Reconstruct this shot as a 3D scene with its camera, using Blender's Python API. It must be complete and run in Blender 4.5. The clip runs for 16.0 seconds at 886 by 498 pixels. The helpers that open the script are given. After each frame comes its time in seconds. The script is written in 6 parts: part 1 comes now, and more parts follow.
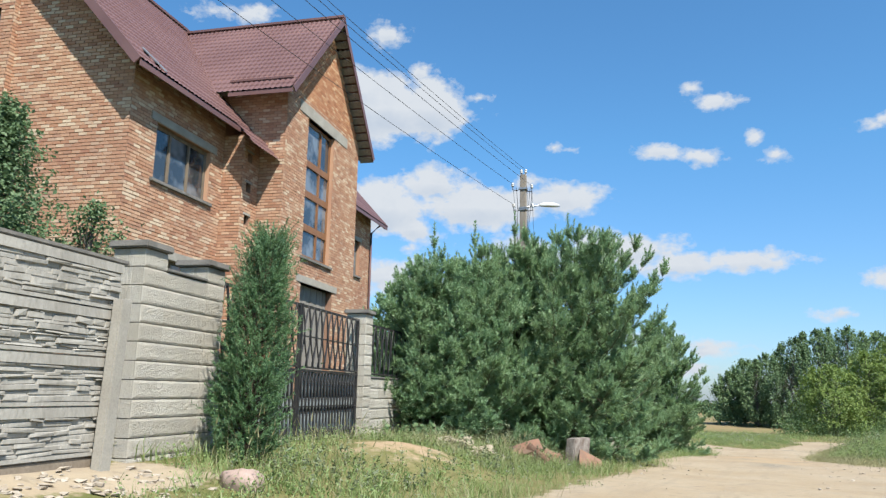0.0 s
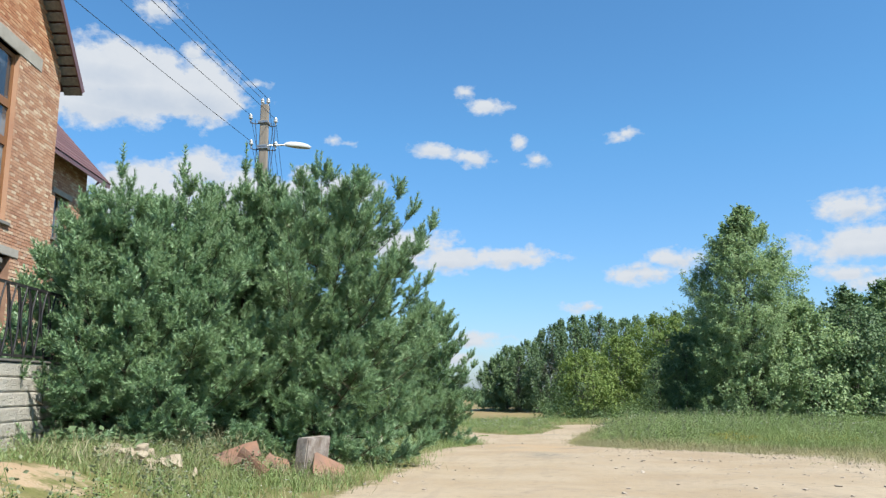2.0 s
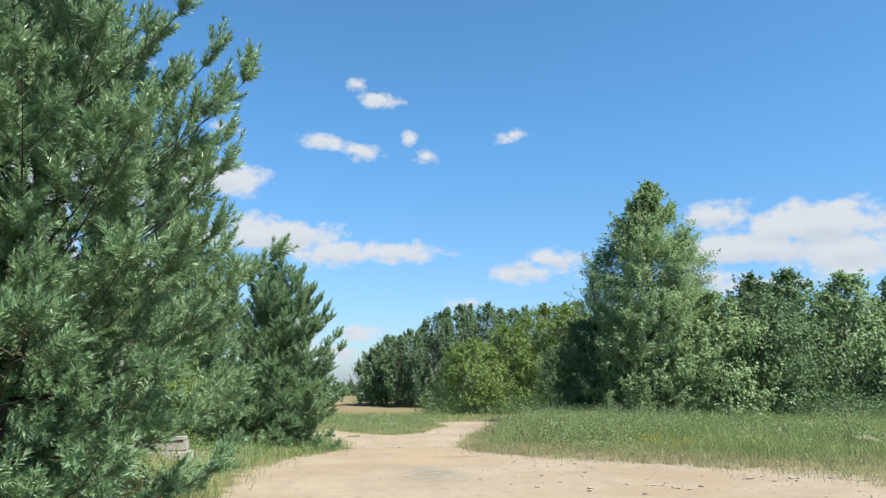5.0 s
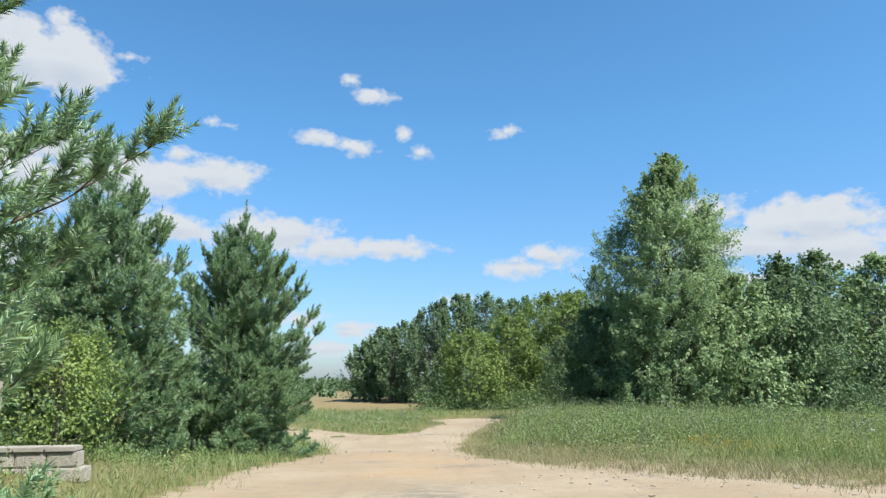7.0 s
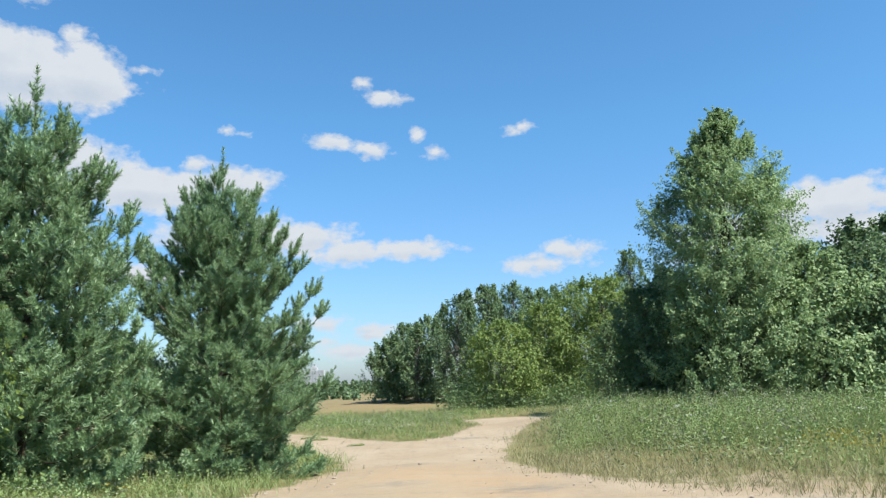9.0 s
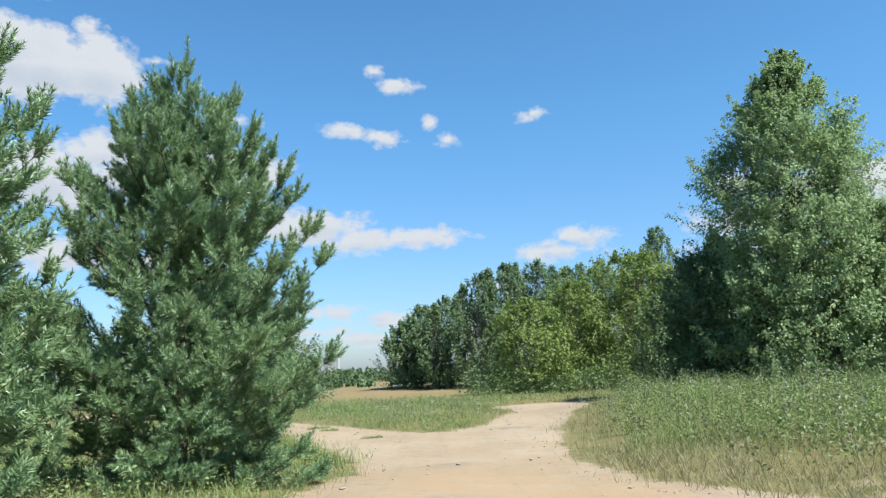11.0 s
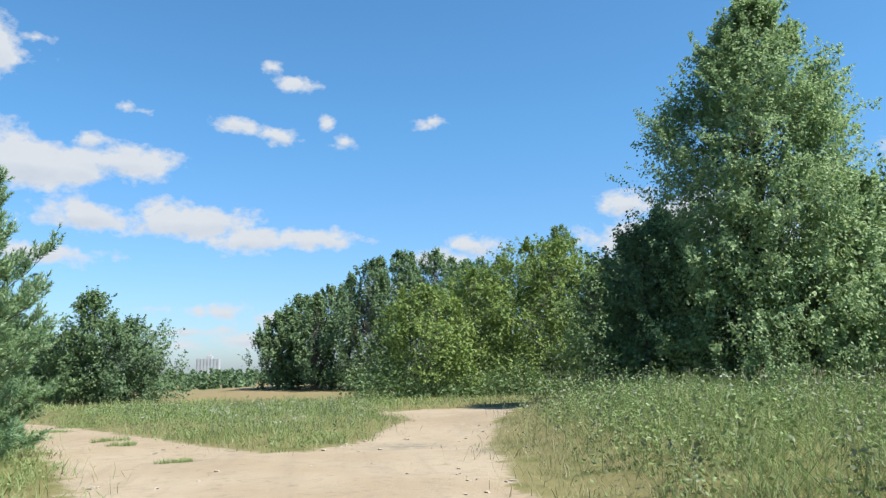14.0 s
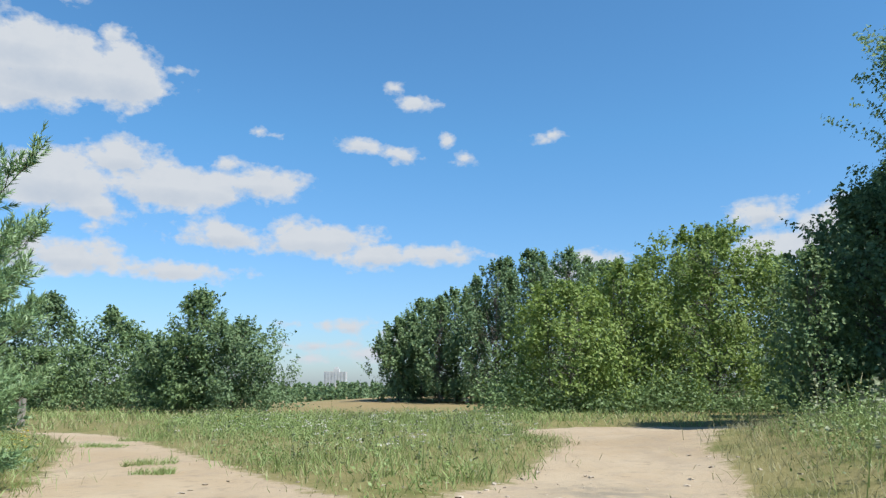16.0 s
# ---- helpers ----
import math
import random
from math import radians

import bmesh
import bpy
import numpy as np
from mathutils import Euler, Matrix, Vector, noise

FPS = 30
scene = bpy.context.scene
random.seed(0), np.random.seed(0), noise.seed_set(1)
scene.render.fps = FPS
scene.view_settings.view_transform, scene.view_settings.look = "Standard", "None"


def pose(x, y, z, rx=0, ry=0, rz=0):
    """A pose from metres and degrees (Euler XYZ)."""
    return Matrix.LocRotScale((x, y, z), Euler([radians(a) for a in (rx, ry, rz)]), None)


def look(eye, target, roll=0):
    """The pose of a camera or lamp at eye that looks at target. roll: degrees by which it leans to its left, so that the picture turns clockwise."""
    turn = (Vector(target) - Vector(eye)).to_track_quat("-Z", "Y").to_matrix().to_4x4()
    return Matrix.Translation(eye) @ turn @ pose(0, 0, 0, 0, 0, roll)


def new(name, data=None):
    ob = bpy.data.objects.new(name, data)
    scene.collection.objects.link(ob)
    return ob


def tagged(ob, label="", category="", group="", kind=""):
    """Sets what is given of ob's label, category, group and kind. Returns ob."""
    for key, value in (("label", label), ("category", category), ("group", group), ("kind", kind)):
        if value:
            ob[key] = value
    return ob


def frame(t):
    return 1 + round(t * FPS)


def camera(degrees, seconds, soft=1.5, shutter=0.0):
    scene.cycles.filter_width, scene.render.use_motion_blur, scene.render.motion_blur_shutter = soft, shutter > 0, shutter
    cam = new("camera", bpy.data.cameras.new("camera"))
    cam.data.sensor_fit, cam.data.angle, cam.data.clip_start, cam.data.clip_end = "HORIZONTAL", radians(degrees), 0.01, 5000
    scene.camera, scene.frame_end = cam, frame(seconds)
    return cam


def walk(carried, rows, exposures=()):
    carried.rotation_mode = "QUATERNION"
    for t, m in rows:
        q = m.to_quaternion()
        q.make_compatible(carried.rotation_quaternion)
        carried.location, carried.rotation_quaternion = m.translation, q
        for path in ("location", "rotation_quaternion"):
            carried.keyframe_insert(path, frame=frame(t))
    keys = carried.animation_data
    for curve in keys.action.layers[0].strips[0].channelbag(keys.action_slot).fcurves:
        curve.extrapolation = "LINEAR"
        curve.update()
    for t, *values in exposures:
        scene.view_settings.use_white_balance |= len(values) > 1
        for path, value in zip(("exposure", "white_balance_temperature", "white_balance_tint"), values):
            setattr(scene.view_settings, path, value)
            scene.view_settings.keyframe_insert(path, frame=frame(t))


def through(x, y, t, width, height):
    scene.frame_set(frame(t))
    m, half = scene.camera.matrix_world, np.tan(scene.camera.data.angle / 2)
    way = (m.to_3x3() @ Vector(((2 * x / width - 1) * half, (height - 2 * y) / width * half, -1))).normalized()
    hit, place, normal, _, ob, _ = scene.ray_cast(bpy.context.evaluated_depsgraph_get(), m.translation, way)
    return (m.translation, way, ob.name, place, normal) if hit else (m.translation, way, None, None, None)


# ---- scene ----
cam = camera(60.5, 16.0, 1.35)
PATH = [
    (0, (0.769, -3.964, 1.972), (-0.015, -2.162, 2.344), 1.2),
    (0.5, (0.597, -2.794, 1.952), (-0.014, -0.927, 2.327), 0.6),
    (1, (0.439, -1.621, 1.907), (-0.021, 0.29, 2.277), -0.0),
    (1.5, (0.339, -0.465, 1.863), (0.008, 1.474, 2.227), -0.5),
    (2, (0.246, 0.674, 1.836), (0.025, 2.629, 2.193), -0.5),
    (2.5, (0.189, 1.834, 1.787), (0.058, 3.799, 2.138), -0.7),
    (3, (0.193, 3.106, 1.777), (0.139, 5.074, 2.127), -0.5),
    (3.5, (0.175, 4.292, 1.752), (0.176, 6.262, 2.102), -0.3),
    (4, (0.174, 5.521, 1.722), (0.212, 7.49, 2.072), -0.2),
    (6.5, (0.299, 11.092, 1.533), (0.39, 13.063, 1.86), 0.1),
    (7, (0.292, 12.3, 1.498), (0.382, 14.271, 1.829), -0.2),
    (7.5, (0.265, 13.462, 1.449), (0.354, 15.432, 1.782), -0.6),
    (8, (0.243, 14.686, 1.394), (0.321, 16.656, 1.728), -1.2),
    (8.5, (0.189, 15.951, 1.358), (0.252, 17.922, 1.69), -1.8),
    (9, (0.107, 17.17, 1.305), (0.149, 19.142, 1.635), -2.3),
    (11.5, (-0.429, 22.797, 0.985), (-0.424, 24.775, 1.282), -2.6),
    (12, (-0.457, 24.078, 0.903), (-0.405, 26.055, 1.201), -2.3),
    (12.5, (-0.443, 25.322, 0.813), (-0.322, 27.296, 1.11), -2.1),
    (13, (-0.341, 26.68, 0.771), (-0.147, 28.648, 1.071), -1.9),
    (13.5, (-0.203, 27.937, 0.701), (0.055, 29.898, 1.001), -1.4),
    (14, (-0.024, 29.375, 0.62), (0.265, 31.33, 0.925), -1.0),
    (14.5, (0.099, 30.692, 0.54), (0.368, 32.648, 0.853), -0.6),
    (15, (0.109, 32.105, 0.477), (0.312, 34.068, 0.8), -0.5),
    (15.5, (0.014, 33.588, 0.404), (0.114, 35.557, 0.739), -0.4),
    (16, (-0.189, 35.018, 0.347), (-0.216, 36.987, 0.694), -0.2),
]
walk(cam, [(t, look(eye, target, roll)) for t, eye, target, roll in PATH], [(0, 1.0), (3, 0.99), (14, 1.0), (15, 0.98), (16, 0.87)])

# ---------------------------------------------------------------- world and sun
SUN_TO = Vector((0.80, -0.57, 1.36)).normalized()
sun_data = bpy.data.lights.new("sun", "SUN")
sun_data.energy, sun_data.angle, sun_data.color = 5.0, radians(0.55), (1.0, 0.96, 0.88)
sun = new("sun", sun_data)
sun.matrix_world = look(SUN_TO * 60, (0, 0, 0))

# clouds: azimuth, elevation, half width, half height, in degrees
CLOUDS_LEFT = [
    (-28.8, 21.2, 6.74, 2.46), (-24.9, 21.1, 2.97, 2.46), (-31.3, 22.2, 3.57, 1.78), (-31.4, 19.5, 4.36, 1.58), (-21.0, 22.0, 1.11, 0.36), (-25.8, 23.7, 0.79, 0.55),
    (-28.7, 13.7, 4.36, 2.06), (-24.5, 15.6, 2.46, 1.35), (-20.7, 13.9, 5.94, 1.66), (-14.9, 14.5, 3.57, 1.19), (-17.3, 15.8, 1.19, 0.55), (-25.9, 12.2, 1.98, 0.95),
    (-27.4, 8.5, 4.16, 1.19), (-20.0, 8.0, 3.57, 0.79), (-26.3, 10.7, 0.79, 0.36), (-30.8, 8.8, 3.17, 1.19),
]
CLOUDS_MIDDLE = [
    (-17.2, 10.7, 3.76, 1.19), (-10.4, 10.6, 4.56, 1.43), (-6.1, 9.4, 3.17, 0.95), (-1.4, 9.5, 3.76, 0.79), (-4.6, 21.9, 0.67, 0.40), (-2.9, 20.9, 1.31, 0.48),
    (-7.1, 17.7, 1.66, 0.48), (-3.8, 17.0, 1.27, 0.79), (-0.5, 18.0, 0.55, 0.55), (0.9, 16.8, 0.87, 0.67), (7.6, 18.3, 1.11, 0.48), (-15.0, 18.3, 0.52, 0.32),
    (-13.6, 18.1, 0.48, 0.20), (-40.6, 26.7, 2.77, 0.63), (-28.2, 26.3, 1.58, 0.95), (7.0, 18.2, 1.11, 0.55),
]
CLOUDS_LOW = [
    (22.4, 11.6, 2.38, 1.03), (25.0, 9.1, 6.74, 1.35), (28.6, 10.5, 4.75, 1.74), (30.7, 8.6, 3.57, 1.58), (21.2, 7.3, 2.77, 0.63), (8.6, 8.0, 3.09, 0.79),
    (11.1, 8.8, 1.58, 0.79), (4.5, 5.8, 1.35, 0.44), (-4.4, 3.3, 1.98, 0.52), (-6.1, 2.1, 1.98, 0.55), (25.5, 6.7, 3.57, 0.48), (-12.3, 4.3, 1.43, 0.28),
    (-8.2, 4.1, 2.38, 0.55), (-10.2, 2.7, 2.77, 0.40), (-4.8, 3.7, 1.11, 0.36), (-10.8, 1.7, 1.35, 0.32), (-6.9, 2.1, 1.58, 0.32), (10.8, 9.0, 2.06, 0.79),
    (8.0, 8.6, 1.58, 0.48),
]
CLOUDS_ROUND = [
    (48.0, 13.0, 8.00, 3.00), (62.0, 10.0, 7.00, 2.20), (-46.0, 12.0, 7.00, 2.60), (-58.0, 17.0, 8.00, 3.40), (80.0, 16.0, 9.00, 3.50), (-85.0, 14.0, 9.00, 3.50),
    (120.0, 18.0, 10.00, 4.00), (165.0, 14.0, 10.00, 3.50), (-130.0, 17.0, 10.00, 4.00),
]
world = bpy.data.worlds.new("sky")
scene.world = world
world.use_nodes = True
wn, wl = world.node_tree.nodes, world.node_tree.links
wn.clear()
sky = wn.new("ShaderNodeTexSky")
sky.sky_type, sky.sun_disc = "NISHITA", False
sky.sun_elevation, sky.sun_rotation = math.asin(SUN_TO.z), math.atan2(SUN_TO.x, SUN_TO.y)
sky.air_density, sky.dust_density, sky.ozone_density = 1.0, 0.6, 3.0
w_coord = wn.new("ShaderNodeTexCoord")


def w_math(op, a, b=None, clamp=False):
    n = wn.new("ShaderNodeMath")
    n.operation, n.use_clamp = op, clamp
    for k, v in enumerate((a, b)):
        if v is None:
            continue
        if isinstance(v, (int, float)):
            n.inputs[k].default_value = v
        else:
            wl.new(v, n.inputs[k])
    return n.outputs[0]


def w_noise(scale, detail, rough, squash=1.0):
    m = wn.new("ShaderNodeMapping")
    m.inputs["Scale"].default_value = (1, 1, squash)
    wl.new(w_coord.outputs["Generated"], m.inputs["Vector"])
    n = wn.new("ShaderNodeTexNoise")
    n.inputs["Scale"].default_value, n.inputs["Detail"].default_value, n.inputs["Roughness"].default_value = scale, detail, rough
    wl.new(m.outputs[0], n.inputs["Vector"])
    return n.outputs["Fac"]


field_of_clouds, low_side = None, None
for az, el, wide, high in CLOUDS_LEFT + CLOUDS_MIDDLE + CLOUDS_LOW + CLOUDS_ROUND:
    m = wn.new("ShaderNodeMapping")
    m.vector_type = "TEXTURE"
    a, e = radians(az), radians(el)
    m.inputs["Location"].default_value = (math.sin(a) * math.cos(e), math.cos(a) * math.cos(e), math.sin(e))
    m.inputs["Rotation"].default_value = (e, 0, -a)
    m.inputs["Scale"].default_value = (radians(wide), radians(wide), radians(high))
    wl.new(w_coord.outputs["Generated"], m.inputs["Vector"])
    n = wn.new("ShaderNodeVectorMath")
    n.operation = "LENGTH"
    wl.new(m.outputs[0], n.inputs[0])
    near = w_math("MULTIPLY", w_math("SUBTRACT", 1.0, n.outputs["Value"]), 0.9 * high ** 0.6)
    field_of_clouds = near if field_of_clouds is None else w_math("MAXIMUM", field_of_clouds, near)
    sep = wn.new("ShaderNodeSeparateXYZ")
    wl.new(m.outputs[0], sep.inputs[0])
    under = w_math("MULTIPLY", w_math("MAXIMUM", near, 0.0), w_math("MULTIPLY", sep.outputs["Z"], -1.0))
    low_side = under if low_side is None else w_math("MAXIMUM", low_side, under)
puff = w_noise(25, 6, 0.54, 1.4)
wisp = w_noise(85, 5, 0.6, 1.5)
ragged = w_math("ADD", w_math("MULTIPLY", w_math("SUBTRACT", puff, 0.5), 2.2), w_math("MULTIPLY", w_math("SUBTRACT", wisp, 0.5), 0.9))
dense = w_math("ADD", w_math("MULTIPLY", w_math("ADD", w_math("MAXIMUM", field_of_clouds, -1.0), ragged), 1.75), 0.27, clamp=True)
cloud_tone = wn.new("ShaderNodeMix")
cloud_tone.data_type = "RGBA"
cloud_tone.inputs["A"].default_value = (5.2, 5.55, 6.0, 1)
cloud_tone.inputs["B"].default_value = (3.9, 4.5, 5.35, 1)
shaded = w_math("ADD", w_math("MULTIPLY", w_math("MAXIMUM", low_side, 0.0), 2.0), w_math("MULTIPLY", w_math("SUBTRACT", w_noise(40, 4, 0.6, 1.3), 0.5), 0.9), clamp=True)
wl.new(shaded, cloud_tone.inputs["Factor"])
tint = wn.new("ShaderNodeMix")
tint.data_type, tint.blend_type = "RGBA", "MULTIPLY"
tint.inputs["Factor"].default_value = 1.0
hue = wn.new("ShaderNodeMix")
hue.data_type = "RGBA"
hue.inputs["A"].default_value = (0.80, 0.95, 1.22, 1)
hue.inputs["B"].default_value = (0.70, 1.20, 1.42, 1)
w_sep = wn.new("ShaderNodeSeparateXYZ")
wl.new(w_coord.outputs["Generated"], w_sep.inputs[0])
wl.new(w_math("MULTIPLY", w_sep.outputs["Z"], 3.2, clamp=True), hue.inputs["Factor"])
wl.new(hue.outputs["Result"], tint.inputs["B"])
wl.new(sky.outputs[0], tint.inputs["A"])
over = wn.new("ShaderNodeMix")
over.data_type = "RGBA"
wl.new(dense, over.inputs["Factor"])
wl.new(tint.outputs["Result"], over.inputs["A"])
wl.new(cloud_tone.outputs["Result"], over.inputs["B"])
background = wn.new("ShaderNodeBackground")
background.inputs["Strength"].default_value = 0.0693
wl.new(over.outputs["Result"], background.inputs["Color"])
w_out = wn.new("ShaderNodeOutputWorld")
wl.new(background.outputs[0], w_out.inputs[0])


# ---------------------------------------------------------------- materials
class Nodes:
    """Short hand for one node material."""

    def __init__(self, name):
        self.mat = bpy.data.materials.new(name)
        self.mat.use_nodes = True
        self.n, self.l = self.mat.node_tree.nodes, self.mat.node_tree.links
        self.n.clear()
        self.out = self.n.new("ShaderNodeOutputMaterial")
        self.coord = self.n.new("ShaderNodeTexCoord").outputs["Object"]

    def put(self, socket, v):
        if isinstance(v, (int, float)):
            socket.default_value = v
        elif isinstance(v, tuple):
            socket.default_value = (*v, 1) if len(v) == 3 and socket.type == "RGBA" else v
        else:
            self.l.new(v, socket)

    def noise(self, scale, detail=4, rough=0.55, vec=None, stretch=None):
        src = vec or self.coord
        if stretch:
            m = self.n.new("ShaderNodeMapping")
            m.inputs["Scale"].default_value = stretch
            self.l.new(src, m.inputs["Vector"])
            src = m.outputs[0]
        n = self.n.new("ShaderNodeTexNoise")
        n.inputs["Scale"].default_value, n.inputs["Detail"].default_value, n.inputs["Roughness"].default_value = scale, detail, rough
        self.l.new(src, n.inputs["Vector"])
        return n.outputs["Fac"]

    def voronoi(self, scale, what="Distance"):
        n = self.n.new("ShaderNodeTexVoronoi")
        n.inputs["Scale"].default_value = scale
        self.l.new(self.coord, n.inputs["Vector"])
        return n.outputs[what]

    def math(self, op, a, b=0.0, clamp=False):
        n = self.n.new("ShaderNodeMath")
        n.operation, n.use_clamp = op, clamp
        self.put(n.inputs[0], a)
        self.put(n.inputs[1], b)
        return n.outputs[0]

    def ramp(self, v, lo, hi):
        n = self.n.new("ShaderNodeMapRange")
        n.interpolation_type = "SMOOTHSTEP"
        self.put(n.inputs["Value"], v)
        n.inputs["From Min"].default_value, n.inputs["From Max"].default_value = lo, hi
        return n.outputs[0]

    def mix(self, f, a, b, blend="MIX"):
        n = self.n.new("ShaderNodeMix")
        n.data_type, n.blend_type = "RGBA", blend
        self.put(n.inputs["Factor"], f)
        self.put(n.inputs["A"], a)
        self.put(n.inputs["B"], b)
        return n.outputs["Result"]

    def island(self):
        return self.n.new("ShaderNodeNewGeometry").outputs["Random Per Island"]

    def piece(self):
        return self.n.new("ShaderNodeObjectInfo").outputs["Random"]

    def attr(self, name, out="Fac"):
        n = self.n.new("ShaderNodeAttribute")
        n.attribute_name = name
        return n.outputs[out]

    def bump(self, height, strength=0.4, distance=0.02):
        n = self.n.new("ShaderNodeBump")
        n.inputs["Strength"].default_value, n.inputs["Distance"].default_value = strength, distance
        self.l.new(height, n.inputs["Height"])
        return n.outputs[0]

    def done(self, color, rough=0.8, normal=None, metal=0.0, spec=0.5, alpha=None):
        b = self.n.new("ShaderNodeBsdfPrincipled")
        self.put(b.inputs["Base Color"], color)
        self.put(b.inputs["Roughness"], rough)
        self.put(b.inputs["Metallic"], metal)
        self.put(b.inputs["Specular IOR Level"], spec)
        if normal is not None:
            self.l.new(normal, b.inputs["Normal"])
        self.l.new(b.outputs[0], self.out.inputs[0])
        return self.mat

    def leafy(self, color, through, rough=0.5, gloss=0.05):
        d, t, g = (self.n.new("ShaderNodeBsdf" + k) for k in ("Diffuse", "Translucent", "Glossy"))
        self.put(d.inputs["Color"], color)
        self.put(t.inputs["Color"], color)
        g.inputs["Roughness"].default_value = rough
        g.inputs["Color"].default_value = (0.8, 0.85, 0.8, 1)
        a, b = self.n.new("ShaderNodeMixShader"), self.n.new("ShaderNodeMixShader")
        a.inputs[0].default_value, b.inputs[0].default_value = through, gloss
        self.l.new(d.outputs[0], a.inputs[1])
        self.l.new(t.outputs[0], a.inputs[2])
        self.l.new(a.outputs[0], b.inputs[1])
        self.l.new(g.outputs[0], b.inputs[2])
        self.l.new(b.outputs[0], self.out.inputs[0])
        return self.mat


def plain(name, c1, c2, scale=3.0, fine=40.0, rough=0.85, bump=0.35, depth=0.01, metal=0.0, stretch=None, spec=0.4):
    """A surface with large stains from c1 to c2, fine grain and relief."""
    m = Nodes(name)
    big, small = m.noise(scale, 5, 0.6, stretch=stretch), m.noise(fine, 5, 0.65, stretch=stretch)
    col = m.mix(m.ramp(big, 0.3, 0.7), c1, c2)
    col = m.mix(m.math("MULTIPLY", m.ramp(small, 0.35, 0.75), 0.45), col, tuple(v * 0.6 for v in c1))
    return m.done(col, m.math("ADD", m.math("MULTIPLY", small, 0.15), rough - 0.08), m.bump(small, bump, depth), metal, spec)


def leaf_mat(name, c1, c2, c3, through=0.3, gloss=0.03, rough=0.6):
    """Leaves: each one its own tint between c1 and c2, whole boughs drifting to c3."""
    m = Nodes(name)
    col = m.mix(m.island(), c1, c2)
    col = m.mix(m.math("MULTIPLY", m.ramp(m.noise(0.9, 3), 0.42, 0.68), 0.7), col, c3)
    return m.leafy(col, through, rough, gloss)


def brick_mat(name, single, red=1.0):
    m = Nodes(name)
    r = m.piece() if single else m.island()
    col = m.mix(r, (0.336, 0.173, 0.103), (0.438, 0.275, 0.178))
    r2 = m.math("FRACT", m.math("MULTIPLY", r, 17.3))
    col = m.mix(m.ramp(r2, 0.60, 1.0), col, (0.509, 0.400, 0.286))
    col = m.mix(m.math("MULTIPLY", m.ramp(m.math("FRACT", m.math("MULTIPLY", r, 41.7)), 0.80, 0.97), 0.5), col, (0.204, 0.086, 0.057))
    col = m.mix(m.math("MULTIPLY", m.ramp(m.noise(0.45, 4), 0.42, 0.72), 0.4), col, (0.254, 0.113, 0.075))
    small = m.noise(38, 5, 0.7)
    col = m.mix(m.math("MULTIPLY", m.ramp(small, 0.45, 0.8), 0.35), col, (0.407, 0.356, 0.297))
    col = m.mix(1.0, col, (1.0, red, red * red), "MULTIPLY")
    return m.done(col, 0.9, m.bump(small, 0.5, 0.006), 0, 0.25)


M_BRICK_RED = brick_mat("red_gable_brick", False, 0.84)
M_BRICK, M_BRICK_ONE = brick_mat("brick_clay", False), brick_mat("brick_clay_single", True)
# reddish brown joint, its colour darkened to include shadow in the unpointed grooves
M_MORTAR = plain("open_brick_joint", (0.215, 0.120, 0.080), (0.300, 0.185, 0.125), 1.5, 50, 0.95, 0.5, 0.008)
M_CONCRETE = plain("cast_concrete", (0.256, 0.237, 0.204), (0.335, 0.317, 0.274), 1.4, 45, 0.92, 0.5, 0.006)
M_DARKCON = plain("weathered_cap_concrete", (0.122, 0.115, 0.104), (0.195, 0.183, 0.165), 3, 40, 0.95, 0.6, 0.008)
M_PANEL = plain("whitewashed_concrete", (0.256, 0.240, 0.210), (0.365, 0.347, 0.310), 1.8, 24, 0.92, 0.7, 0.012, stretch=(1, 1, 0.45))
M_WOODGREY = plain("grey_wood", (0.183, 0.170, 0.152), (0.268, 0.250, 0.219), 2, 26, 0.9, 0.5, 0.006, stretch=(6, 6, 0.6))
M_FRAME = plain("varnished_wood", (0.183, 0.082, 0.034), (0.243, 0.115, 0.048), 2, 30, 0.5, 0.2, 0.003, stretch=(5, 5, 0.7))
M_FRAME_OLD = plain("faded_wood", (0.134, 0.104, 0.073), (0.200, 0.158, 0.115), 2, 30, 0.8, 0.3, 0.004, stretch=(5, 5, 0.7))
# near-black colour standing in for shade under the eave and inside openings
M_DARK = plain("shade_black", (0.018, 0.018, 0.018), (0.030, 0.027, 0.024), 2, 20, 0.95, 0.1)
M_IRON = plain("black_wrought_iron", (0.027, 0.027, 0.030), (0.048, 0.045, 0.044), 6, 60, 0.5, 0.3, 0.003, 0.35)
M_RUST = plain("rusted_sheet_steel", (0.235, 0.125, 0.080), (0.150, 0.095, 0.070), 3, 40, 0.85, 0.5, 0.005)
M_STONE = plain("field_stone", (0.268, 0.219, 0.152), (0.353, 0.304, 0.228), 4, 30, 0.9, 0.6, 0.01)
M_SOILY = plain("soil_stained_concrete", (0.183, 0.146, 0.109), (0.256, 0.213, 0.165), 3, 30, 0.95, 0.7, 0.012)
M_SHEET = plain("dark_grey_sheet", (0.176, 0.199, 0.205), (0.248, 0.276, 0.283), 3, 30, 0.6, 0.2, 0.004)
M_BOULDER = plain("pink_granite", (0.304, 0.219, 0.183), (0.353, 0.268, 0.231), 5, 70, 0.8, 0.4, 0.005)
M_ZINC = plain("galvanised_metal", (0.335, 0.341, 0.347), (0.413, 0.420, 0.426), 4, 50, 0.4, 0.15, 0.002, 0.7)
M_WIRE = plain("black_cable", (0.018, 0.018, 0.018), (0.030, 0.030, 0.030), 3, 20, 0.6, 0.1)
M_CERAMIC = plain("white_porcelain", (0.450, 0.450, 0.438), (0.499, 0.499, 0.487), 4, 30, 0.25, 0.05)
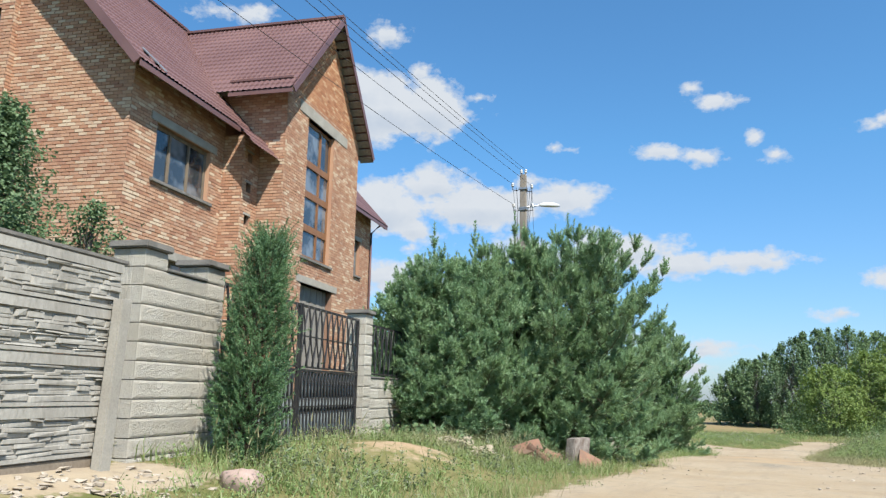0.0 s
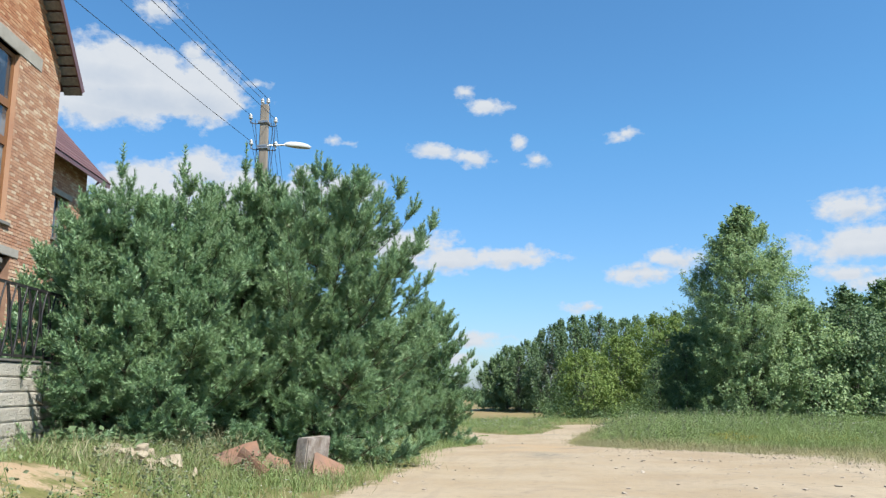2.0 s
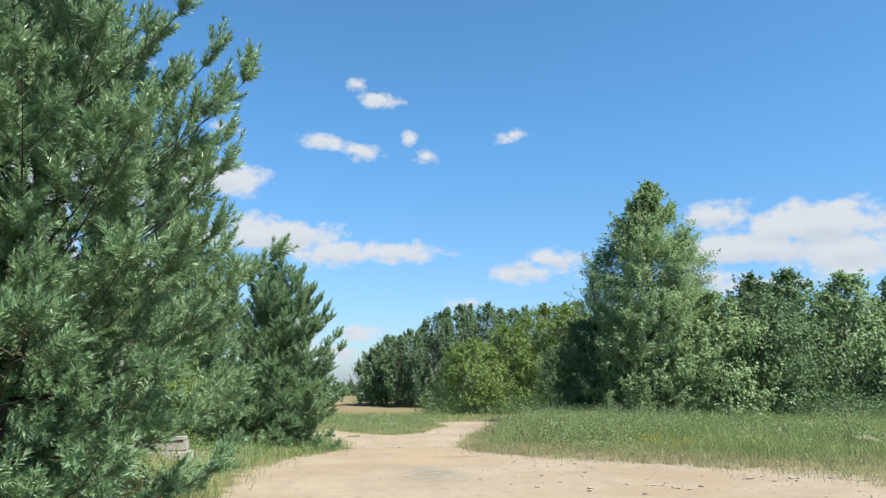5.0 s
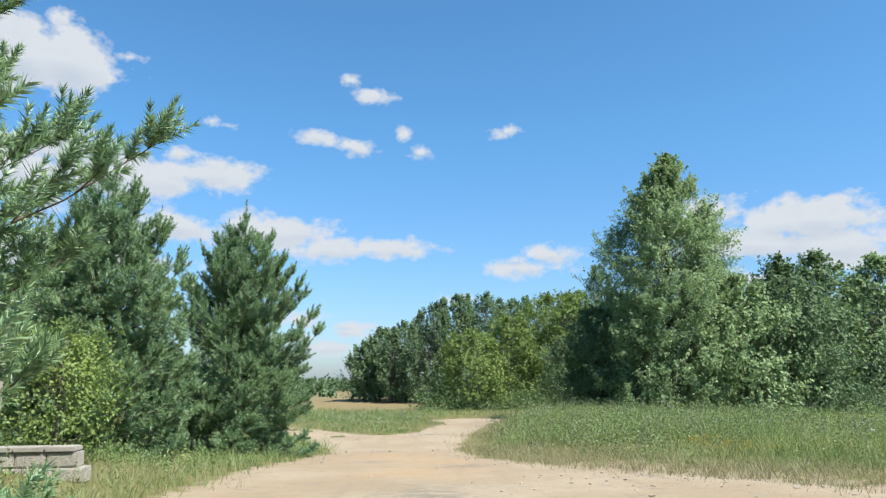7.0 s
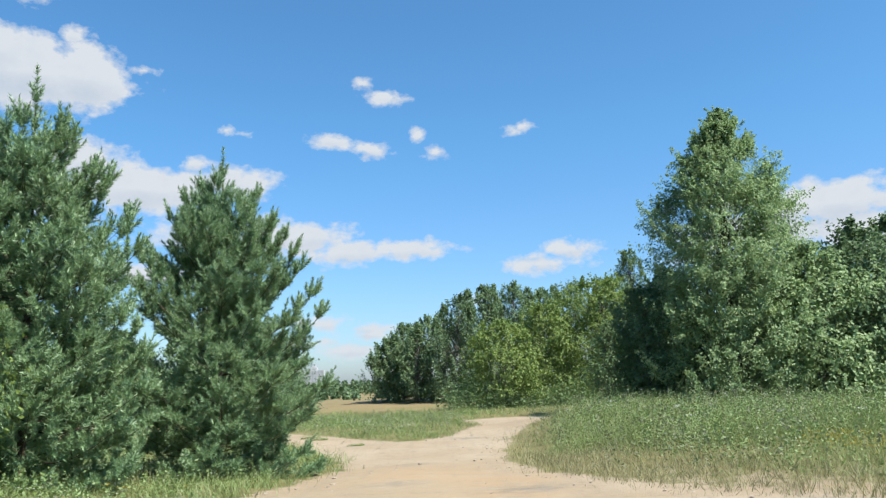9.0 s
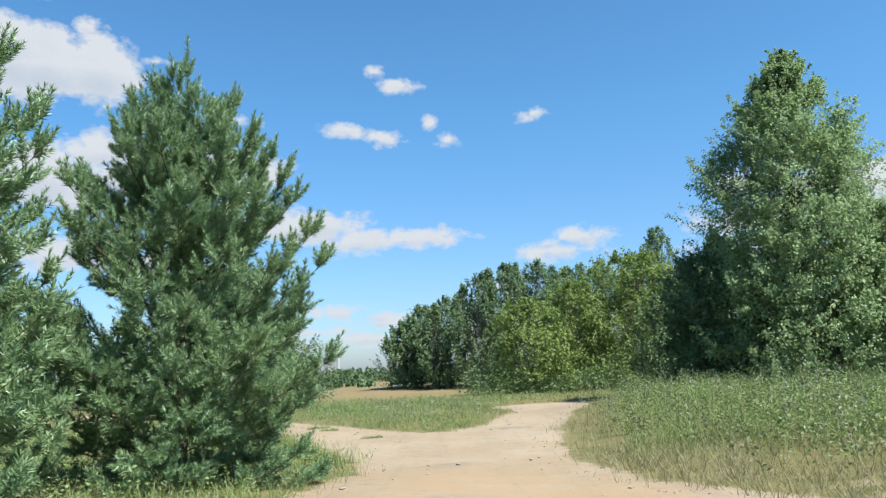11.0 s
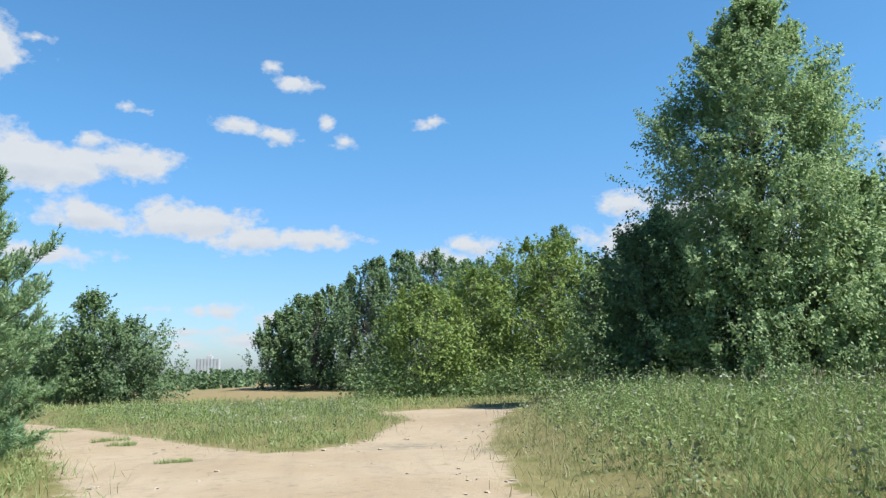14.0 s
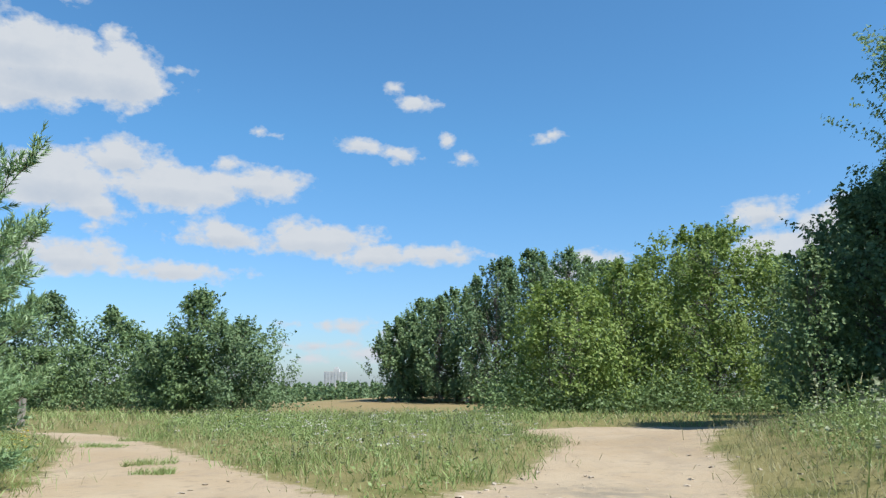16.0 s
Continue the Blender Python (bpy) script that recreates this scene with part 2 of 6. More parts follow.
M_LAMPCASE = plain("pale_grey_enamel", (0.402, 0.408, 0.402), (0.463, 0.469, 0.463), 4, 40, 0.4, 0.1)
M_BARK = plain("pine_bark", (0.061, 0.045, 0.030), (0.104, 0.076, 0.048), 5, 30, 0.95, 0.8, 0.02, stretch=(1, 1, 0.3))
M_BARK2 = plain("grey_bark", (0.087, 0.079, 0.066), (0.159, 0.146, 0.127), 5, 30, 0.95, 0.8, 0.02, stretch=(1, 1, 0.3))
M_TOWER = plain("pale_facade", (0.378, 0.383, 0.402), (0.438, 0.444, 0.456), 0.05, 0.4, 0.8, 0.05)


def roof_mat():
    m = Nodes("brown_metal_tile")
    col = m.mix(m.ramp(m.noise(0.6, 4), 0.35, 0.7), (0.114, 0.059, 0.054), (0.140, 0.076, 0.070))
    small = m.noise(25, 4)
    col = m.mix(m.math("MULTIPLY", m.ramp(small, 0.5, 0.8), 0.3), col, (0.186, 0.117, 0.107))
    return m.done(col, 0.42, m.bump(small, 0.08, 0.004), 0.0, 0.5)


M_ROOF = roof_mat()


def glass_mat():
    m = Nodes("window_glass")
    # pale patches painted into the glass for reflected sky and whitish curtains
    col = m.mix(m.ramp(m.noise(0.9, 3), 0.4, 0.6), (0.030, 0.037, 0.043), (0.158, 0.176, 0.195))
    return m.done(col, m.math("ADD", m.math("MULTIPLY", m.noise(3, 4), 0.12), 0.02), None, 0.0, 1.0)


M_GLASS = glass_mat()


def ground_mat():
    """Sandy track, turf and mown field, told apart by the sheet's own masks."""
    m = Nodes("ground_soil_and_turf")
    dirt, dry, field, clay, damp = m.attr("dirt"), m.attr("dry"), m.attr("field"), m.attr("clay"), m.attr("damp")
    big, mid, fine, grit = m.noise(0.35, 5, 0.6), m.noise(2.2, 5, 0.65), m.noise(14, 5, 0.7), m.noise(70, 4, 0.7)
    sand = m.mix(m.ramp(big, 0.35, 0.65), (0.274, 0.212, 0.139), (0.317, 0.260, 0.185))
    sand = m.mix(m.math("MULTIPLY", m.ramp(mid, 0.5, 0.72), 0.6), sand, (0.230, 0.189, 0.142))
    sand = m.mix(m.math("MULTIPLY", m.ramp(grit, 0.5, 0.75), 0.5), sand, (0.197, 0.164, 0.122))
    ruts = m.noise(1.0, 4, 0.6, stretch=(2.6, 0.16, 1))
    sand = m.mix(m.math("MULTIPLY", m.ramp(ruts, 0.52, 0.70), 0.4), sand, (0.219, 0.178, 0.130))
    sand = m.mix(m.math("MULTIPLY", m.ramp(m.noise(5, 5, 0.7), 0.54, 0.68), 0.65), sand, (0.192, 0.156, 0.110))
    sand = m.mix(m.math("MULTIPLY", clay, m.ramp(m.noise(1.6, 4), 0.25, 0.6)), sand, (0.307, 0.218, 0.130))
    sand = m.mix(m.math("MULTIPLY", damp, m.ramp(m.noise(4.0, 4), 0.3, 0.6)), sand, (0.164, 0.147, 0.116))
    sand = m.mix(m.math("MULTIPLY", m.ramp(m.noise(9, 6, 0.75, stretch=(1, 2.2, 1)), 0.55, 0.72), 0.55), sand, (0.176, 0.141, 0.100))
    sand = m.mix(m.math("MULTIPLY", m.ramp(m.noise(28, 4, 0.75), 0.58, 0.70), 0.5), sand, (0.330, 0.290, 0.230))
    stones = m.ramp(m.voronoi(16), 0.0, 0.22)
    sand = m.mix(m.math("MULTIPLY", m.math("SUBTRACT", 1.0, stones), m.math("MULTIPLY", m.ramp(mid, 0.46, 0.6), 0.7)), sand, (0.329, 0.311, 0.266))
    turf = m.mix(m.ramp(mid, 0.35, 0.65), (0.091, 0.101, 0.030), (0.134, 0.131, 0.051))
    turf = m.mix(m.math("MULTIPLY", m.ramp(fine, 0.45, 0.7), 0.6), turf, (0.037, 0.045, 0.017))
    straw = m.mix(m.ramp(fine, 0.3, 0.7), (0.183, 0.158, 0.073), (0.122, 0.115, 0.045))
    turf = m.mix(m.math("MULTIPLY", dry, m.ramp(m.noise(1.1, 4), 0.25, 0.6)), turf, straw)
    tan = m.mix(m.ramp(m.noise(0.12, 5), 0.35, 0.65), (0.200, 0.152, 0.079), (0.165, 0.143, 0.067))
    turf = m.mix(field, turf, tan)
    edge = m.ramp(m.math("ADD", dirt, m.math("ADD", m.math("MULTIPLY", m.math("SUBTRACT", mid, 0.5), 0.9), m.math("MULTIPLY", m.math("SUBTRACT", fine, 0.5), 0.5))), 0.40, 0.60)
    col = m.mix(edge, turf, sand)
    height = m.math("ADD", m.math("MULTIPLY", mid, 0.6), m.math("ADD", m.math("MULTIPLY", fine, 0.5), m.math("MULTIPLY", grit, 0.25)))
    return m.done(col, 0.95, m.bump(height, 0.5, 0.05), 0, 0.15)


M_GROUND = ground_mat()
M_PINE = leaf_mat("pine_needles", (0.141, 0.238, 0.104), (0.244, 0.355, 0.174), (0.162, 0.282, 0.145), 0.28, 0.06, 0.5)
M_YEW = leaf_mat("juniper_needles", (0.068, 0.152, 0.069), (0.148, 0.256, 0.105), (0.091, 0.181, 0.081), 0.3, 0.04)
M_LEAF = leaf_mat("broad_leaves", (0.095, 0.161, 0.060), (0.175, 0.256, 0.103), (0.132, 0.208, 0.088), 0.42, 0.03)
M_LEAF_DARK = leaf_mat("dark_broad_leaves", (0.083, 0.144, 0.064), (0.155, 0.232, 0.107), (0.104, 0.170, 0.078), 0.4, 0.03)
M_LEAF_YELLOW = leaf_mat("yellow_green_leaves", (0.137, 0.210, 0.042), (0.224, 0.295, 0.075), (0.133, 0.207, 0.051), 0.42, 0.03)
M_LEAF_ASPEN = leaf_mat("aspen_leaves", (0.182, 0.280, 0.125), (0.331, 0.431, 0.206), (0.237, 0.336, 0.144), 0.45, 0.03, 0.55)
M_LEAF_BLUE = leaf_mat("poplar_leaves", (0.114, 0.191, 0.086), (0.207, 0.296, 0.139), (0.138, 0.217, 0.097), 0.42, 0.03)
M_GRASS = leaf_mat("grass_blades", (0.141, 0.206, 0.051), (0.242, 0.310, 0.117), (0.210, 0.244, 0.092), 0.35, 0.04)
M_GRASS_DRY = leaf_mat("dry_grass_blades", (0.234, 0.216, 0.108), (0.313, 0.294, 0.168), (0.201, 0.198, 0.084), 0.3, 0.04)
M_WEED = leaf_mat("weed_leaves", (0.122, 0.194, 0.048), (0.193, 0.270, 0.090), (0.141, 0.200, 0.069), 0.3, 0.05)
M_PETAL = leaf_mat("white_petals", (0.378, 0.383, 0.335), (0.463, 0.463, 0.426), (0.402, 0.402, 0.353), 0.3, 0.02)
M_PETAL_Y = leaf_mat("yellow_petals", (0.365, 0.256, 0.024), (0.413, 0.317, 0.043), (0.335, 0.274, 0.048), 0.3, 0.02)


# ---------------------------------------------------------------- mesh helpers
def mesh_of(name, verts, faces, material=None, smooth=False):
    """A mesh from arrays: verts (n, 3) and faces (m, k), all faces with k corners."""
    verts, faces = np.asarray(verts, np.float32), np.asarray(faces, np.int32)
    me = bpy.data.meshes.new(name)
    me.vertices.add(len(verts))
    me.vertices.foreach_set("co", verts.ravel())
    k = faces.shape[1]
    me.loops.add(faces.size)
    me.loops.foreach_set("vertex_index", faces.ravel())
    me.polygons.add(len(faces))
    me.polygons.foreach_set("loop_start", np.arange(0, faces.size, k, dtype=np.int32))
    me.polygons.foreach_set("use_smooth", np.full(len(faces), smooth))
    me.update(calc_edges=True)
    if material:
        me.materials.append(material)
    return me


def part(name, me, material, parent, label=""):
    """Links a mesh or a bmesh as one part under its thing; the mesh is in the thing's own axes."""
    if isinstance(me, bmesh.types.BMesh):
        bm, me = me, bpy.data.meshes.new(name)
        bm.to_mesh(me)
        bm.free()
    if material and not len(me.materials):
        me.materials.append(material)
    ob = new(name, me)
    ob.parent = parent
    if label:
        tagged(ob, label)
    return ob


def thing(name, place, label, category, group="", kind="", rz=0.0):
    ob = new(name)
    ob.empty_display_size = 0.2
    ob.matrix_world = pose(*place, 0, 0, rz)
    return tagged(ob, label, category, group, kind)


CUBE_V = np.array([(x, y, z) for x in (0, 1) for y in (0, 1) for z in (0, 1)], np.float32)
CUBE_F = np.array([(0, 1, 3, 2), (4, 6, 7, 5), (0, 4, 5, 1), (2, 3, 7, 6), (0, 2, 6, 4), (1, 5, 7, 3)])


def boxes_mesh(name, boxes, material=None):
    """One mesh of many boxes (x0, y0, z0, x1, y1, z1)."""
    b = np.asarray(boxes, np.float32).reshape(-1, 6)
    v = (b[:, None, :3] + CUBE_V[None] * (b[:, None, 3:] - b[:, None, :3])).reshape(-1, 3)
    f = (CUBE_F[None] + 8 * np.arange(len(b))[:, None, None]).reshape(-1, 4)
    return mesh_of(name, v, f, material)


def welded(name, boxes, material):
    """Boxes that touch, joined into one connected body."""
    bm = bmesh.new()
    bm.from_mesh(boxes_mesh(name, boxes))
    bmesh.ops.remove_doubles(bm, verts=bm.verts[:], dist=0.002)
    seen = {}
    for f in bm.faces:
        seen.setdefault(tuple(sorted(v.index for v in f.verts)), []).append(f)
    bmesh.ops.delete(bm, geom=[f for fs in seen.values() if len(fs) > 1 for f in fs], context="FACES_ONLY")
    me = bpy.data.meshes.new(name)
    bm.to_mesh(me)
    bm.free()
    me.materials.append(material)
    return me


def box_bm(x0, y0, z0, x1, y1, z1, bevel=0.01, seg=2):
    bm = bmesh.new()
    bmesh.ops.create_cube(bm, size=1)
    for v in bm.verts:
        v.co = Vector((x0 + (v.co.x + 0.5) * (x1 - x0), y0 + (v.co.y + 0.5) * (y1 - y0), z0 + (v.co.z + 0.5) * (z1 - z0)))
    if bevel:
        bmesh.ops.bevel(bm, geom=bm.edges[:], offset=bevel, segments=seg, affect="EDGES")
    return bm


def tube(points, radii, sides=8):
    """A tapered tube along points, as arrays of verts and quads."""
    p, r = np.asarray(points, float), np.asarray(radii, float)
    d = np.gradient(p, axis=0)
    d /= np.linalg.norm(d, axis=1)[:, None] + 1e-9
    ref = np.where(np.abs(d[:, 2:3]) > 0.9, np.array([[1.0, 0, 0]]), np.array([[0, 0, 1.0]]))
    a = np.cross(d, ref)
    a /= np.linalg.norm(a, axis=1)[:, None]
    b = np.cross(d, a)
    t = np.linspace(0, 2 * np.pi, sides, endpoint=False)
    v = p[:, None] + r[:, None, None] * (np.cos(t)[None, :, None] * a[:, None] + np.sin(t)[None, :, None] * b[:, None])
    n = len(p)
    i, j = np.meshgrid(np.arange(n - 1), np.arange(sides), indexing="ij")
    f = np.stack([i * sides + j, i * sides + (j + 1) % sides, (i + 1) * sides + (j + 1) % sides, (i + 1) * sides + j], -1).reshape(-1, 4)
    return v.reshape(-1, 3), f


def tubes_mesh(name, runs, material, sides=6):
    vs, fs, n = [], [], 0
    for pts, rad in runs:
        v, f = tube(pts, rad, sides)
        vs.append(v)
        fs.append(f + n)
        n += len(v)
    return mesh_of(name, np.vstack(vs), np.vstack(fs), material, True)


# ---------------------------------------------------------------- ground
PROFILE_Y = [-400, -60, -10, -4, 11, 23, 31, 36, 42, 50, 60, 75, 95, 110, 150, 190, 300, 700, 3000]
PROFILE_Z = [4.0, 1.7, 1.1, 0.93, 0.49, -0.05, -0.46, -0.66, -0.73, -0.82, -0.98, -1.2, -1.65, -2.0, -3.4, -4.6, -6.5, -9.5, -14.0]
ROAD = [(-2.6, -70), (-2.5, -6), (-2.3, 8), (-2.1, 17), (-2.9, 22), (-2.9, 27.5), (-2.4, 31), (-1.9, 34), (-2.4, 37.2), (-3.1, 39.3), (-5.3, 44.6),
        (-7.9, 50.6), (-12.5, 57), (-17.5, 64), (-24, 72), (-25.5, 70.5), (-19, 62.5), (-13.2, 56.8), (-8.3, 53.9), (-5.2, 49.0), (-2.3, 44.0),
        (-1.1, 42.2), (-0.3, 42.5), (0.4, 43.8), (1.8, 49.4), (2.1, 52), (1.7, 54.6), (1.2, 56.6), (4.5, 57.6), (8.6, 58.2), (16, 59.5), (30, 60), (30, 57.6),
        (16, 57.2), (10.3, 56.4), (6.9, 54.6), (4.0, 48.1), (2.7, 42.6), (2.1, 38.5), (1.7, 34.6), (2.1, 31.5), (3.0, 28.4), (4.3, 26.5), (6.0, 23.8), (6.8, 19.5), (7.4, 14), (8.5, 5), (9.5, -70)]


def step(a, b, v):
    u = np.clip((np.asarray(v, float) - a) / (b - a), 0, 1)
    return u * u * (3 - 2 * u)


def wavy(x, y, s, seed):
    """Cheap smooth waves, about -1 to 1."""
    r = np.random.RandomState(seed)
    out = 0
    for k in range(6):
        a, ph, f = r.uniform(0, 6.28), r.uniform(0, 6.28), s * r.uniform(0.6, 2.0)
        out = out + np.sin((x * math.cos(a) + y * math.sin(a)) * f + ph)
    return out / 3.2


def inside(poly, x, y):
    hit = np.zeros(np.shape(x), bool)
    for (x0, y0), (x1, y1) in zip(poly, poly[1:] + poly[:1]):
        if y0 != y1:
            hit ^= ((y0 > y) != (y1 > y)) & (x < (x1 - x0) * (y - y0) / (y1 - y0) + x0)
    return hit


def road_depth(x, y):
    """How far inside the track a place lies, in metres; negative outside."""
    best = np.full(np.shape(x), 1e9)
    for (x0, y0), (x1, y1) in zip(ROAD, ROAD[1:] + ROAD[:1]):
        dx, dy = x1 - x0, y1 - y0
        t = np.clip(((x - x0) * dx + (y - y0) * dy) / (dx * dx + dy * dy), 0, 1)
        best = np.minimum(best, np.hypot(x - x0 - t * dx, y - y0 - t * dy))
    return np.where(inside(ROAD, x, y), best, -best)


def ground_z(x, y, fine=True):
    x, y = np.asarray(x, float), np.asarray(y, float)
    z = np.interp(y, PROFILE_Y, PROFILE_Z)
    z = z + 0.5 * step(-2.6, -6.5, x) * (1 - step(20, 34, y))
    z = z + 0.28 * step(2.2, 6.0, x) * step(26, 36, y) * (1 - step(50, 56, y))
    z = z + 0.10 * step(-0.4, -1.8, road_depth(x, y)) * step(20, 40, y)
    z = z + 0.9 * step(-24, -3, x) * (1 - 0.6 * step(0, 12, x)) * np.exp(-(((y - 105) / 19) ** 2))
    z = z + 0.20 * np.exp(-(((x + 4.9) / 0.9) ** 2 + ((y - 7.7) / 1.7) ** 2))
    if fine:
        z = z + 0.025 * wavy(x, y, 1.3, 3) + 0.012 * wavy(x, y, 4.5, 5)
    return z


def steps_of(*spans):
    out = []
    for a, b, s in spans:
        out += list(np.arange(a, b, s))
    return np.array(out + [spans[-1][1]])


gx = steps_of((-2500, -400, 150), (-400, -80, 16), (-80, -15, 1.5), (-15, 15, 0.38), (15, 80, 1.5), (80, 400, 16), (400, 2500, 150))
gy = steps_of((-2500, -400, 150), (-400, -60, 17), (-60, -8, 2), (-8, 64, 0.38), (64, 130, 1.5), (130, 420, 8), (420, 3000, 150))
GX, GY = np.meshgrid(gx, gy)
GZ = ground_z(GX, GY)
nx, ny = len(gx), len(gy)
qi, qj = np.meshgrid(np.arange(ny - 1), np.arange(nx - 1), indexing="ij")
quads = np.stack([qi * nx + qj, qi * nx + qj + 1, (qi + 1) * nx + qj + 1, (qi + 1) * nx + qj], -1).reshape(-1, 4)
ground_mesh = mesh_of("ground", np.stack([GX, GY, GZ], -1).reshape(-1, 3), quads, M_GROUND, True)
deep = road_depth(GX, GY)
mask_dirt = np.clip(0.5 + deep / 1.1, 0, 1)
mound = np.exp(-(((GX + 4.9) / 1.1) ** 2 + ((GY - 7.7) / 2.0) ** 2))
strip = np.exp(-(((GX + 5.2) / 0.8) ** 2 + ((GY - 1.6) / 2.0) ** 2))
TUFTS = [(-6.9, 51.6, 0.5, 0.35), (-6.7, 49.4, 0.45, 0.3), (-4.4, 45.8, 0.40, 0.35), (-3.9, 44.6, 0.3, 0.2), (-6.8, 49.9, 0.5, 0.2), (-2.3, 41.3, 0.30, 0.16)]
mask_dirt = np.clip(mask_dirt + 0.62 * mound + 0.9 * strip + 0.56 * step(-4.5, -0.5, deep) * step(12, 16, GY) * (1 - step(28, 34, GY)) * step(2, 4, GX) * (1 - mask_dirt), 0, 1)
mask_dry = np.clip(step(-6.0, -0.3, deep) * 0.9 + 0.15, 0, 1)
mask_field = step(66, 75, GY + 0.25 * GX) * (1 - step(600, 900, GY))
CLAY = [(-0.2, 32.0, 1.0, 2.0), (0.2, 26.6, 1.0, 1.2), (-5.1, 7.6, 1.2, 1.6), (1.2, 29.0, 0.8, 2.5)]
DAMP = [(-0.37, 34.6, 0.30, 0.35), (-2.25, 41.4, 0.45, 0.25), (1.4, 28.4, 0.6, 0.5), (2.5, 41.6, 0.4, 0.4), (-0.6, 30.2, 0.5, 0.25), (1.3, 43.0, 0.6, 0.7), (0.6, 22.0, 0.6, 2.0)]
spots = lambda rows: np.clip(sum(np.exp(-(((GX - a) / c) ** 2 + ((GY - b) / d) ** 2)) for a, b, c, d in rows), 0, 1)
mask_clay, mask_damp = spots(CLAY), spots(DAMP)
for key, val in (("dirt", mask_dirt), ("dry", mask_dry), ("field", mask_field), ("clay", mask_clay), ("damp", mask_damp)):
    ground_mesh.attributes.new(key, "FLOAT", "POINT").data.foreach_set("value", val.astype(np.float32).ravel())
ground = tagged(new("ground", ground_mesh), "sandy track through dry grass and open field", "ground", kind="structure")

# ---------------------------------------------------------------- plants: how each kind grows
def unit(v):
    return v / (np.linalg.norm(v, axis=-1, keepdims=True) + 1e-9)


def blades(base, way, length, width, rs, droop=0.0):
    """Thin pointed triangles from base along way."""
    n = len(base)
    side = unit(np.cross(way, rs.normal(size=(n, 3)))) * (np.broadcast_to(width, (n,))[:, None] * 0.5)
    tip = base + way * np.broadcast_to(length, (n,))[:, None]
    tip[:, 2] -= droop
    return np.stack([base - side, base + side, tip], 1).reshape(-1, 3)


def tri_mesh(name, verts, material):
    return mesh_of(name, verts, np.arange(len(verts)).reshape(-1, 3), material)


def leaves_at(places, size, rs, flat=0.5, facing=None):
    """Pointed leaves of four corners at each place, turned all ways, or with their upper sides towards facing."""
    n = len(places)
    s = size * rs.uniform(0.6, 1.25, n)[:, None]
    if facing is None:
        a = unit(rs.normal(size=(n, 3)) * np.array([1, 1, flat]))
        b = unit(np.cross(a, rs.normal(size=(n, 3))))
        up = unit(np.cross(a, b))
    else:
        up = unit(facing + rs.normal(size=(n, 3)) * 0.58)
        a = unit(np.cross(up, rs.normal(size=(n, 3))))
        b = np.cross(up, a)
    q = np.stack([places - a * s * 0.5, places + b * s * 0.30 + up * s * 0.06, places + a * s * 0.5, places - b * s * 0.30 + up * s * 0.06], 1)
    return q.reshape(-1, 3)


def quad_mesh(name, verts, material):
    return mesh_of(name, verts, np.arange(len(verts)).reshape(-1, 4), material)


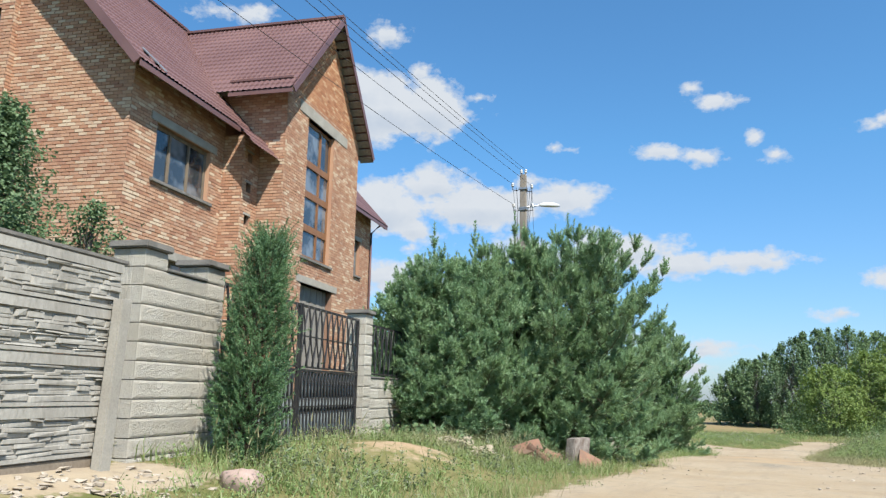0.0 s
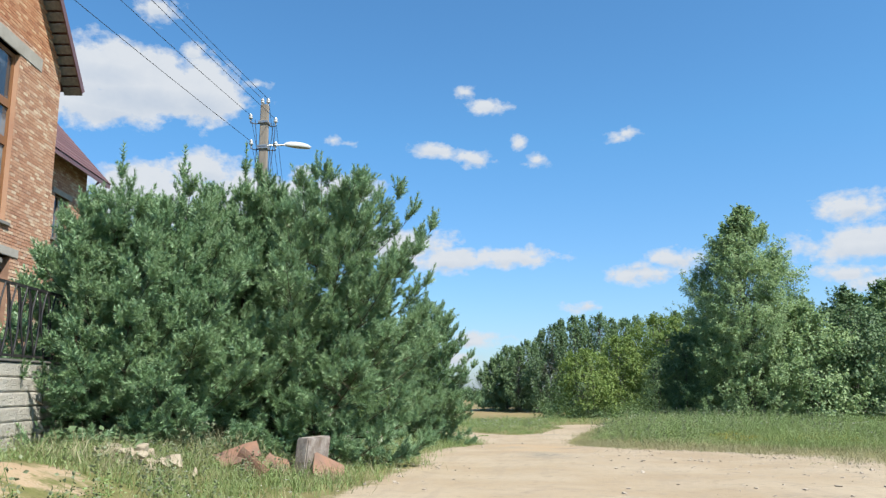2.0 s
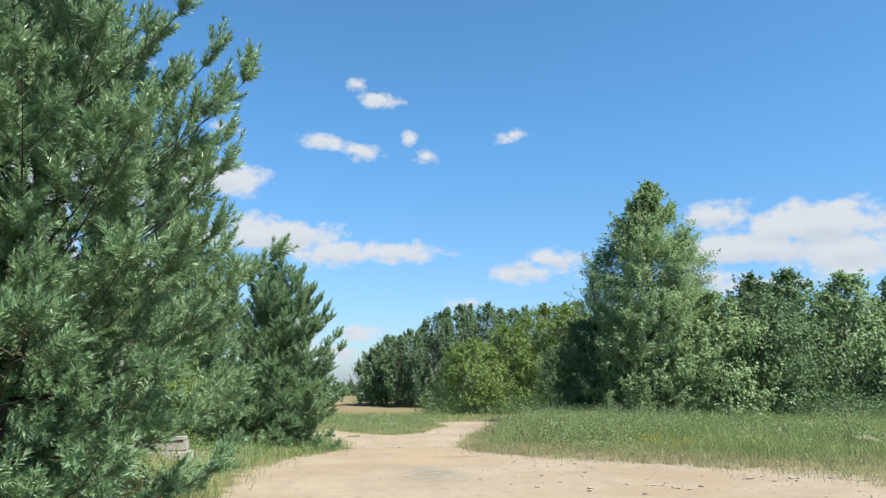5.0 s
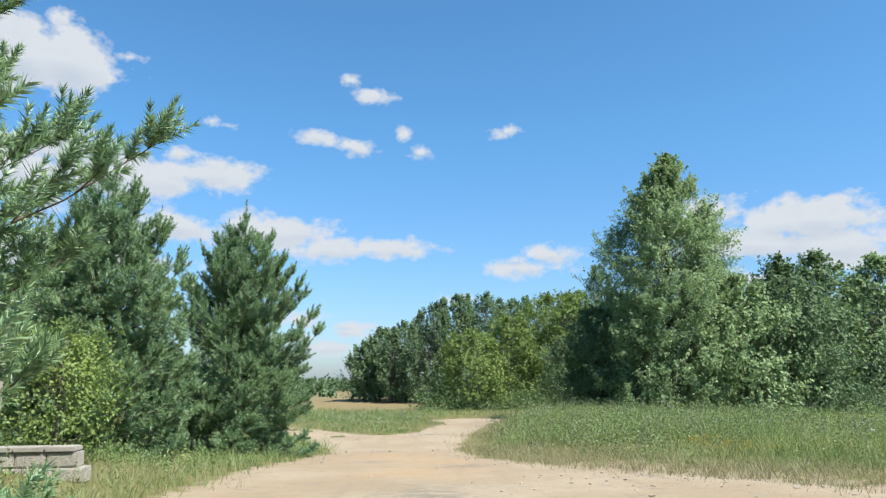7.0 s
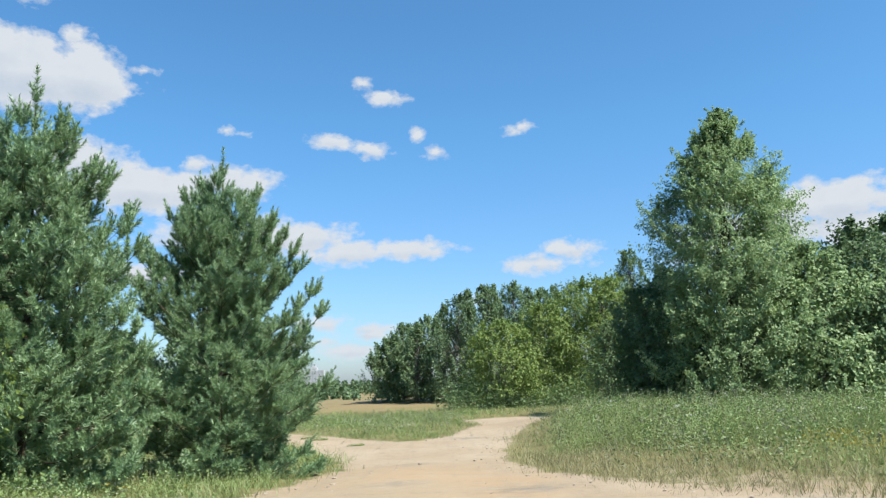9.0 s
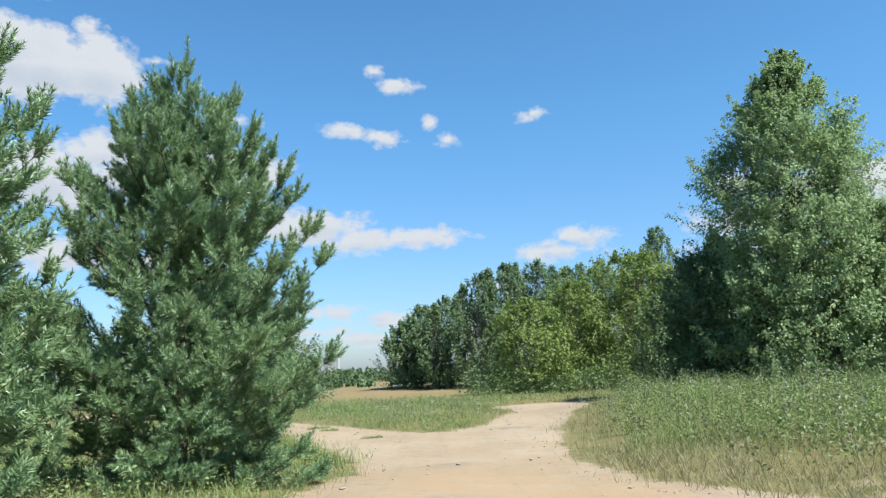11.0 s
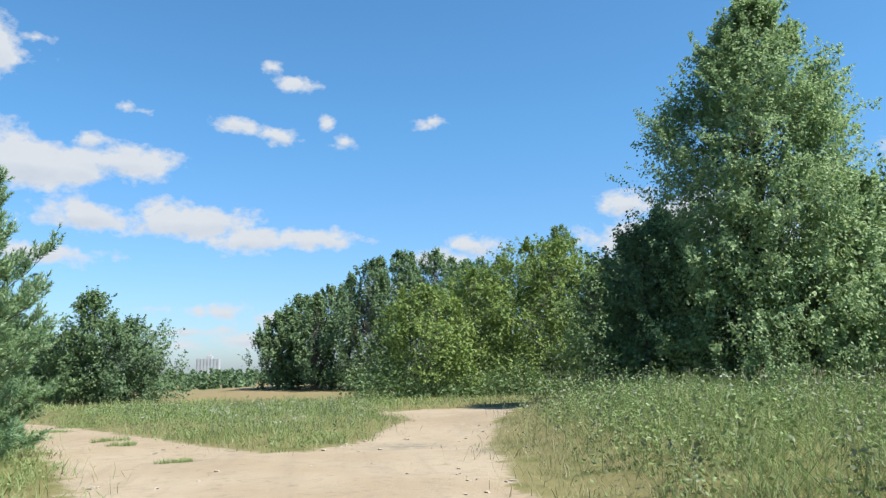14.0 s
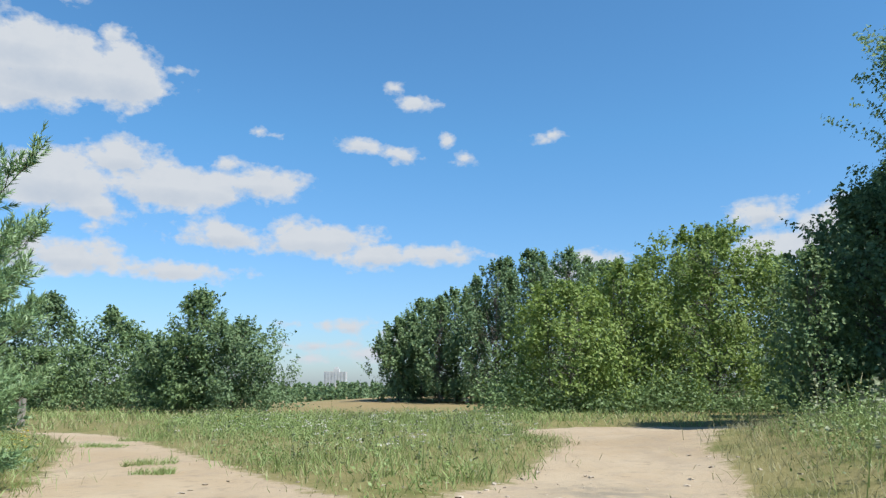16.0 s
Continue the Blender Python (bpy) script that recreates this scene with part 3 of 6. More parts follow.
def pine(x, y, height, radius, seed, label, needles=44, nlen=0.10, nwid=0.012, gap=0.34, skirt=0.78, bulge=1.4):
    """A young pine: yearly whorls of rising limbs, side twigs, and a cluster of bottle-brush shoots at the end of each twig."""
    rs = np.random.RandomState(seed)
    z0 = float(ground_z(x, y)) - 0.05
    tree = thing("pine_tree", (x, y, z0), label, "pine tree", "young pines by the track")
    sway = rs.uniform(-0.12, 0.12, 2)
    th = np.linspace(0, 1, 9)
    spine = np.stack([sway[0] * th ** 2, sway[1] * th ** 2, th * height], -1)
    part("trunk", tubes_mesh("trunk", [(spine, 0.010 + 0.010 * height * (1 - th) ** 0.9)], M_BARK, 8), None, tree)
    brush_p, brush_d, brush_l, limbs = [], [], [], []
    up = np.array([0, 0, 1.0])
    level, turn = 0.16, rs.uniform(0, 6)
    s = np.linspace(0, 1, 6)
    while level < height - 0.75:
        t = level / height
        reach = radius * (1 - t ** bulge) ** 0.75 * (skirt + (1 - skirt) * min(1, t / 0.32))
        count = 10 if t < 0.3 else 8 if t < 0.6 else 7 if t < 0.8 else 5
        turn += 2.4
        for k in range(count):
            az = turn + 2 * math.pi * (k + rs.uniform(-0.33, 0.33)) / count
            ln = max(0.26, reach * rs.uniform(0.70, 1.0))
            rise = radians(rs.uniform(-2, 14) + 40 * t ** 1.4 - 12 * max(0, 1 - t / 0.12))
            out = s * ln * math.cos(rise)
            lift = s * ln * math.sin(rise) + 0.17 * ln * s ** 2.6 - 0.08 * ln * np.sin(s * math.pi)
            bend = rs.uniform(-0.14, 0.14) * s ** 2 * ln
            hx, hy = math.cos(az), math.sin(az)
            p = np.stack([hx * out - hy * bend, hy * out + hx * bend, level + rs.uniform(-0.06, 0.06) + lift], -1)
            p[:, :2] += sway * t ** 2
            limbs.append((p, 0.004 + 0.0048 * ln * (1 - s)))
            cross = np.array([-hy, hx, 0.0])
            pairs = max(1, int(ln / gap))
            for j in range(2 * pairs + 1):
                last = j == 2 * pairs
                f = 1.0 if last else 1 - (j // 2 + rs.uniform(0.15, 0.75)) * gap / ln
                if f < 0.08 or ((1 - f) * ln > 1.1 and rs.uniform() < 0.40):
                    continue
                at = np.array([np.interp(f, s, p[:, c]) for c in range(3)])
                along = unit(np.array([np.interp(min(f + 0.06, 1), s, p[:, c]) - np.interp(max(f - 0.06, 0), s, p[:, c]) for c in range(3)]))
                lean = 0.0 if last else (1 if j % 2 else -1) * rs.uniform(0.6, 1.1)
                twig = unit(along * 0.8 + cross * lean + up * (rs.uniform(-0.05, 0.35) + 0.5 * t))
                far = 0.04 if last else min(0.8, 0.10 + 0.40 * (1 - f) * ln) * rs.uniform(0.7, 1.15)
                big = (0.78 + 0.045 * height) * rs.uniform(0.85, 1.15)
                if far > 0.08:
                    limbs.append((np.stack([at, at + twig * far]), np.array([0.006, 0.004])))
                tops = 4 if rs.uniform() < 0.5 else 5
                ring = unit(np.cross(twig[None], rs.normal(size=(tops, 3))))
                way = unit(twig + ring * 0.66 + up * (0.26 + 0.7 * t))
                way[0] = unit(twig + up * (0.25 + 0.6 * t))
                size = rs.uniform(0.22, 0.36, tops) * big
                size[0] *= 1.25
                brush_p.append(at + twig * (far - rs.uniform(0.0, 0.10, (tops, 1))))
                brush_d.append(way)
                brush_l.append(size)
                if far > 0.22:
                    more = 2 + int(far > 0.45)
                    w = rs.uniform(0.25, 0.8, (more, 1))
                    side = unit(np.cross(twig[None], rs.normal(size=(more, 3))))
                    brush_p.append(at + twig * far * w)
                    brush_d.append(unit(twig * 0.9 + side * 0.8 + up * 0.35))
                    brush_l.append(rs.uniform(0.24, 0.36, more) * big)
        level += rs.uniform(0.38, 0.50) * (height / 5.6) ** 0.4 * (1.0 - 0.3 * t)
    for k in range(6):
        brush_p.append(spine[-1:] + np.array([[0, 0, 0.24 * k - 0.75]]))
        brush_d.append(np.array([[0, 0, 1.0]]))
        brush_l.append(np.array([0.30]))
    for k in range(15):
        a, tier = k * 2.4, k // 5
        lean, down, size = ((0.34, -0.10, 0.30), (0.42, 0.42, 0.46), (0.75, 0.60, 0.50))[tier]
        brush_p.append(spine[-1:] - np.array([[0, 0, down]]))
        brush_d.append(unit(np.array([[lean * math.cos(a), lean * math.sin(a), 1.0]])))
        brush_l.append(np.array([size * rs.uniform(0.8, 1.15)]))
    for p in [p for p, r in limbs if len(p) == 6]:
        for f in (0.22, 0.36, 0.5):
            at = np.array([np.interp(f, s, p[:, c]) for c in range(3)])
            brush_p.append(at[None] + rs.normal(size=(2, 3)) * 0.05)
            brush_d.append(unit(rs.normal(size=(2, 3)) + np.array([0, 0, 0.3])))
            brush_l.append(rs.uniform(0.22, 0.36, 2))
    P, D, L = np.vstack(brush_p), np.vstack(brush_d), np.concatenate(brush_l)
    part("limbwork", tubes_mesh("limbwork", limbs, M_BARK, 3), None, tree)
    n = len(P)
    u = rs.uniform(0.0, 1.0, (n, needles)) ** 0.9
    ring = unit(np.cross(D[:, None, :], rs.normal(size=(n, needles, 3))))
    base = P[:, None] + D[:, None] * (u * L[:, None])[..., None]
    way = unit(D[:, None] * (0.62 + 0.8 * u[..., None] ** 4) + ring * (0.95 - 0.4 * u[..., None] ** 4))
    v = blades(base.reshape(-1, 3), way.reshape(-1, 3), nlen * (0.75 + 0.3 * rs.uniform(size=n * needles)) * (1.05 - 0.3 * u.reshape(-1) ** 6), nwid, rs)
    part("crown", tri_mesh("crown", v, M_PINE), None, tree)
    return tree


OUTLINE = {  # how far the crown reaches at each height, from foot to tip
    "aspen": ([0, 0.1, 0.3, 0.6, 0.75, 0.9, 1], [0.75, 0.95, 1.0, 0.96, 0.76, 0.32, 0.02]),
    "egg": ([0, 0.1, 0.35, 0.6, 0.85, 1], [0.6, 0.9, 1.0, 0.88, 0.46, 0.06]),
    "column": ([0, 0.15, 0.4, 0.7, 0.9, 1], [0.60, 0.95, 1.0, 0.82, 0.40, 0.06]),
    "spire": ([0, 0.15, 0.4, 0.7, 0.9, 1], [0.6, 0.95, 0.95, 0.70, 0.32, 0.06]),
    "dome": ([0, 0.15, 0.5, 0.75, 0.92, 1], [0.88, 1.0, 1.0, 0.84, 0.50, 0.15]),
}


def broadleaf(name, x, y, height, radius, seed, label, category, material, leaf=0.16, count=9000, shape="egg", low=0.12, trunk=True, group="", clump=0.55, bark=None, stems=1, rising=0.7, twigs=7):
    """A tree or shrub: forking limbs, a spray of rising twigs at each limb's end, leaves along the twigs."""
    rs = np.random.RandomState(seed)
    z0 = float(ground_z(x, y)) - 0.05
    tree = thing(name, (x, y, z0), label, category, group)
    nb = int(36 + (22 if shape == "aspen" else 14) * height)
    t = rs.uniform(low, 0.97, nb) ** 0.9
    prof = np.interp(t, *OUTLINE[shape])
    az = rs.uniform(0, 2 * math.pi, nb)
    lop = 1 + 0.13 * np.sin(az * 2 + rs.uniform(0, 6)) + 0.10 * np.sin(az * 3 + 5 * t + rs.uniform(0, 6))
    size = clump * (0.26 + 0.74 * prof) * (radius ** 0.5)
    rr = np.clip(radius * prof * lop - 0.45 * size, 0.02, None) * rs.uniform(0.10, 1.0, nb) ** 0.5
    tips = np.stack([rr * np.cos(az), rr * np.sin(az), t * height - 0.35 * size], -1)
    lean = rs.uniform(-0.03, 0.03, 2) * height
    tips[:, :2] += lean * (t ** 2)[:, None]
    th = np.linspace(0, 1, 8)
    runs = []
    feet = [np.zeros(3)] if stems == 1 else [np.array([rs.uniform(-0.3, 0.3) * radius, rs.uniform(-0.3, 0.3) * radius, 0]) for _ in range(stems)]
    for foot in feet:
        spine = np.stack([foot[0] + lean[0] * th ** 2, foot[1] + lean[1] * th ** 2, th * height * 0.92], -1)
        runs.append((spine, (0.008 * height / math.sqrt(len(feet))) * (1 - th) ** 0.85 + 0.008))
    if trunk:
        part("trunk", tubes_mesh("trunk", runs, bark or M_BARK2, 7), None, tree)
    limbs = []
    s = np.linspace(0, 1, 4)[:, None]
    for k in range(nb):
        foot = feet[k % len(feet)]
        a = np.array([foot[0], foot[1], max(0.05, t[k] - rs.uniform(0.10, 0.30)) * height])
        bow = np.array([0, 0, -0.04 * height * rs.uniform(0.2, 0.8)])
        limbs.append((a + (tips[k] - a) * s + bow * np.sin(s * math.pi), (0.0022 * height) * (1 - s[:, 0]) + 0.004))
    part("limbwork", tubes_mesh("limbwork", limbs, bark or M_BARK2, 3), None, tree)
    m = nb * twigs
    outward = np.stack([np.cos(az), np.sin(az), np.zeros(nb)], -1)
    d = unit(np.repeat(outward * 0.62 * np.clip(prof, 0.25, 1)[:, None], twigs, 0) + rs.normal(size=(m, 3)) * 0.48 + np.array([0, 0, rising]))
    big = np.repeat(size, twigs)
    start = np.repeat(tips, twigs, 0) + rs.normal(size=(m, 3)) * (big * 0.24)[:, None]
    ln = big * rs.uniform(0.55, 1.35, m) * (1.7 if rising > 1.2 else 1.0)
    per = max(4, int(count / m))
    u = rs.uniform(0, 1, (m, per))
    spread = ((0.09 if rising > 1.2 else 0.13) * (1.15 - u) + 0.02)[..., None] * big[:, None, None]
    places = (start[:, None] + d[:, None] * (u * ln[:, None])[..., None] + rs.normal(size=(m, per, 3)) * spread).reshape(-1, 3)
    lump = unit(places - np.repeat(np.repeat(tips, twigs, 0), per, 0))
    whole = unit(places * np.array([1, 1, 0.8]) - np.array([0, 0, 0.36 * height]))
    facing = unit(lump * 0.75 + whole * 0.55 + np.array([0, 0, 0.45]))
    ok = (places[:, 2] > 0.02 * height) & (places[:, 2] < height * 1.03)
    part("crown", quad_mesh("crown", leaves_at(places[ok], leaf, rs, facing=facing[ok]), material), None, tree)
    return tree


# ---------------------------------------------------------------- pines by the track
PINES = [  # x, y, height, radius, needles, needle length and width, twig gap, lower reach, bulge
    (-4.15, 16.2, 5.75, 3.5, 76, 0.098, 0.0135, 0.35, 0.74, 2.2), (-5.4, 15.2, 5.45, 2.35, 46, 0.10, 0.020, 0.36, 0.9, 1.45),
    (-6.0, 13.5, 4.70, 2.1, 52, 0.096, 0.0175, 0.34, 0.92, 1.4), (-6.75, 12.7, 4.50, 1.95, 52, 0.096, 0.0175, 0.34, 0.92, 1.4),
    (-7.0, 18.4, 5.35, 2.4, 18, 0.12, 0.045, 0.42, 0.9, 1.4), (-8.4, 14.8, 4.15, 2.0, 18, 0.12, 0.045, 0.42, 0.9, 1.4),
    (-6.4, 29.6, 6.35, 2.5, 48, 0.10, 0.019, 0.35, 0.9, 1.45), (-4.15, 32.7, 6.00, 2.5, 76, 0.096, 0.0130, 0.34, 0.80, 1.75),
    (-6.4, 42.6, 4.95, 2.55, 40, 0.10, 0.018, 0.38, 0.72, 1.4), (-9.0, 27.4, 4.95, 2.2, 18, 0.12, 0.045, 0.42, 0.9, 1.4), (-9.0, 32.5, 5.35, 2.1, 18, 0.12, 0.045, 0.42, 0.9, 1.4),
]
for k, (px, py, ph, pr, pn, pl, pw, gp, sk, bl) in enumerate(PINES):
    pine(px, py, ph, pr, 11 + k, "young dark green pine with upright shoots beside the sandy track", pn, pl, pw, gp, sk, bl)

# ---------------------------------------------------------------- broadleaved trees and shrubs
# name, x, y, height, radius, material, leaf, count, shape, label
WOOD_EDGE = [
    ("aspen_tree", 14.3, 52.8, 14.6, 3.5, M_LEAF_ASPEN, 0.125, 135000, "aspen", "tall silvery green aspen at the wood's edge"),
    ("aspen_tree", 12.8, 56.6, 7.4, 2.9, M_LEAF_DARK, 0.20, 14000, "egg", "dark green aspen at the wood's edge"),
    ("alder_tree", 10.6, 54.2, 6.2, 2.2, M_LEAF_DARK, 0.12, 20000, "dome", "dark bushy alder beside the sandy track"),
    ("alder_tree", 18.0, 52.6, 7.6, 3.4, M_LEAF_ASPEN, 0.18, 20000, "egg", "grey green alder at the wood's edge"),
    ("alder_tree", 21.5, 54.0, 9.0, 3.6, M_LEAF_DARK, 0.20, 17000, "egg", "green alder at the wood's edge"),
    ("alder_tree", 25.0, 57.0, 10.0, 3.8, M_LEAF, 0.22, 14000, "egg", "green alder at the wood's edge"),
    ("alder_tree", 29.0, 57.5, 10.0, 3.8, M_LEAF_ASPEN, 0.22, 14000, "egg", "grey green alder at the wood's edge"),
    ("alder_tree", 33.5, 58.0, 9.8, 3.9, M_LEAF, 0.24, 12000, "egg", "green alder at the wood's edge"),
    ("alder_tree", 38.5, 58.0, 10.0, 4.0, M_LEAF_DARK, 0.25, 11000, "egg", "dark green alder at the wood's edge"),
    ("alder_tree", 44.0, 58.0, 10.4, 4.2, M_LEAF, 0.26, 10000, "egg", "green alder at the wood's edge"),
    ("alder_tree", 50.0, 57.0, 10.8, 4.4, M_LEAF, 0.28, 9000, "egg", "green alder at the wood's edge"),
]
DEEP_WOOD = [(14.5, 62.0, 8.0, 3.4), (20.0, 64.0, 9.0, 3.8), (27.0, 66.0, 10.0, 4.0), (23.4, 60.5, 8.6, 3.4), (31.2, 62.5, 9.2, 3.8), (36.4, 63.0, 9.4, 4.0), (42.0, 63.5, 9.6, 4.0)]
DEEP_WOOD = [("alder_tree", x, y, h, r, M_LEAF_DARK, 0.26, 9000, "egg", "dark green alder deep in the wood") for x, y, h, r in DEEP_WOOD]
WILLOWS = [
    ("willow_shrub", 5.0, 71.0, 6.1, 2.9, M_LEAF_YELLOW, 0.165, 15000, "dome", "yellowing willow shrub at the wood's edge"),
    ("willow_shrub", 8.6, 73.5, 7.5, 3.0, M_LEAF_YELLOW, 0.165, 15000, "dome", "yellow green willow shrub at the wood's edge"),
    ("willow_tree", 12.9, 73.5, 9.4, 4.3, M_LEAF_YELLOW, 0.165, 30000, "dome", "broad yellow green willow at the wood's edge"),
    ("willow_tree", 17.8, 75.0, 8.2, 3.6, M_LEAF, 0.22, 10000, "dome", "green willow at the wood's edge"),
]
POPLAR_ROW = [(-4.2, 91.0, 6.0, 2.2), (-2.6, 92.0, 7.5, 2.5), (0.0, 90.0, 8.0, 2.6), (2.6, 86.0, 9.7, 2.8), (5.2, 88.0, 10.7, 2.8), (8.2, 90.0, 11.2, 2.8)]
POPLAR_BACK = [(11.5, 94.0, 11.0, 3.3), (15.5, 97.0, 12.0, 3.3), (20.0, 99.0, 12.6, 3.5), (27.0, 100.0, 12.4, 3.8), (34.0, 98.0, 13.8, 4.0), (42.0, 95.0, 14.2, 4.2)]
POPLAR_SLIM = [(-3.4, 94.0, 6.6, 1.8), (-1.2, 88.0, 7.4, 1.9), (1.4, 92.0, 9.2, 2.0), (3.9, 91.0, 10.7, 2.0), (6.7, 92.0, 11.4, 2.1), (10.0, 91.0, 10.9, 2.1), (13.4, 96.0, 11.8, 2.4), (17.8, 96.0, 12.2, 2.4)]
POPLARS = [("poplar_tree", x, y, h, r, M_LEAF_BLUE if x != 2.6 else M_LEAF_DARK, 0.20, 11000, "column", "young poplar in a row by the field") for x, y, h, r in POPLAR_ROW]
POPLARS += [("poplar_tree", x, y, h, r, M_LEAF_BLUE, 0.25, 9000, "column", "tall poplar behind the willows") for x, y, h, r in POPLAR_BACK]
POPLARS += [("poplar_tree", 25.3, 111.0, 18.0, 3.6, M_LEAF_BLUE, 0.24, 12000, "column", "tallest poplar standing over the wood")]
POPLARS += [("poplar_tree", x, y, h, r, M_LEAF_BLUE, 0.19, 7500, "spire", "slim poplar in a row by the field") for x, y, h, r in POPLAR_SLIM]
JUNCTION = [
    ("wild_apple_tree", -12.6, 72.5, 6.2, 2.2, M_LEAF, 0.145, 14000, "egg", "wild apple tree among shrubs by the field"),
    ("hazel_shrub", -11.0, 72.5, 4.7, 2.7, M_LEAF_DARK, 0.14, 18000, "dome", "dark green hazel shrub by the field"),
    ("hazel_shrub", -14.6, 74.5, 3.9, 2.2, M_LEAF_DARK, 0.18, 8000, "dome", "dark green hazel shrub by the field"),
    ("hazel_shrub", -18.5, 80.0, 4.6, 2.6, M_LEAF, 0.20, 8000, "dome", "green hazel shrub behind the junction"),
    ("alder_tree", -22.5, 84.0, 6.6, 2.7, M_LEAF_BLUE, 0.22, 9000, "egg", "dark alder behind the junction"),
    ("alder_tree", -26.5, 84.0, 7.6, 3.0, M_LEAF_DARK, 0.22, 10000, "egg", "dark alder behind the junction"),
    ("alder_tree", -30.5, 83.0, 7.8, 3.2, M_LEAF_DARK, 0.22, 10000, "egg", "dark alder behind the junction"),
    ("alder_tree", -35.0, 82.0, 8.0, 3.2, M_LEAF_DARK, 0.24, 7000, "egg", "dark alder behind the junction"),
    ("alder_tree", -40.0, 80.0, 8.2, 3.3, M_LEAF_DARK, 0.24, 6000, "egg", "dark alder behind the junction"),
    ("hazel_shrub", -24.0, 78.0, 3.6, 2.2, M_LEAF, 0.20, 6000, "dome", "green hazel shrub before dark alders"),
]
SMALL = [
    ("acacia_shrub", -5.5, 25.2, 2.3, 1.15, M_LEAF_YELLOW, 0.065, 7000, "dome", "bright yellow green shrub beside the pines"),
    ("alder_shrub", 8.6, 53.6, 4.3, 1.15, M_LEAF, 0.10, 8000, "egg", "leafy young alder at the bend of the track"),
    ("sapling", 12.9, 50.2, 2.3, 0.75, M_LEAF, 0.10, 1100, "egg", "thin green sapling in tall grass"),
    ("sapling", 9.9, 46.0, 1.5, 0.4, M_LEAF, 0.08, 700, "egg", "thin green sapling in tall grass"),
]
for k, (nm, tx, ty, hh, rad, mt, lf, ct, sh, lb) in enumerate(WOOD_EDGE + DEEP_WOOD + WILLOWS + POPLARS + JUNCTION + SMALL):
    broadleaf(nm, tx, ty, hh, rad, 101 + k, lb, nm.split("_")[-1], mt, lf * (1.0 if sh == "aspen" else 1.1), int(ct * (1.15 if sh == "aspen" else 0.95)), sh, 0.03, stems=4 if "shrub" in nm else 1, clump=0.62 if sh in ("dome", "aspen") else 0.42 if "poplar" in nm else 0.66, rising=2.1 if "poplar" in nm else 0.75)

# ---------------------------------------------------------------- house: local axes x out to the track, y along the front, z up
HOUSE_TURN = 9.3
HA = radians(HOUSE_TURN)
HN, HD = Vector((math.cos(HA), math.sin(HA), 0)), Vector((-math.sin(HA), math.cos(HA), 0))


def plot(w, u, z=0.0):
    """World place of a point of the plot: w out from the house, u along the fence, z up."""
    return HN * w + HD * u + Vector((0, 0, z))


H0 = Vector((-15.0, 20.0, 0.9))
house = thing("house", plot(*H0), "unfinished two storey red brick house with brown metal roof", "house", rz=HOUSE_TURN)


def loc(v):
    return np.asarray(v, np.float32) - np.array(H0, np.float32)


def wall_boxes(u0, u1, z0, z1, holes):
    """Rectangles of a wall round its openings (u0, u1, z0, z1)."""
    us = sorted({u0, u1, *[h[k] for h in holes for k in (0, 1)]})
    zs = sorted({z0, z1, *[h[k] for h in holes for k in (2, 3)]})
    out = []
    for a, b in zip(us, us[1:]):
        for c, d in zip(zs, zs[1:]):
            mu, mz = (a + b) / 2, (c + d) / 2
            if u0 <= mu <= u1 and z0 <= mz <= z1 and not any(h[0] < mu < h[1] and h[2] < mz < h[3] for h in holes):
                out.append((a, b, c, d))
    return out


BH, BL, BJ = 0.077, 0.250, 0.020
brick_jobs = []


def brick_wall(u0, u1, z0, z1, holes, put, near, keep=None, seed=0):
    """Bricks in running bond over a wall. put(a, b, c, d) gives the box of a brick that spans a to b along the wall and c to d up."""
    rs = np.random.RandomState(seed)
    row, z, out = 0, z0, []
    while z + BH <= z1:
        u = u0 - (0.131 if row % 2 else 0.0) - rs.uniform(0, 0.02)
        while u < u1:
            ends = [max(u, u0), min(u + BL, u1)]
            spans = [ends]
            for h in holes:
                if z + BH * 0.5 > h[2] and z + BH * 0.5 < h[3]:
                    spans = [q for s in spans for q in ([s[0], min(s[1], h[0])], [max(s[0], h[1]), s[1]]) if q[1] - q[0] > 0.03]
            for s in spans:
                if s[1] - s[0] > 0.03 and z > 2.0 and (keep is None or keep((s[0] + s[1]) / 2, z + BH / 2)):
                    dz = rs.uniform(-0.003, 0.003)
                    out.append((s[0] + rs.uniform(0, 0.006), s[1], z + dz, z + BH + dz + rs.uniform(-0.004, 0.003), rs.uniform(0.006, 0.017)))
            u += BL + BJ
        z += BH + BJ
        row += 1
    brick_jobs.append((out, put, near))


GROUND_H = 0.75
W_MAIN, W_BAY, U_SIDE, U_END = -12.4, -10.8, 12.1, 30.7
EAVE_Z, EAVE_W, RIDGE_W, RIDGE_Z = 10.1, -11.8, -17.3, 16.2
WIN = (13.25, 16.0, 7.5, 9.1)
WIN_R = (28.1, 29.3, 7.25, 8.9)
LOW = (13.4, 15.8, 4.2, 5.45)
TALL = (19.45, 21.85, 6.45, 11.4)
GARAGE = (19.5, 22.3, 2.6, 5.55)
VENTS = [(17.0, 17.3, 9.1, 9.4), (17.0, 17.3, 8.1, 8.4), (17.0, 17.3, 7.0, 7.35)]
T = 0.38


def front_core(name, w, u0, u1, z0, z1, holes):
    b = [(w - T, a, c, w - 0.004, e, d) for a, e, c, d in wall_boxes(u0, u1, z0, z1, holes)]
    b = [(x0, y0, zz0, x1, y1, zz1) for x0, y0, zz0, x1, y1, zz1 in b]
    return part(name, welded(name, np.array(b) - np.tile(np.array(H0), 2), M_MORTAR), None, house)


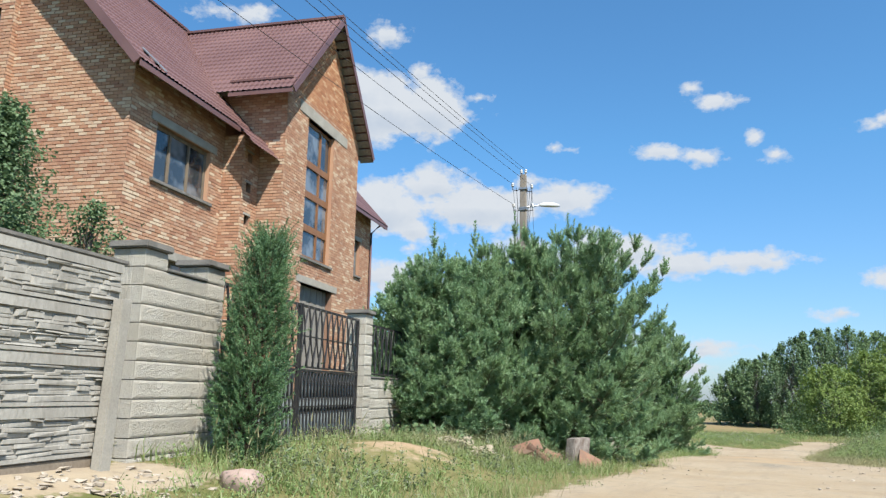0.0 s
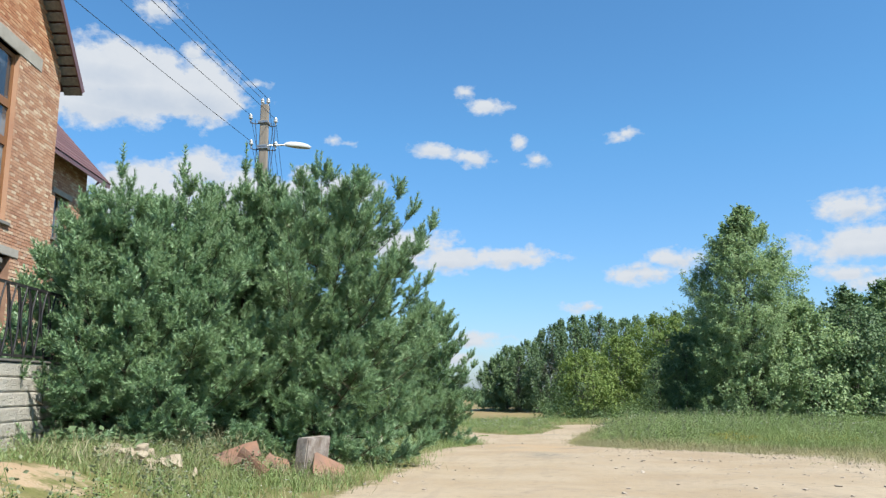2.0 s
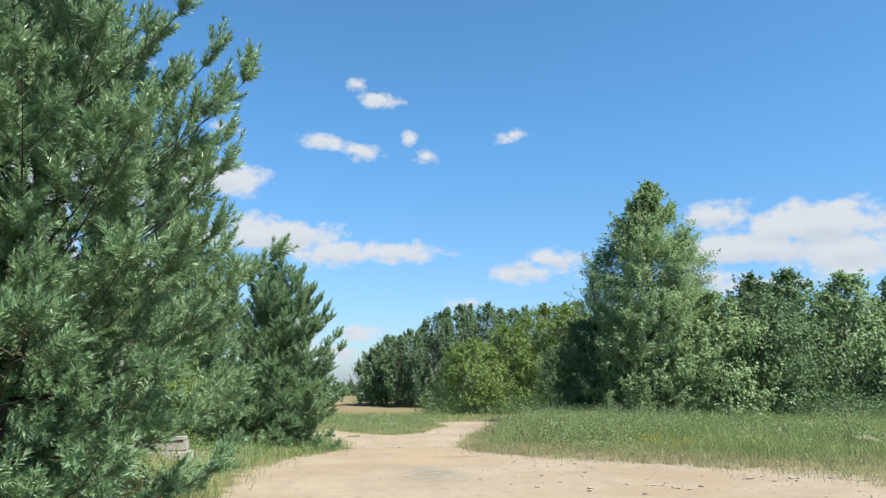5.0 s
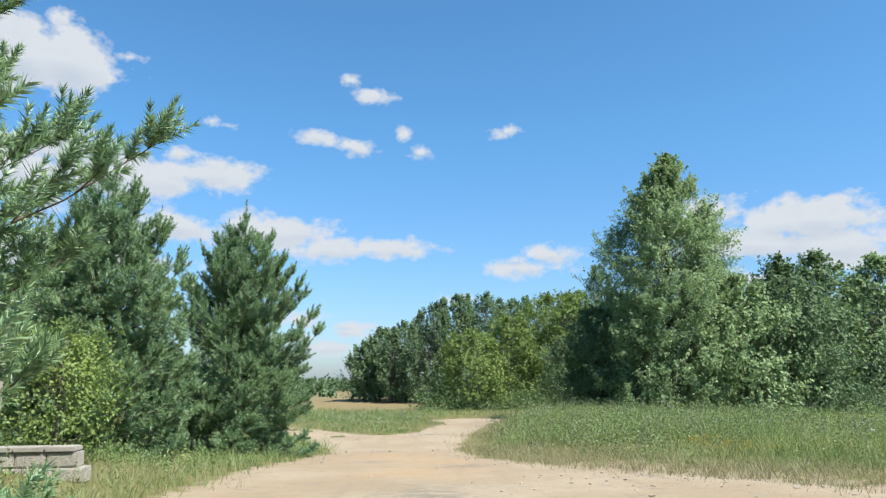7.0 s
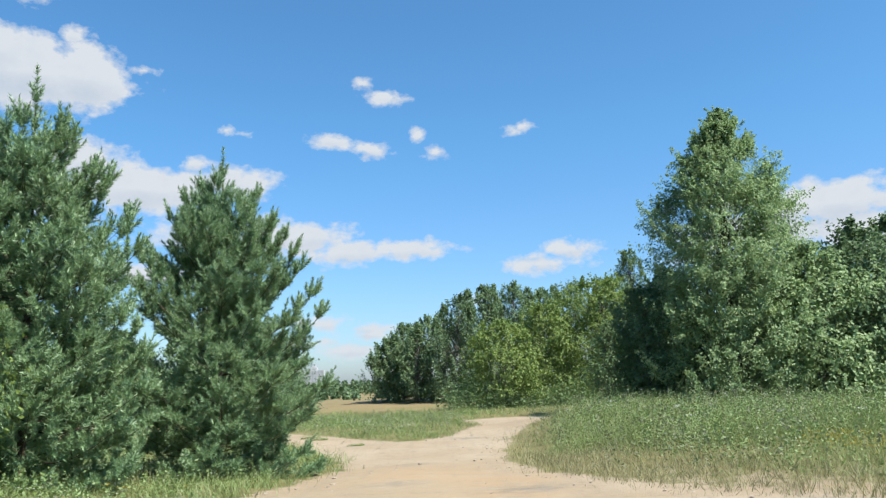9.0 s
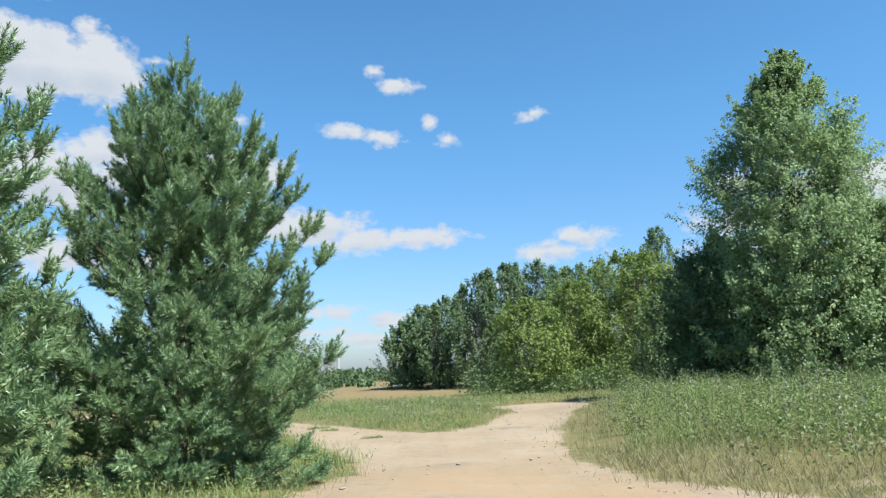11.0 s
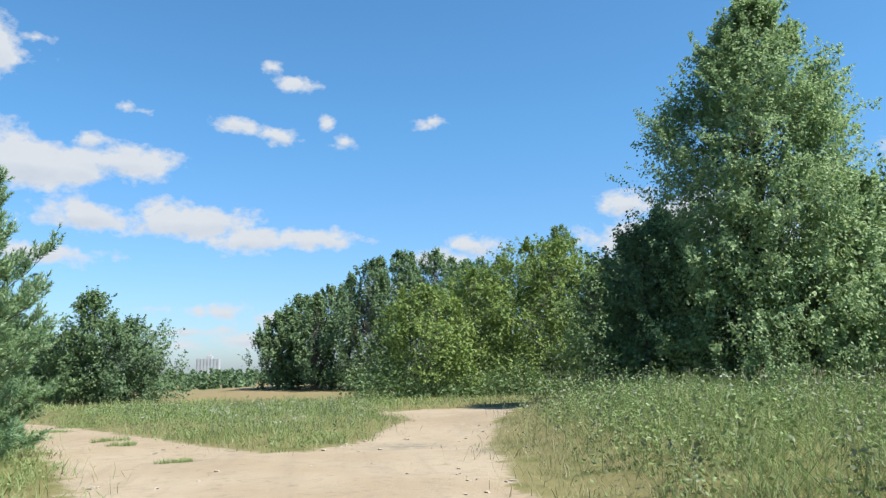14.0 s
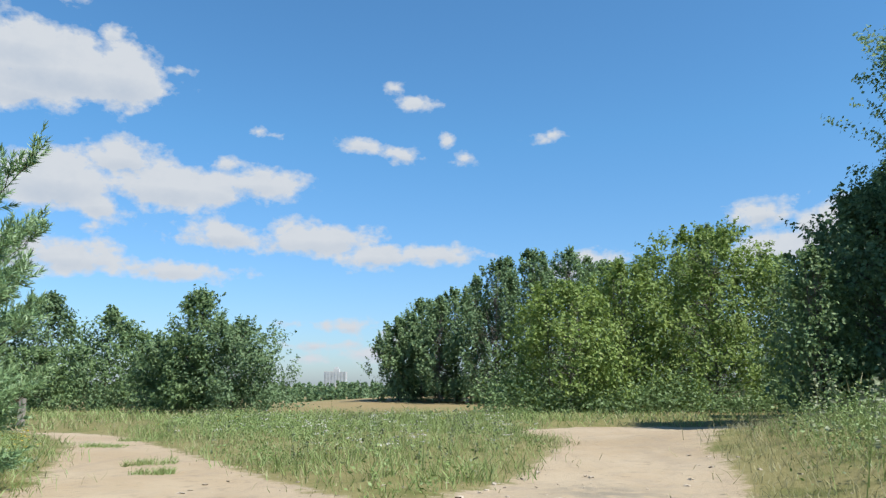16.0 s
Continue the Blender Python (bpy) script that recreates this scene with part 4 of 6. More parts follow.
wall_front = front_core("front_wall", W_MAIN, U_SIDE, 17.75, GROUND_H, EAVE_Z + 0.4, [WIN, LOW])
brick_wall(U_SIDE, 16.72, GROUND_H, EAVE_Z + 0.3, [WIN, LOW], lambda a, b, c, d, e: (W_MAIN - 0.02, a, c, W_MAIN + e, b, d), lambda u, z: 12.1 < u < 13.3 and 4.2 < z < 9.4, None, 1)
pier = part("pier", welded("pier", np.array([(W_MAIN - 0.05, a, c, -11.7, e, d) for a, e, c, d in wall_boxes(16.75, 17.75, GROUND_H, 9.9, VENTS)]) - np.tile(np.array(H0), 2), M_MORTAR), None, house)
brick_wall(16.75, 17.75, GROUND_H, 9.9, VENTS, lambda a, b, c, d, e: (-11.72, a, c, -11.696 + e, b, d), lambda u, z: False, None, 2)
brick_wall(W_MAIN, -11.7, GROUND_H, 9.9, [], lambda a, b, c, d, e: (a, 16.75 - e, c, b, 16.77, d), lambda u, z: False, None, 22)
wall_right = front_core("rear_front_wall", W_MAIN, 24.4, U_END, GROUND_H, EAVE_Z + 0.4, [WIN_R])
brick_wall(24.4, U_END, GROUND_H, EAVE_Z + 0.3, [WIN_R], lambda a, b, c, d, e: (W_MAIN - 0.02, a, c, W_MAIN + e, b, d), lambda u, z: False, None, 3)
bay_u0, bay_u1, bay_mid, bay_top = 17.75, 24.4, 21.0, 15.55
GABLE_Z = 11.9
bay = front_core("bay_front_wall", W_BAY, bay_u0, bay_u1, GROUND_H, GABLE_Z, [TALL, GARAGE])
slope_bay = (15.9 - 11.5) / 3.95


def under_gable(u, z):
    return z < 15.75 - abs(u - bay_mid) * slope_bay - 0.1


brick_wall(bay_u0, bay_u1, GROUND_H, 15.7, [TALL, GARAGE], lambda a, b, c, d, e: (W_BAY - 0.02, a, c, W_BAY + e, b, d), lambda u, z: 17.7 < u < 19.0 and 5.0 < z < 9.4, under_gable, 4)
gable_v = [(W_BAY - T, bay_u0, GABLE_Z), (W_BAY - T, bay_u1, GABLE_Z), (W_BAY - T, bay_mid, 15.6), (W_BAY - 0.004, bay_u0, GABLE_Z), (W_BAY - 0.004, bay_u1, GABLE_Z), (W_BAY - 0.004, bay_mid, 15.6)]
part("gable", mesh_of("gable", loc(gable_v), [(0, 1, 2), (3, 5, 4)], M_MORTAR), None, house)
for u, sgn, sd in ((bay_u0, -1, 5), (bay_u1, 1, 6)):
    x0, x1 = (u, u + T) if sgn < 0 else (u - T, u)
    part("bay_side_wall", boxes_mesh("bay_side_wall", [np.array((W_MAIN - 1.5, x0, GROUND_H, W_BAY - T, x1, 11.7)) - np.tile(np.array(H0), 2)], M_MORTAR), None, house)
    brick_wall(W_MAIN - 0.6, W_BAY, GROUND_H, 11.7, [], (lambda a, b, c, d, e, u=u: (a, u - e, c, b, u + 0.02, d)) if sgn < 0 else (lambda a, b, c, d, e, u=u: (a, u - 0.02, c, b, u + e, d)), lambda u, z: False, None, sd)
SIDE_WIN = (-18.6, -16.75, 7.4, 12.4)
SIDE_TOP = lambda w: EAVE_Z + (RIDGE_Z - EAVE_Z) * (1 - abs(w - RIDGE_W) / (EAVE_W - RIDGE_W)) - 0.12
side = [(a, U_SIDE + 0.004, c, e, U_SIDE + T, d) for a, e, c, d in wall_boxes(-22.4, W_MAIN - T, GROUND_H, EAVE_Z, [(-18.6, -16.75, 7.4, EAVE_Z)])]
part("side_wall", welded("side_wall", np.array(side) - np.tile(np.array(H0), 2), M_MORTAR), None, house)
brick_wall(-22.4, W_MAIN, GROUND_H, 16.0, [SIDE_WIN], lambda a, b, c, d, e: (a, U_SIDE - e, c, b, U_SIDE + 0.02, d), lambda u, z: -13.6 < u and 4.4 < z < 8.6, lambda w, z: z < SIDE_TOP(w) - 0.05, 7)
g0 = [(-22.4, U_SIDE + 0.006, EAVE_Z), (W_MAIN, U_SIDE + 0.006, EAVE_Z), (RIDGE_W, U_SIDE + 0.006, SIDE_TOP(RIDGE_W)), (-18.6, U_SIDE + 0.006, EAVE_Z), (-16.75, U_SIDE + 0.006, EAVE_Z), (-18.6, U_SIDE + 0.006, 12.4), (-16.75, U_SIDE + 0.006, 12.4)]
gf = bmesh.new()
gv = [gf.verts.new(loc(p)) for p in g0]
for f in ((0, 3, 5, 2), (4, 1, 2, 6), (5, 6, 2)):
    gf.faces.new([gv[i] for i in f])
part("side_gable", gf, M_MORTAR, house)
part("side_pier", boxes_mesh("side_pier", [np.array((-16.72, U_SIDE - 0.20, GROUND_H, -16.3, U_SIDE - 0.016, 12.6)) - np.tile(np.array(H0), 2)], M_MORTAR), None, house)
brick_wall(-16.72, -16.3, GROUND_H, 12.6, [], lambda a, b, c, d, e: (a, U_SIDE - 0.204 - e, c, b, U_SIDE - 0.17, d), lambda u, z: False, None, 8)
brick_wall(U_SIDE - 0.2, U_SIDE - 0.012, GROUND_H, 12.6, [], lambda a, b, c, d, e: (-16.32, a, c, -16.296 + e, b, d), lambda u, z: False, None, 9)
# plain walls that close the house behind
part("back_wall", boxes_mesh("back_wall", [np.array((-22.4, U_SIDE, GROUND_H, -22.1, U_END, EAVE_Z)) - np.tile(np.array(H0), 2), np.array((-22.1, U_END - T, GROUND_H, W_MAIN - T, U_END, EAVE_Z)) - np.tile(np.array(H0), 2)], M_BRICK), None, house)


# ---- roof of pressed metal tiles
def tile_sheet(name, origin, along, down, n_along, length, trim=None, pitch=0.0475):
    """A slope of pressed tile: waves along the eave and a step at each course. origin is the eave's start, down points up the slope."""
    origin, along, down = Vector(origin), Vector(along).normalized(), Vector(down).normalized()
    normal = along.cross(down).normalized()
    if normal.z < 0:
        normal = -normal
    a = np.arange(0, n_along + 0.001, pitch)
    c = []
    q = 0.0
    while q < length:
        c += [q, q + 0.02, q + 0.18, q + 0.335]
        q += 0.35
    c = np.array([v for v in c if v <= length])
    A, C = np.meshgrid(a, c)
    lift = 0.030 * (0.5 + 0.5 * np.sin(A / 0.19 * 2 * np.pi)) + 0.040 * (1 - (C % 0.35) / 0.35)
    P = np.array(origin)[None, None] + A[..., None] * np.array(along) + C[..., None] * np.array(down) + lift[..., None] * np.array(normal)
    na, nc = len(a), len(c)
    i, j = np.meshgrid(np.arange(nc - 1), np.arange(na - 1), indexing="ij")
    f = np.stack([i * na + j, i * na + j + 1, (i + 1) * na + j + 1, (i + 1) * na + j], -1).reshape(-1, 4)
    if trim is not None:
        mid = P.reshape(-1, 3)[f].mean(1)
        f = f[trim(mid)]
    return part(name, mesh_of(name, loc(P.reshape(-1, 3)), f, M_ROOF, True), None, house)


slope_main = (RIDGE_Z - EAVE_Z) / (EAVE_W - RIDGE_W)
up_main = Vector((-1, 0, slope_main)).normalized()
len_main = math.hypot(EAVE_W - RIDGE_W, RIDGE_Z - EAVE_Z)
BAY_R0, BAY_R1, BAY_EZ, BAY_W = 17.05, 24.95, 11.5, -10.3


def bay_roof_z(u):
    return BAY_EZ + (4.4) * (1 - np.abs(u - bay_mid) / 3.95)


def clear_of_bay(p):
    """Main slope, less what lies under the bay's roof."""
    return ~((np.abs(p[:, 1] - bay_mid) < 3.95) & (p[:, 2] < bay_roof_z(p[:, 1]) - 0.02) & (p[:, 2] > BAY_EZ - 0.05)) & ~((p[:, 2] < BAY_EZ) & (p[:, 1] > 17.8) & (p[:, 1] < 24.35))


tile_sheet("roof", (EAVE_W, 11.5, EAVE_Z), (0, 1, 0), up_main, 20.0, len_main, clear_of_bay)
tile_sheet("roof", (EAVE_W + 0.85, 16.1, EAVE_Z - 0.85 * slope_main * 0.9), (0, 1, 0), up_main, 1.62, 1.2, lambda p: p[:, 1] > 16.1 + (-10.95 - p[:, 0]) * 0.0)
tile_sheet("roof", (-22.8, 11.5, EAVE_Z), (0, 1, 0), Vector((1, 0, slope_main)), 20.0, len_main, pitch=0.38)
up_l = Vector((0, 3.95, 4.4)).normalized()
len_bay = math.hypot(3.95, 4.4)


def over_main(p):
    return p[:, 2] > EAVE_Z + (EAVE_W - p[:, 0]) * slope_main - 0.03


tile_sheet("bay_roof", (-17.4, BAY_R0, BAY_EZ), (1, 0, 0), up_l, 17.4 + BAY_W, len_bay, over_main)
tile_sheet("bay_roof", (-17.4, BAY_R1, BAY_EZ), (1, 0, 0), Vector((0, -3.95, 4.4)), 17.4 + BAY_W, len_bay, over_main)


def beam(name, p, q, w, h, material, parent, label="", up=(0, 0, 1)):
    """A straight board from p to q, w wide and h high, hung below the line."""
    p, q = Vector(p), Vector(q)
    d = (q - p).normalized()
    s = d.cross(Vector(up)).normalized()
    n = s.cross(d).normalized()
    bm = bmesh.new()
    vs = [bm.verts.new(loc(e + s * a * w / 2 + n * b)) for e in (p, q) for a, b in ((-1, 0), (1, 0), (1, -h), (-1, -h))]
    for f in ((0, 1, 2, 3), (7, 6, 5, 4), (0, 4, 5, 1), (1, 5, 6, 2), (2, 6, 7, 3), (3, 7, 4, 0)):
        bm.faces.new([vs[i] for i in f])
    bmesh.ops.recalc_face_normals(bm, faces=bm.faces[:])
    return part(name, bm, material, parent, label)


# ridge caps, verge boards, eave boards
beam("ridge_cap", (RIDGE_W, 11.45, RIDGE_Z + 0.1), (RIDGE_W, 31.5, RIDGE_Z + 0.1), 0.26, 0.09, M_ROOF, house)
beam("ridge_cap", (-17.2, bay_mid, 16.0), (BAY_W + 0.03, bay_mid, 16.0), 0.24, 0.09, M_ROOF, house)
beam("verge_board", (EAVE_W + 0.03, 11.48, EAVE_Z + 0.05), (RIDGE_W, 11.48, RIDGE_Z + 0.07), 0.05, 0.24, M_ROOF, house)
beam("verge_board", (EAVE_W + 0.03, 31.52, EAVE_Z + 0.05), (RIDGE_W, 31.52, RIDGE_Z + 0.07), 0.05, 0.24, M_ROOF, house)
beam("verge_board", (BAY_W + 0.02, BAY_R0 - 0.02, BAY_EZ + 0.05), (BAY_W + 0.02, bay_mid, 15.97), 0.04, 0.22, M_ROOF, house)
beam("verge_board", (BAY_W + 0.02, BAY_R1 + 0.02, BAY_EZ + 0.05), (BAY_W + 0.02, bay_mid, 15.97), 0.04, 0.22, M_ROOF, house)
beam("eave_board", (EAVE_W, 11.5, EAVE_Z), (EAVE_W, 16.6, EAVE_Z), 0.03, 0.16, M_ROOF, house)
beam("eave_board", (EAVE_W, 24.6, EAVE_Z), (EAVE_W, 31.5, EAVE_Z), 0.03, 0.16, M_ROOF, house)
beam("eave_board", (-12.6, BAY_R0, BAY_EZ), (BAY_W, BAY_R0, BAY_EZ), 0.03, 0.14, M_ROOF, house)
beam("snow_guard", (-12.8, BAY_R0 + 0.42, BAY_EZ + 0.62), (-10.5, BAY_R0 + 0.42, BAY_EZ + 0.62), 0.03, 0.07, M_ROOF, house, "brown snow guard rail on the roof")
beam("flashing", (EAVE_W + 0.02, 12.6, EAVE_Z + 0.13), (EAVE_W - 0.5, 12.2, EAVE_Z + 0.70), 0.20, 0.02, M_ZINC, house, "loose bright strip of flashing", up=(0.7, 0, 0.7))
# soffits: a near-black sheet painting the shade under the eave, then open boards with gaps
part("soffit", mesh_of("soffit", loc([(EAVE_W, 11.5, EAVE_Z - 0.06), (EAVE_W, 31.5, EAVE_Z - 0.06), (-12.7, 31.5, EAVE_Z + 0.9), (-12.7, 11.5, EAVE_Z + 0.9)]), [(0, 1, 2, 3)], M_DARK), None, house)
for s0, s1 in ((BAY_R0, 1), (BAY_R1, -1)):
    for k in range(17):
        t0, t1 = k / 17, (k + 0.72) / 17
        u0, u1 = s0 + s1 * 3.95 * t0, s0 + s1 * 3.95 * t1
        a, b = BAY_EZ - 0.10 + 4.4 * t0, BAY_EZ - 0.10 + 4.4 * t1
        v = [(BAY_W - 0.02, u0, a), (BAY_W - 0.02, u1, b), (W_BAY - 0.1, u1, b), (W_BAY - 0.1, u0, a)]
        v += [(x, y, z + 0.03) for x, y, z in v]
        part("soffit_board", mesh_of("soffit_board", loc(v), [(0, 1, 2, 3), (7, 6, 5, 4), (0, 4, 5, 1), (1, 5, 6, 2), (2, 6, 7, 3), (3, 7, 4, 0)], M_WOODGREY), None, house)
# concrete lintels and sills
for nm, w, a, b, c, d in (("lintel", W_MAIN, 12.95, 16.3, 9.1, 9.34), ("lintel", W_BAY, 18.7, 23.1, 11.4, 11.82), ("lintel", W_BAY, 19.1, 22.7, 5.55, 5.80), ("lintel", W_MAIN, 13.0, 16.2, 5.45, 5.70), ("lintel", W_MAIN, 27.9, 29.5, 8.9, 9.1)):
    part(nm, box_bm(*loc((w - 0.3, a, c)), *loc((w + 0.035, b, d)), 0.012), M_CONCRETE, house, "pale cast concrete lintel")
for w, a, b, z in ((W_MAIN, 13.1, 16.15, 7.5), (W_BAY, 19.3, 22.0, 6.45), (W_MAIN, 28.0, 29.4, 7.25)):
    part("sill", box_bm(*loc((w - 0.15, a, z - 0.09)), *loc((w + 0.09, b, z + 0.004)), 0.01), M_DARKCON, house, "dark weathered window sill")


for a, b, c, d in VENTS:
    # black box paints the vent's inner shade, hiding the lit wall behind
    part("vent_shade", boxes_mesh("vent_shade", [np.array((W_MAIN + 0.1, a + 0.004, c + 0.004, -11.95, b - 0.004, d - 0.004)) - np.tile(np.array(H0), 2)], M_DARK), None, house, "near-black box painting the shade inside a vent")

    part("vent_lintel", box_bm(*loc((-11.80, a - 0.07, d)), *loc((-11.665, b + 0.07, d + 0.075)), 0.006), M_CONCRETE, house, "small pale concrete lintel over a vent")
pipe = [loc((W_MAIN + 0.10, U_END - 0.12, z)) for z in (1.0, 4.0, 7.0, 9.6)] + [loc((EAVE_W - 0.05, U_END - 0.12, EAVE_Z - 0.1))]
part("downpipe", tubes_mesh("downpipe", [(np.array(pipe), np.full(5, 0.055))], M_ROOF, 8), None, house, "brown round downpipe at the house corner")


# ---- windows
def window(w, hole, cols, rows, material, bar=0.07, deep=0.14):
    """A wooden window of panes set back into its opening on a wall that faces the track."""
    a, b, c, d = hole
    win = part("window", boxes_mesh("window", np.array([(w - deep - 0.07, a, c, w - deep, a + bar, d), (w - deep - 0.07, b - bar, c, w - deep, b, d), (w - deep - 0.07, a + bar, c, w - deep, b - bar, c + bar), (w - deep - 0.07, a + bar, d - bar, w - deep, b - bar, d)]) - np.tile(np.array(H0), 2), material), None, house, "wooden window frame with patchy dark and pale glass")
    for u in cols[1:-1]:
        part("mullion", box_bm(*loc((w - deep - 0.06, u - bar * 0.45, c + bar)), *loc((w - deep + 0.012, u + bar * 0.45, d - bar)), 0.006), material, win)
    for z in rows[1:-1]:
        part("transom", box_bm(*loc((w - deep - 0.06, a + bar, z - bar * 0.95)), *loc((w - deep + 0.016, b - bar, z + bar * 0.95)), 0.006), material, win)
    for u0, u1 in zip(cols, cols[1:]):
        for z0, z1 in zip(rows, rows[1:]):
            part("pane", boxes_mesh("pane", [np.array((w - deep - 0.045, u0 + 0.02, z0 + 0.02, w - deep - 0.035, u1 - 0.02, z1 - 0.02)) - np.tile(np.array(H0), 2)], M_GLASS), None, win)
    for y0, y1 in ((a, a + 0.014), (b - 0.014, b)):
        part("reveal", boxes_mesh("reveal", [np.array((w - deep + 0.002, y0, c, w - 0.008, y1, d)) - np.tile(np.array(H0), 2)], M_BRICK), None, win, "brick side of the opening")
    # near-black sheet in place of the unlit room behind the panes
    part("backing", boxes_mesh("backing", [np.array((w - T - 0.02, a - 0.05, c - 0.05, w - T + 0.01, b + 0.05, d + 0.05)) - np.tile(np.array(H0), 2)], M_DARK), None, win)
    return win


window(W_MAIN, WIN, [13.25, 14.1, 15.05, 16.0], [7.5, 9.1], M_FRAME_OLD, 0.10)
window(W_MAIN, WIN_R, [28.1, 28.7, 29.3], [7.25, 8.9], M_FRAME_OLD)
window(W_BAY, TALL, [19.45, 20.9, 21.85], [6.45, 7.55, 8.75, 9.85, 11.4], M_FRAME, 0.13)
window(W_MAIN, LOW, [13.4, 14.6, 15.8], [4.2, 5.45], M_FRAME_OLD)
garage = part("garage_door", boxes_mesh("garage_door", [np.array((W_BAY - 0.34, 19.5, 1.0, W_BAY - 0.30, 22.3, 5.55)) - np.tile(np.array(H0), 2)], M_DARK), None, house, "plank door under the bay")
for k in range(10):
    part("plank", boxes_mesh("plank", [np.array((W_BAY - 0.298, 19.5 + 0.28 * k, 1.0, W_BAY - 0.25 + 0.01 * (k % 2), 19.77 + 0.28 * k, 5.55)) - np.tile(np.array(H0), 2)], M_WOODGREY), None, garage)
sw = [(a, U_SIDE + 0.16, c, b, U_SIDE + 0.22, d) for a, b, c, d in ((-18.6, -18.5, 7.4, 12.4), (-16.85, -16.75, 7.4, 12.4), (-18.5, -16.85, 7.4, 7.5), (-18.5, -16.85, 12.3, 12.4), (-17.75, -17.65, 7.5, 12.3), (-18.5, -16.85, 9.9, 10.0))]
sw_win = part("window", boxes_mesh("window", np.array(sw) - np.tile(np.array(H0), 2), M_FRAME), None, house, "tall wooden window frame in the side wall")
part("pane", boxes_mesh("pane", [np.array((-18.5, U_SIDE + 0.18, 7.5, -16.85, U_SIDE + 0.19, 12.3)) - np.tile(np.array(H0), 2)], M_GLASS), None, sw_win)
# near-black sheet painted as the dim room behind the side window
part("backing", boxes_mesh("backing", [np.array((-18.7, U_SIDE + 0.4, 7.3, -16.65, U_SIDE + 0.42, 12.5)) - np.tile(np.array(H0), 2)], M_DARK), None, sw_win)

# ---------------------------------------------------------------- fence along the plot
def plot_thing(name, w, u, z, label, category, group="", kind=""):
    return thing(name, plot(w, u, z), label, category, group, kind, HOUSE_TURN)


FENCE_W = -5.2
FENCE_Z = 1.0


def rock_block(length, height, depth, seed, margin=True):
    """A split-face concrete block: rough front on +x, smooth margin, chamfered rim."""
    rs = np.random.RandomState(seed)
    ny, nz = max(12, int(length * 34)), 9
    ys, zs = np.linspace(0, length, ny), np.linspace(0, height, nz)
    Y, Z = np.meshgrid(ys, zs, indexing="ij")
    rim = np.minimum(Y * 0.45 if margin else Y * 0 + 1.0, np.minimum(Z, height - Z) * 2.2)
    X = np.where(rim < 0.004, -0.008, rs.uniform(-0.001, 0.0045, Y.shape) * np.clip((rim - 0.012) / 0.03, 0, 1))
    front = np.stack([X, Y, Z], -1).reshape(-1, 3)
    i, j = np.meshgrid(np.arange(ny - 1), np.arange(nz - 1), indexing="ij")
    f = np.stack([i * nz + j, (i + 1) * nz + j, (i + 1) * nz + j + 1, i * nz + j + 1], -1).reshape(-1, 4)
    n = len(front)
    back = np.array([(-depth, 0, 0), (-depth, length, 0), (-depth, length, height), (-depth, 0, height), (-0.008, 0, 0), (-0.008, length, 0), (-0.008, length, height), (-0.008, 0, height)])
    bf = np.array([(0, 3, 2, 1), (0, 4, 7, 3), (1, 2, 6, 5), (3, 7, 6, 2), (0, 1, 5, 4)]) + n
    me = mesh_of("block", np.vstack([front, back]), np.vstack([f, bf]), None)
    return me


def block_mat():
    m = Nodes("split_face_concrete")
    r = m.piece()
    col = m.mix(r, (0.369, 0.342, 0.288), (0.452, 0.425, 0.369))
    col = m.mix(m.math("MULTIPLY", m.ramp(m.noise(1.6, 5), 0.45, 0.75), 0.6), col, (0.243, 0.236, 0.212))
    small = m.noise(45, 5, 0.7)
    col = m.mix(m.math("MULTIPLY", m.ramp(small, 0.5, 0.75), 0.5), col, (0.201, 0.194, 0.178))
    return m.done(col, 0.95, m.bump(m.math("ADD", small, m.noise(95, 3, 0.7)), 1.0, 0.016), 0, 0.2)


M_BLOCK = block_mat()
BLOCKS = {}


def block(length, height, depth, variant, margin=True):
    key = (round(length, 3), round(height, 3), round(depth, 3), variant, margin)
    if key not in BLOCKS:
        BLOCKS[key] = rock_block(length, height, depth, 40 + len(BLOCKS), margin)
        BLOCKS[key].materials.append(M_BLOCK)
    return BLOCKS[key]


def lay(parent, x, y, z, me, turn=0.0):
    ob = new("block", me)
    ob.parent = parent
    ob.matrix_basis = pose(x, y, z, 0, 0, turn)
    return ob


def pillar(w, u, z0, courses, width, label, cap=True):
    p = plot_thing("fence_pillar", w, u, z0, label, "fence pillar", "fence pillars")
    part("core", box_bm(-width + 0.03, 0.03, -0.3, -0.03, width - 0.03, courses * 0.21, 0), M_DARKCON, p)
    for k in range(courses):
        lay(p, 0, 0, k * 0.21, block(width, 0.199, 0.16, k % 3))
        for q in range(2):
            x0, x1 = (-width, -width * 0.5 - 0.006) if q == 0 else (-width * 0.5, -0.164)
            part("block", box_bm(x0, 0.0, k * 0.21, x1, 0.03, k * 0.21 + 0.199, 0.004, 1), M_BLOCK, p)
    if cap:
        bm = box_bm(-width - 0.05, -0.05, courses * 0.21, 0.05, width + 0.05, courses * 0.21 + 0.075, 0.015)
        for v in bm.verts:
            if v.co.z > courses * 0.21 + 0.05:
                v.co.z += 0.02 * (1 - abs(v.co.y - width / 2) / width)
        part("cap", bm, M_DARKCON, p, "dark weathered concrete cap")
    return p


pillar(FENCE_W, 3.33, 1.0, 12, 0.42, "tall grey split-block fence pillar with dark cap")
pillar(FENCE_W, 4.64, 1.0, 12, 0.42, "grey split-block gate pillar half hidden by juniper")
pillar(FENCE_W, 10.68, 1.02, 12, 0.42, "grey split-block gate pillar with dark cap")


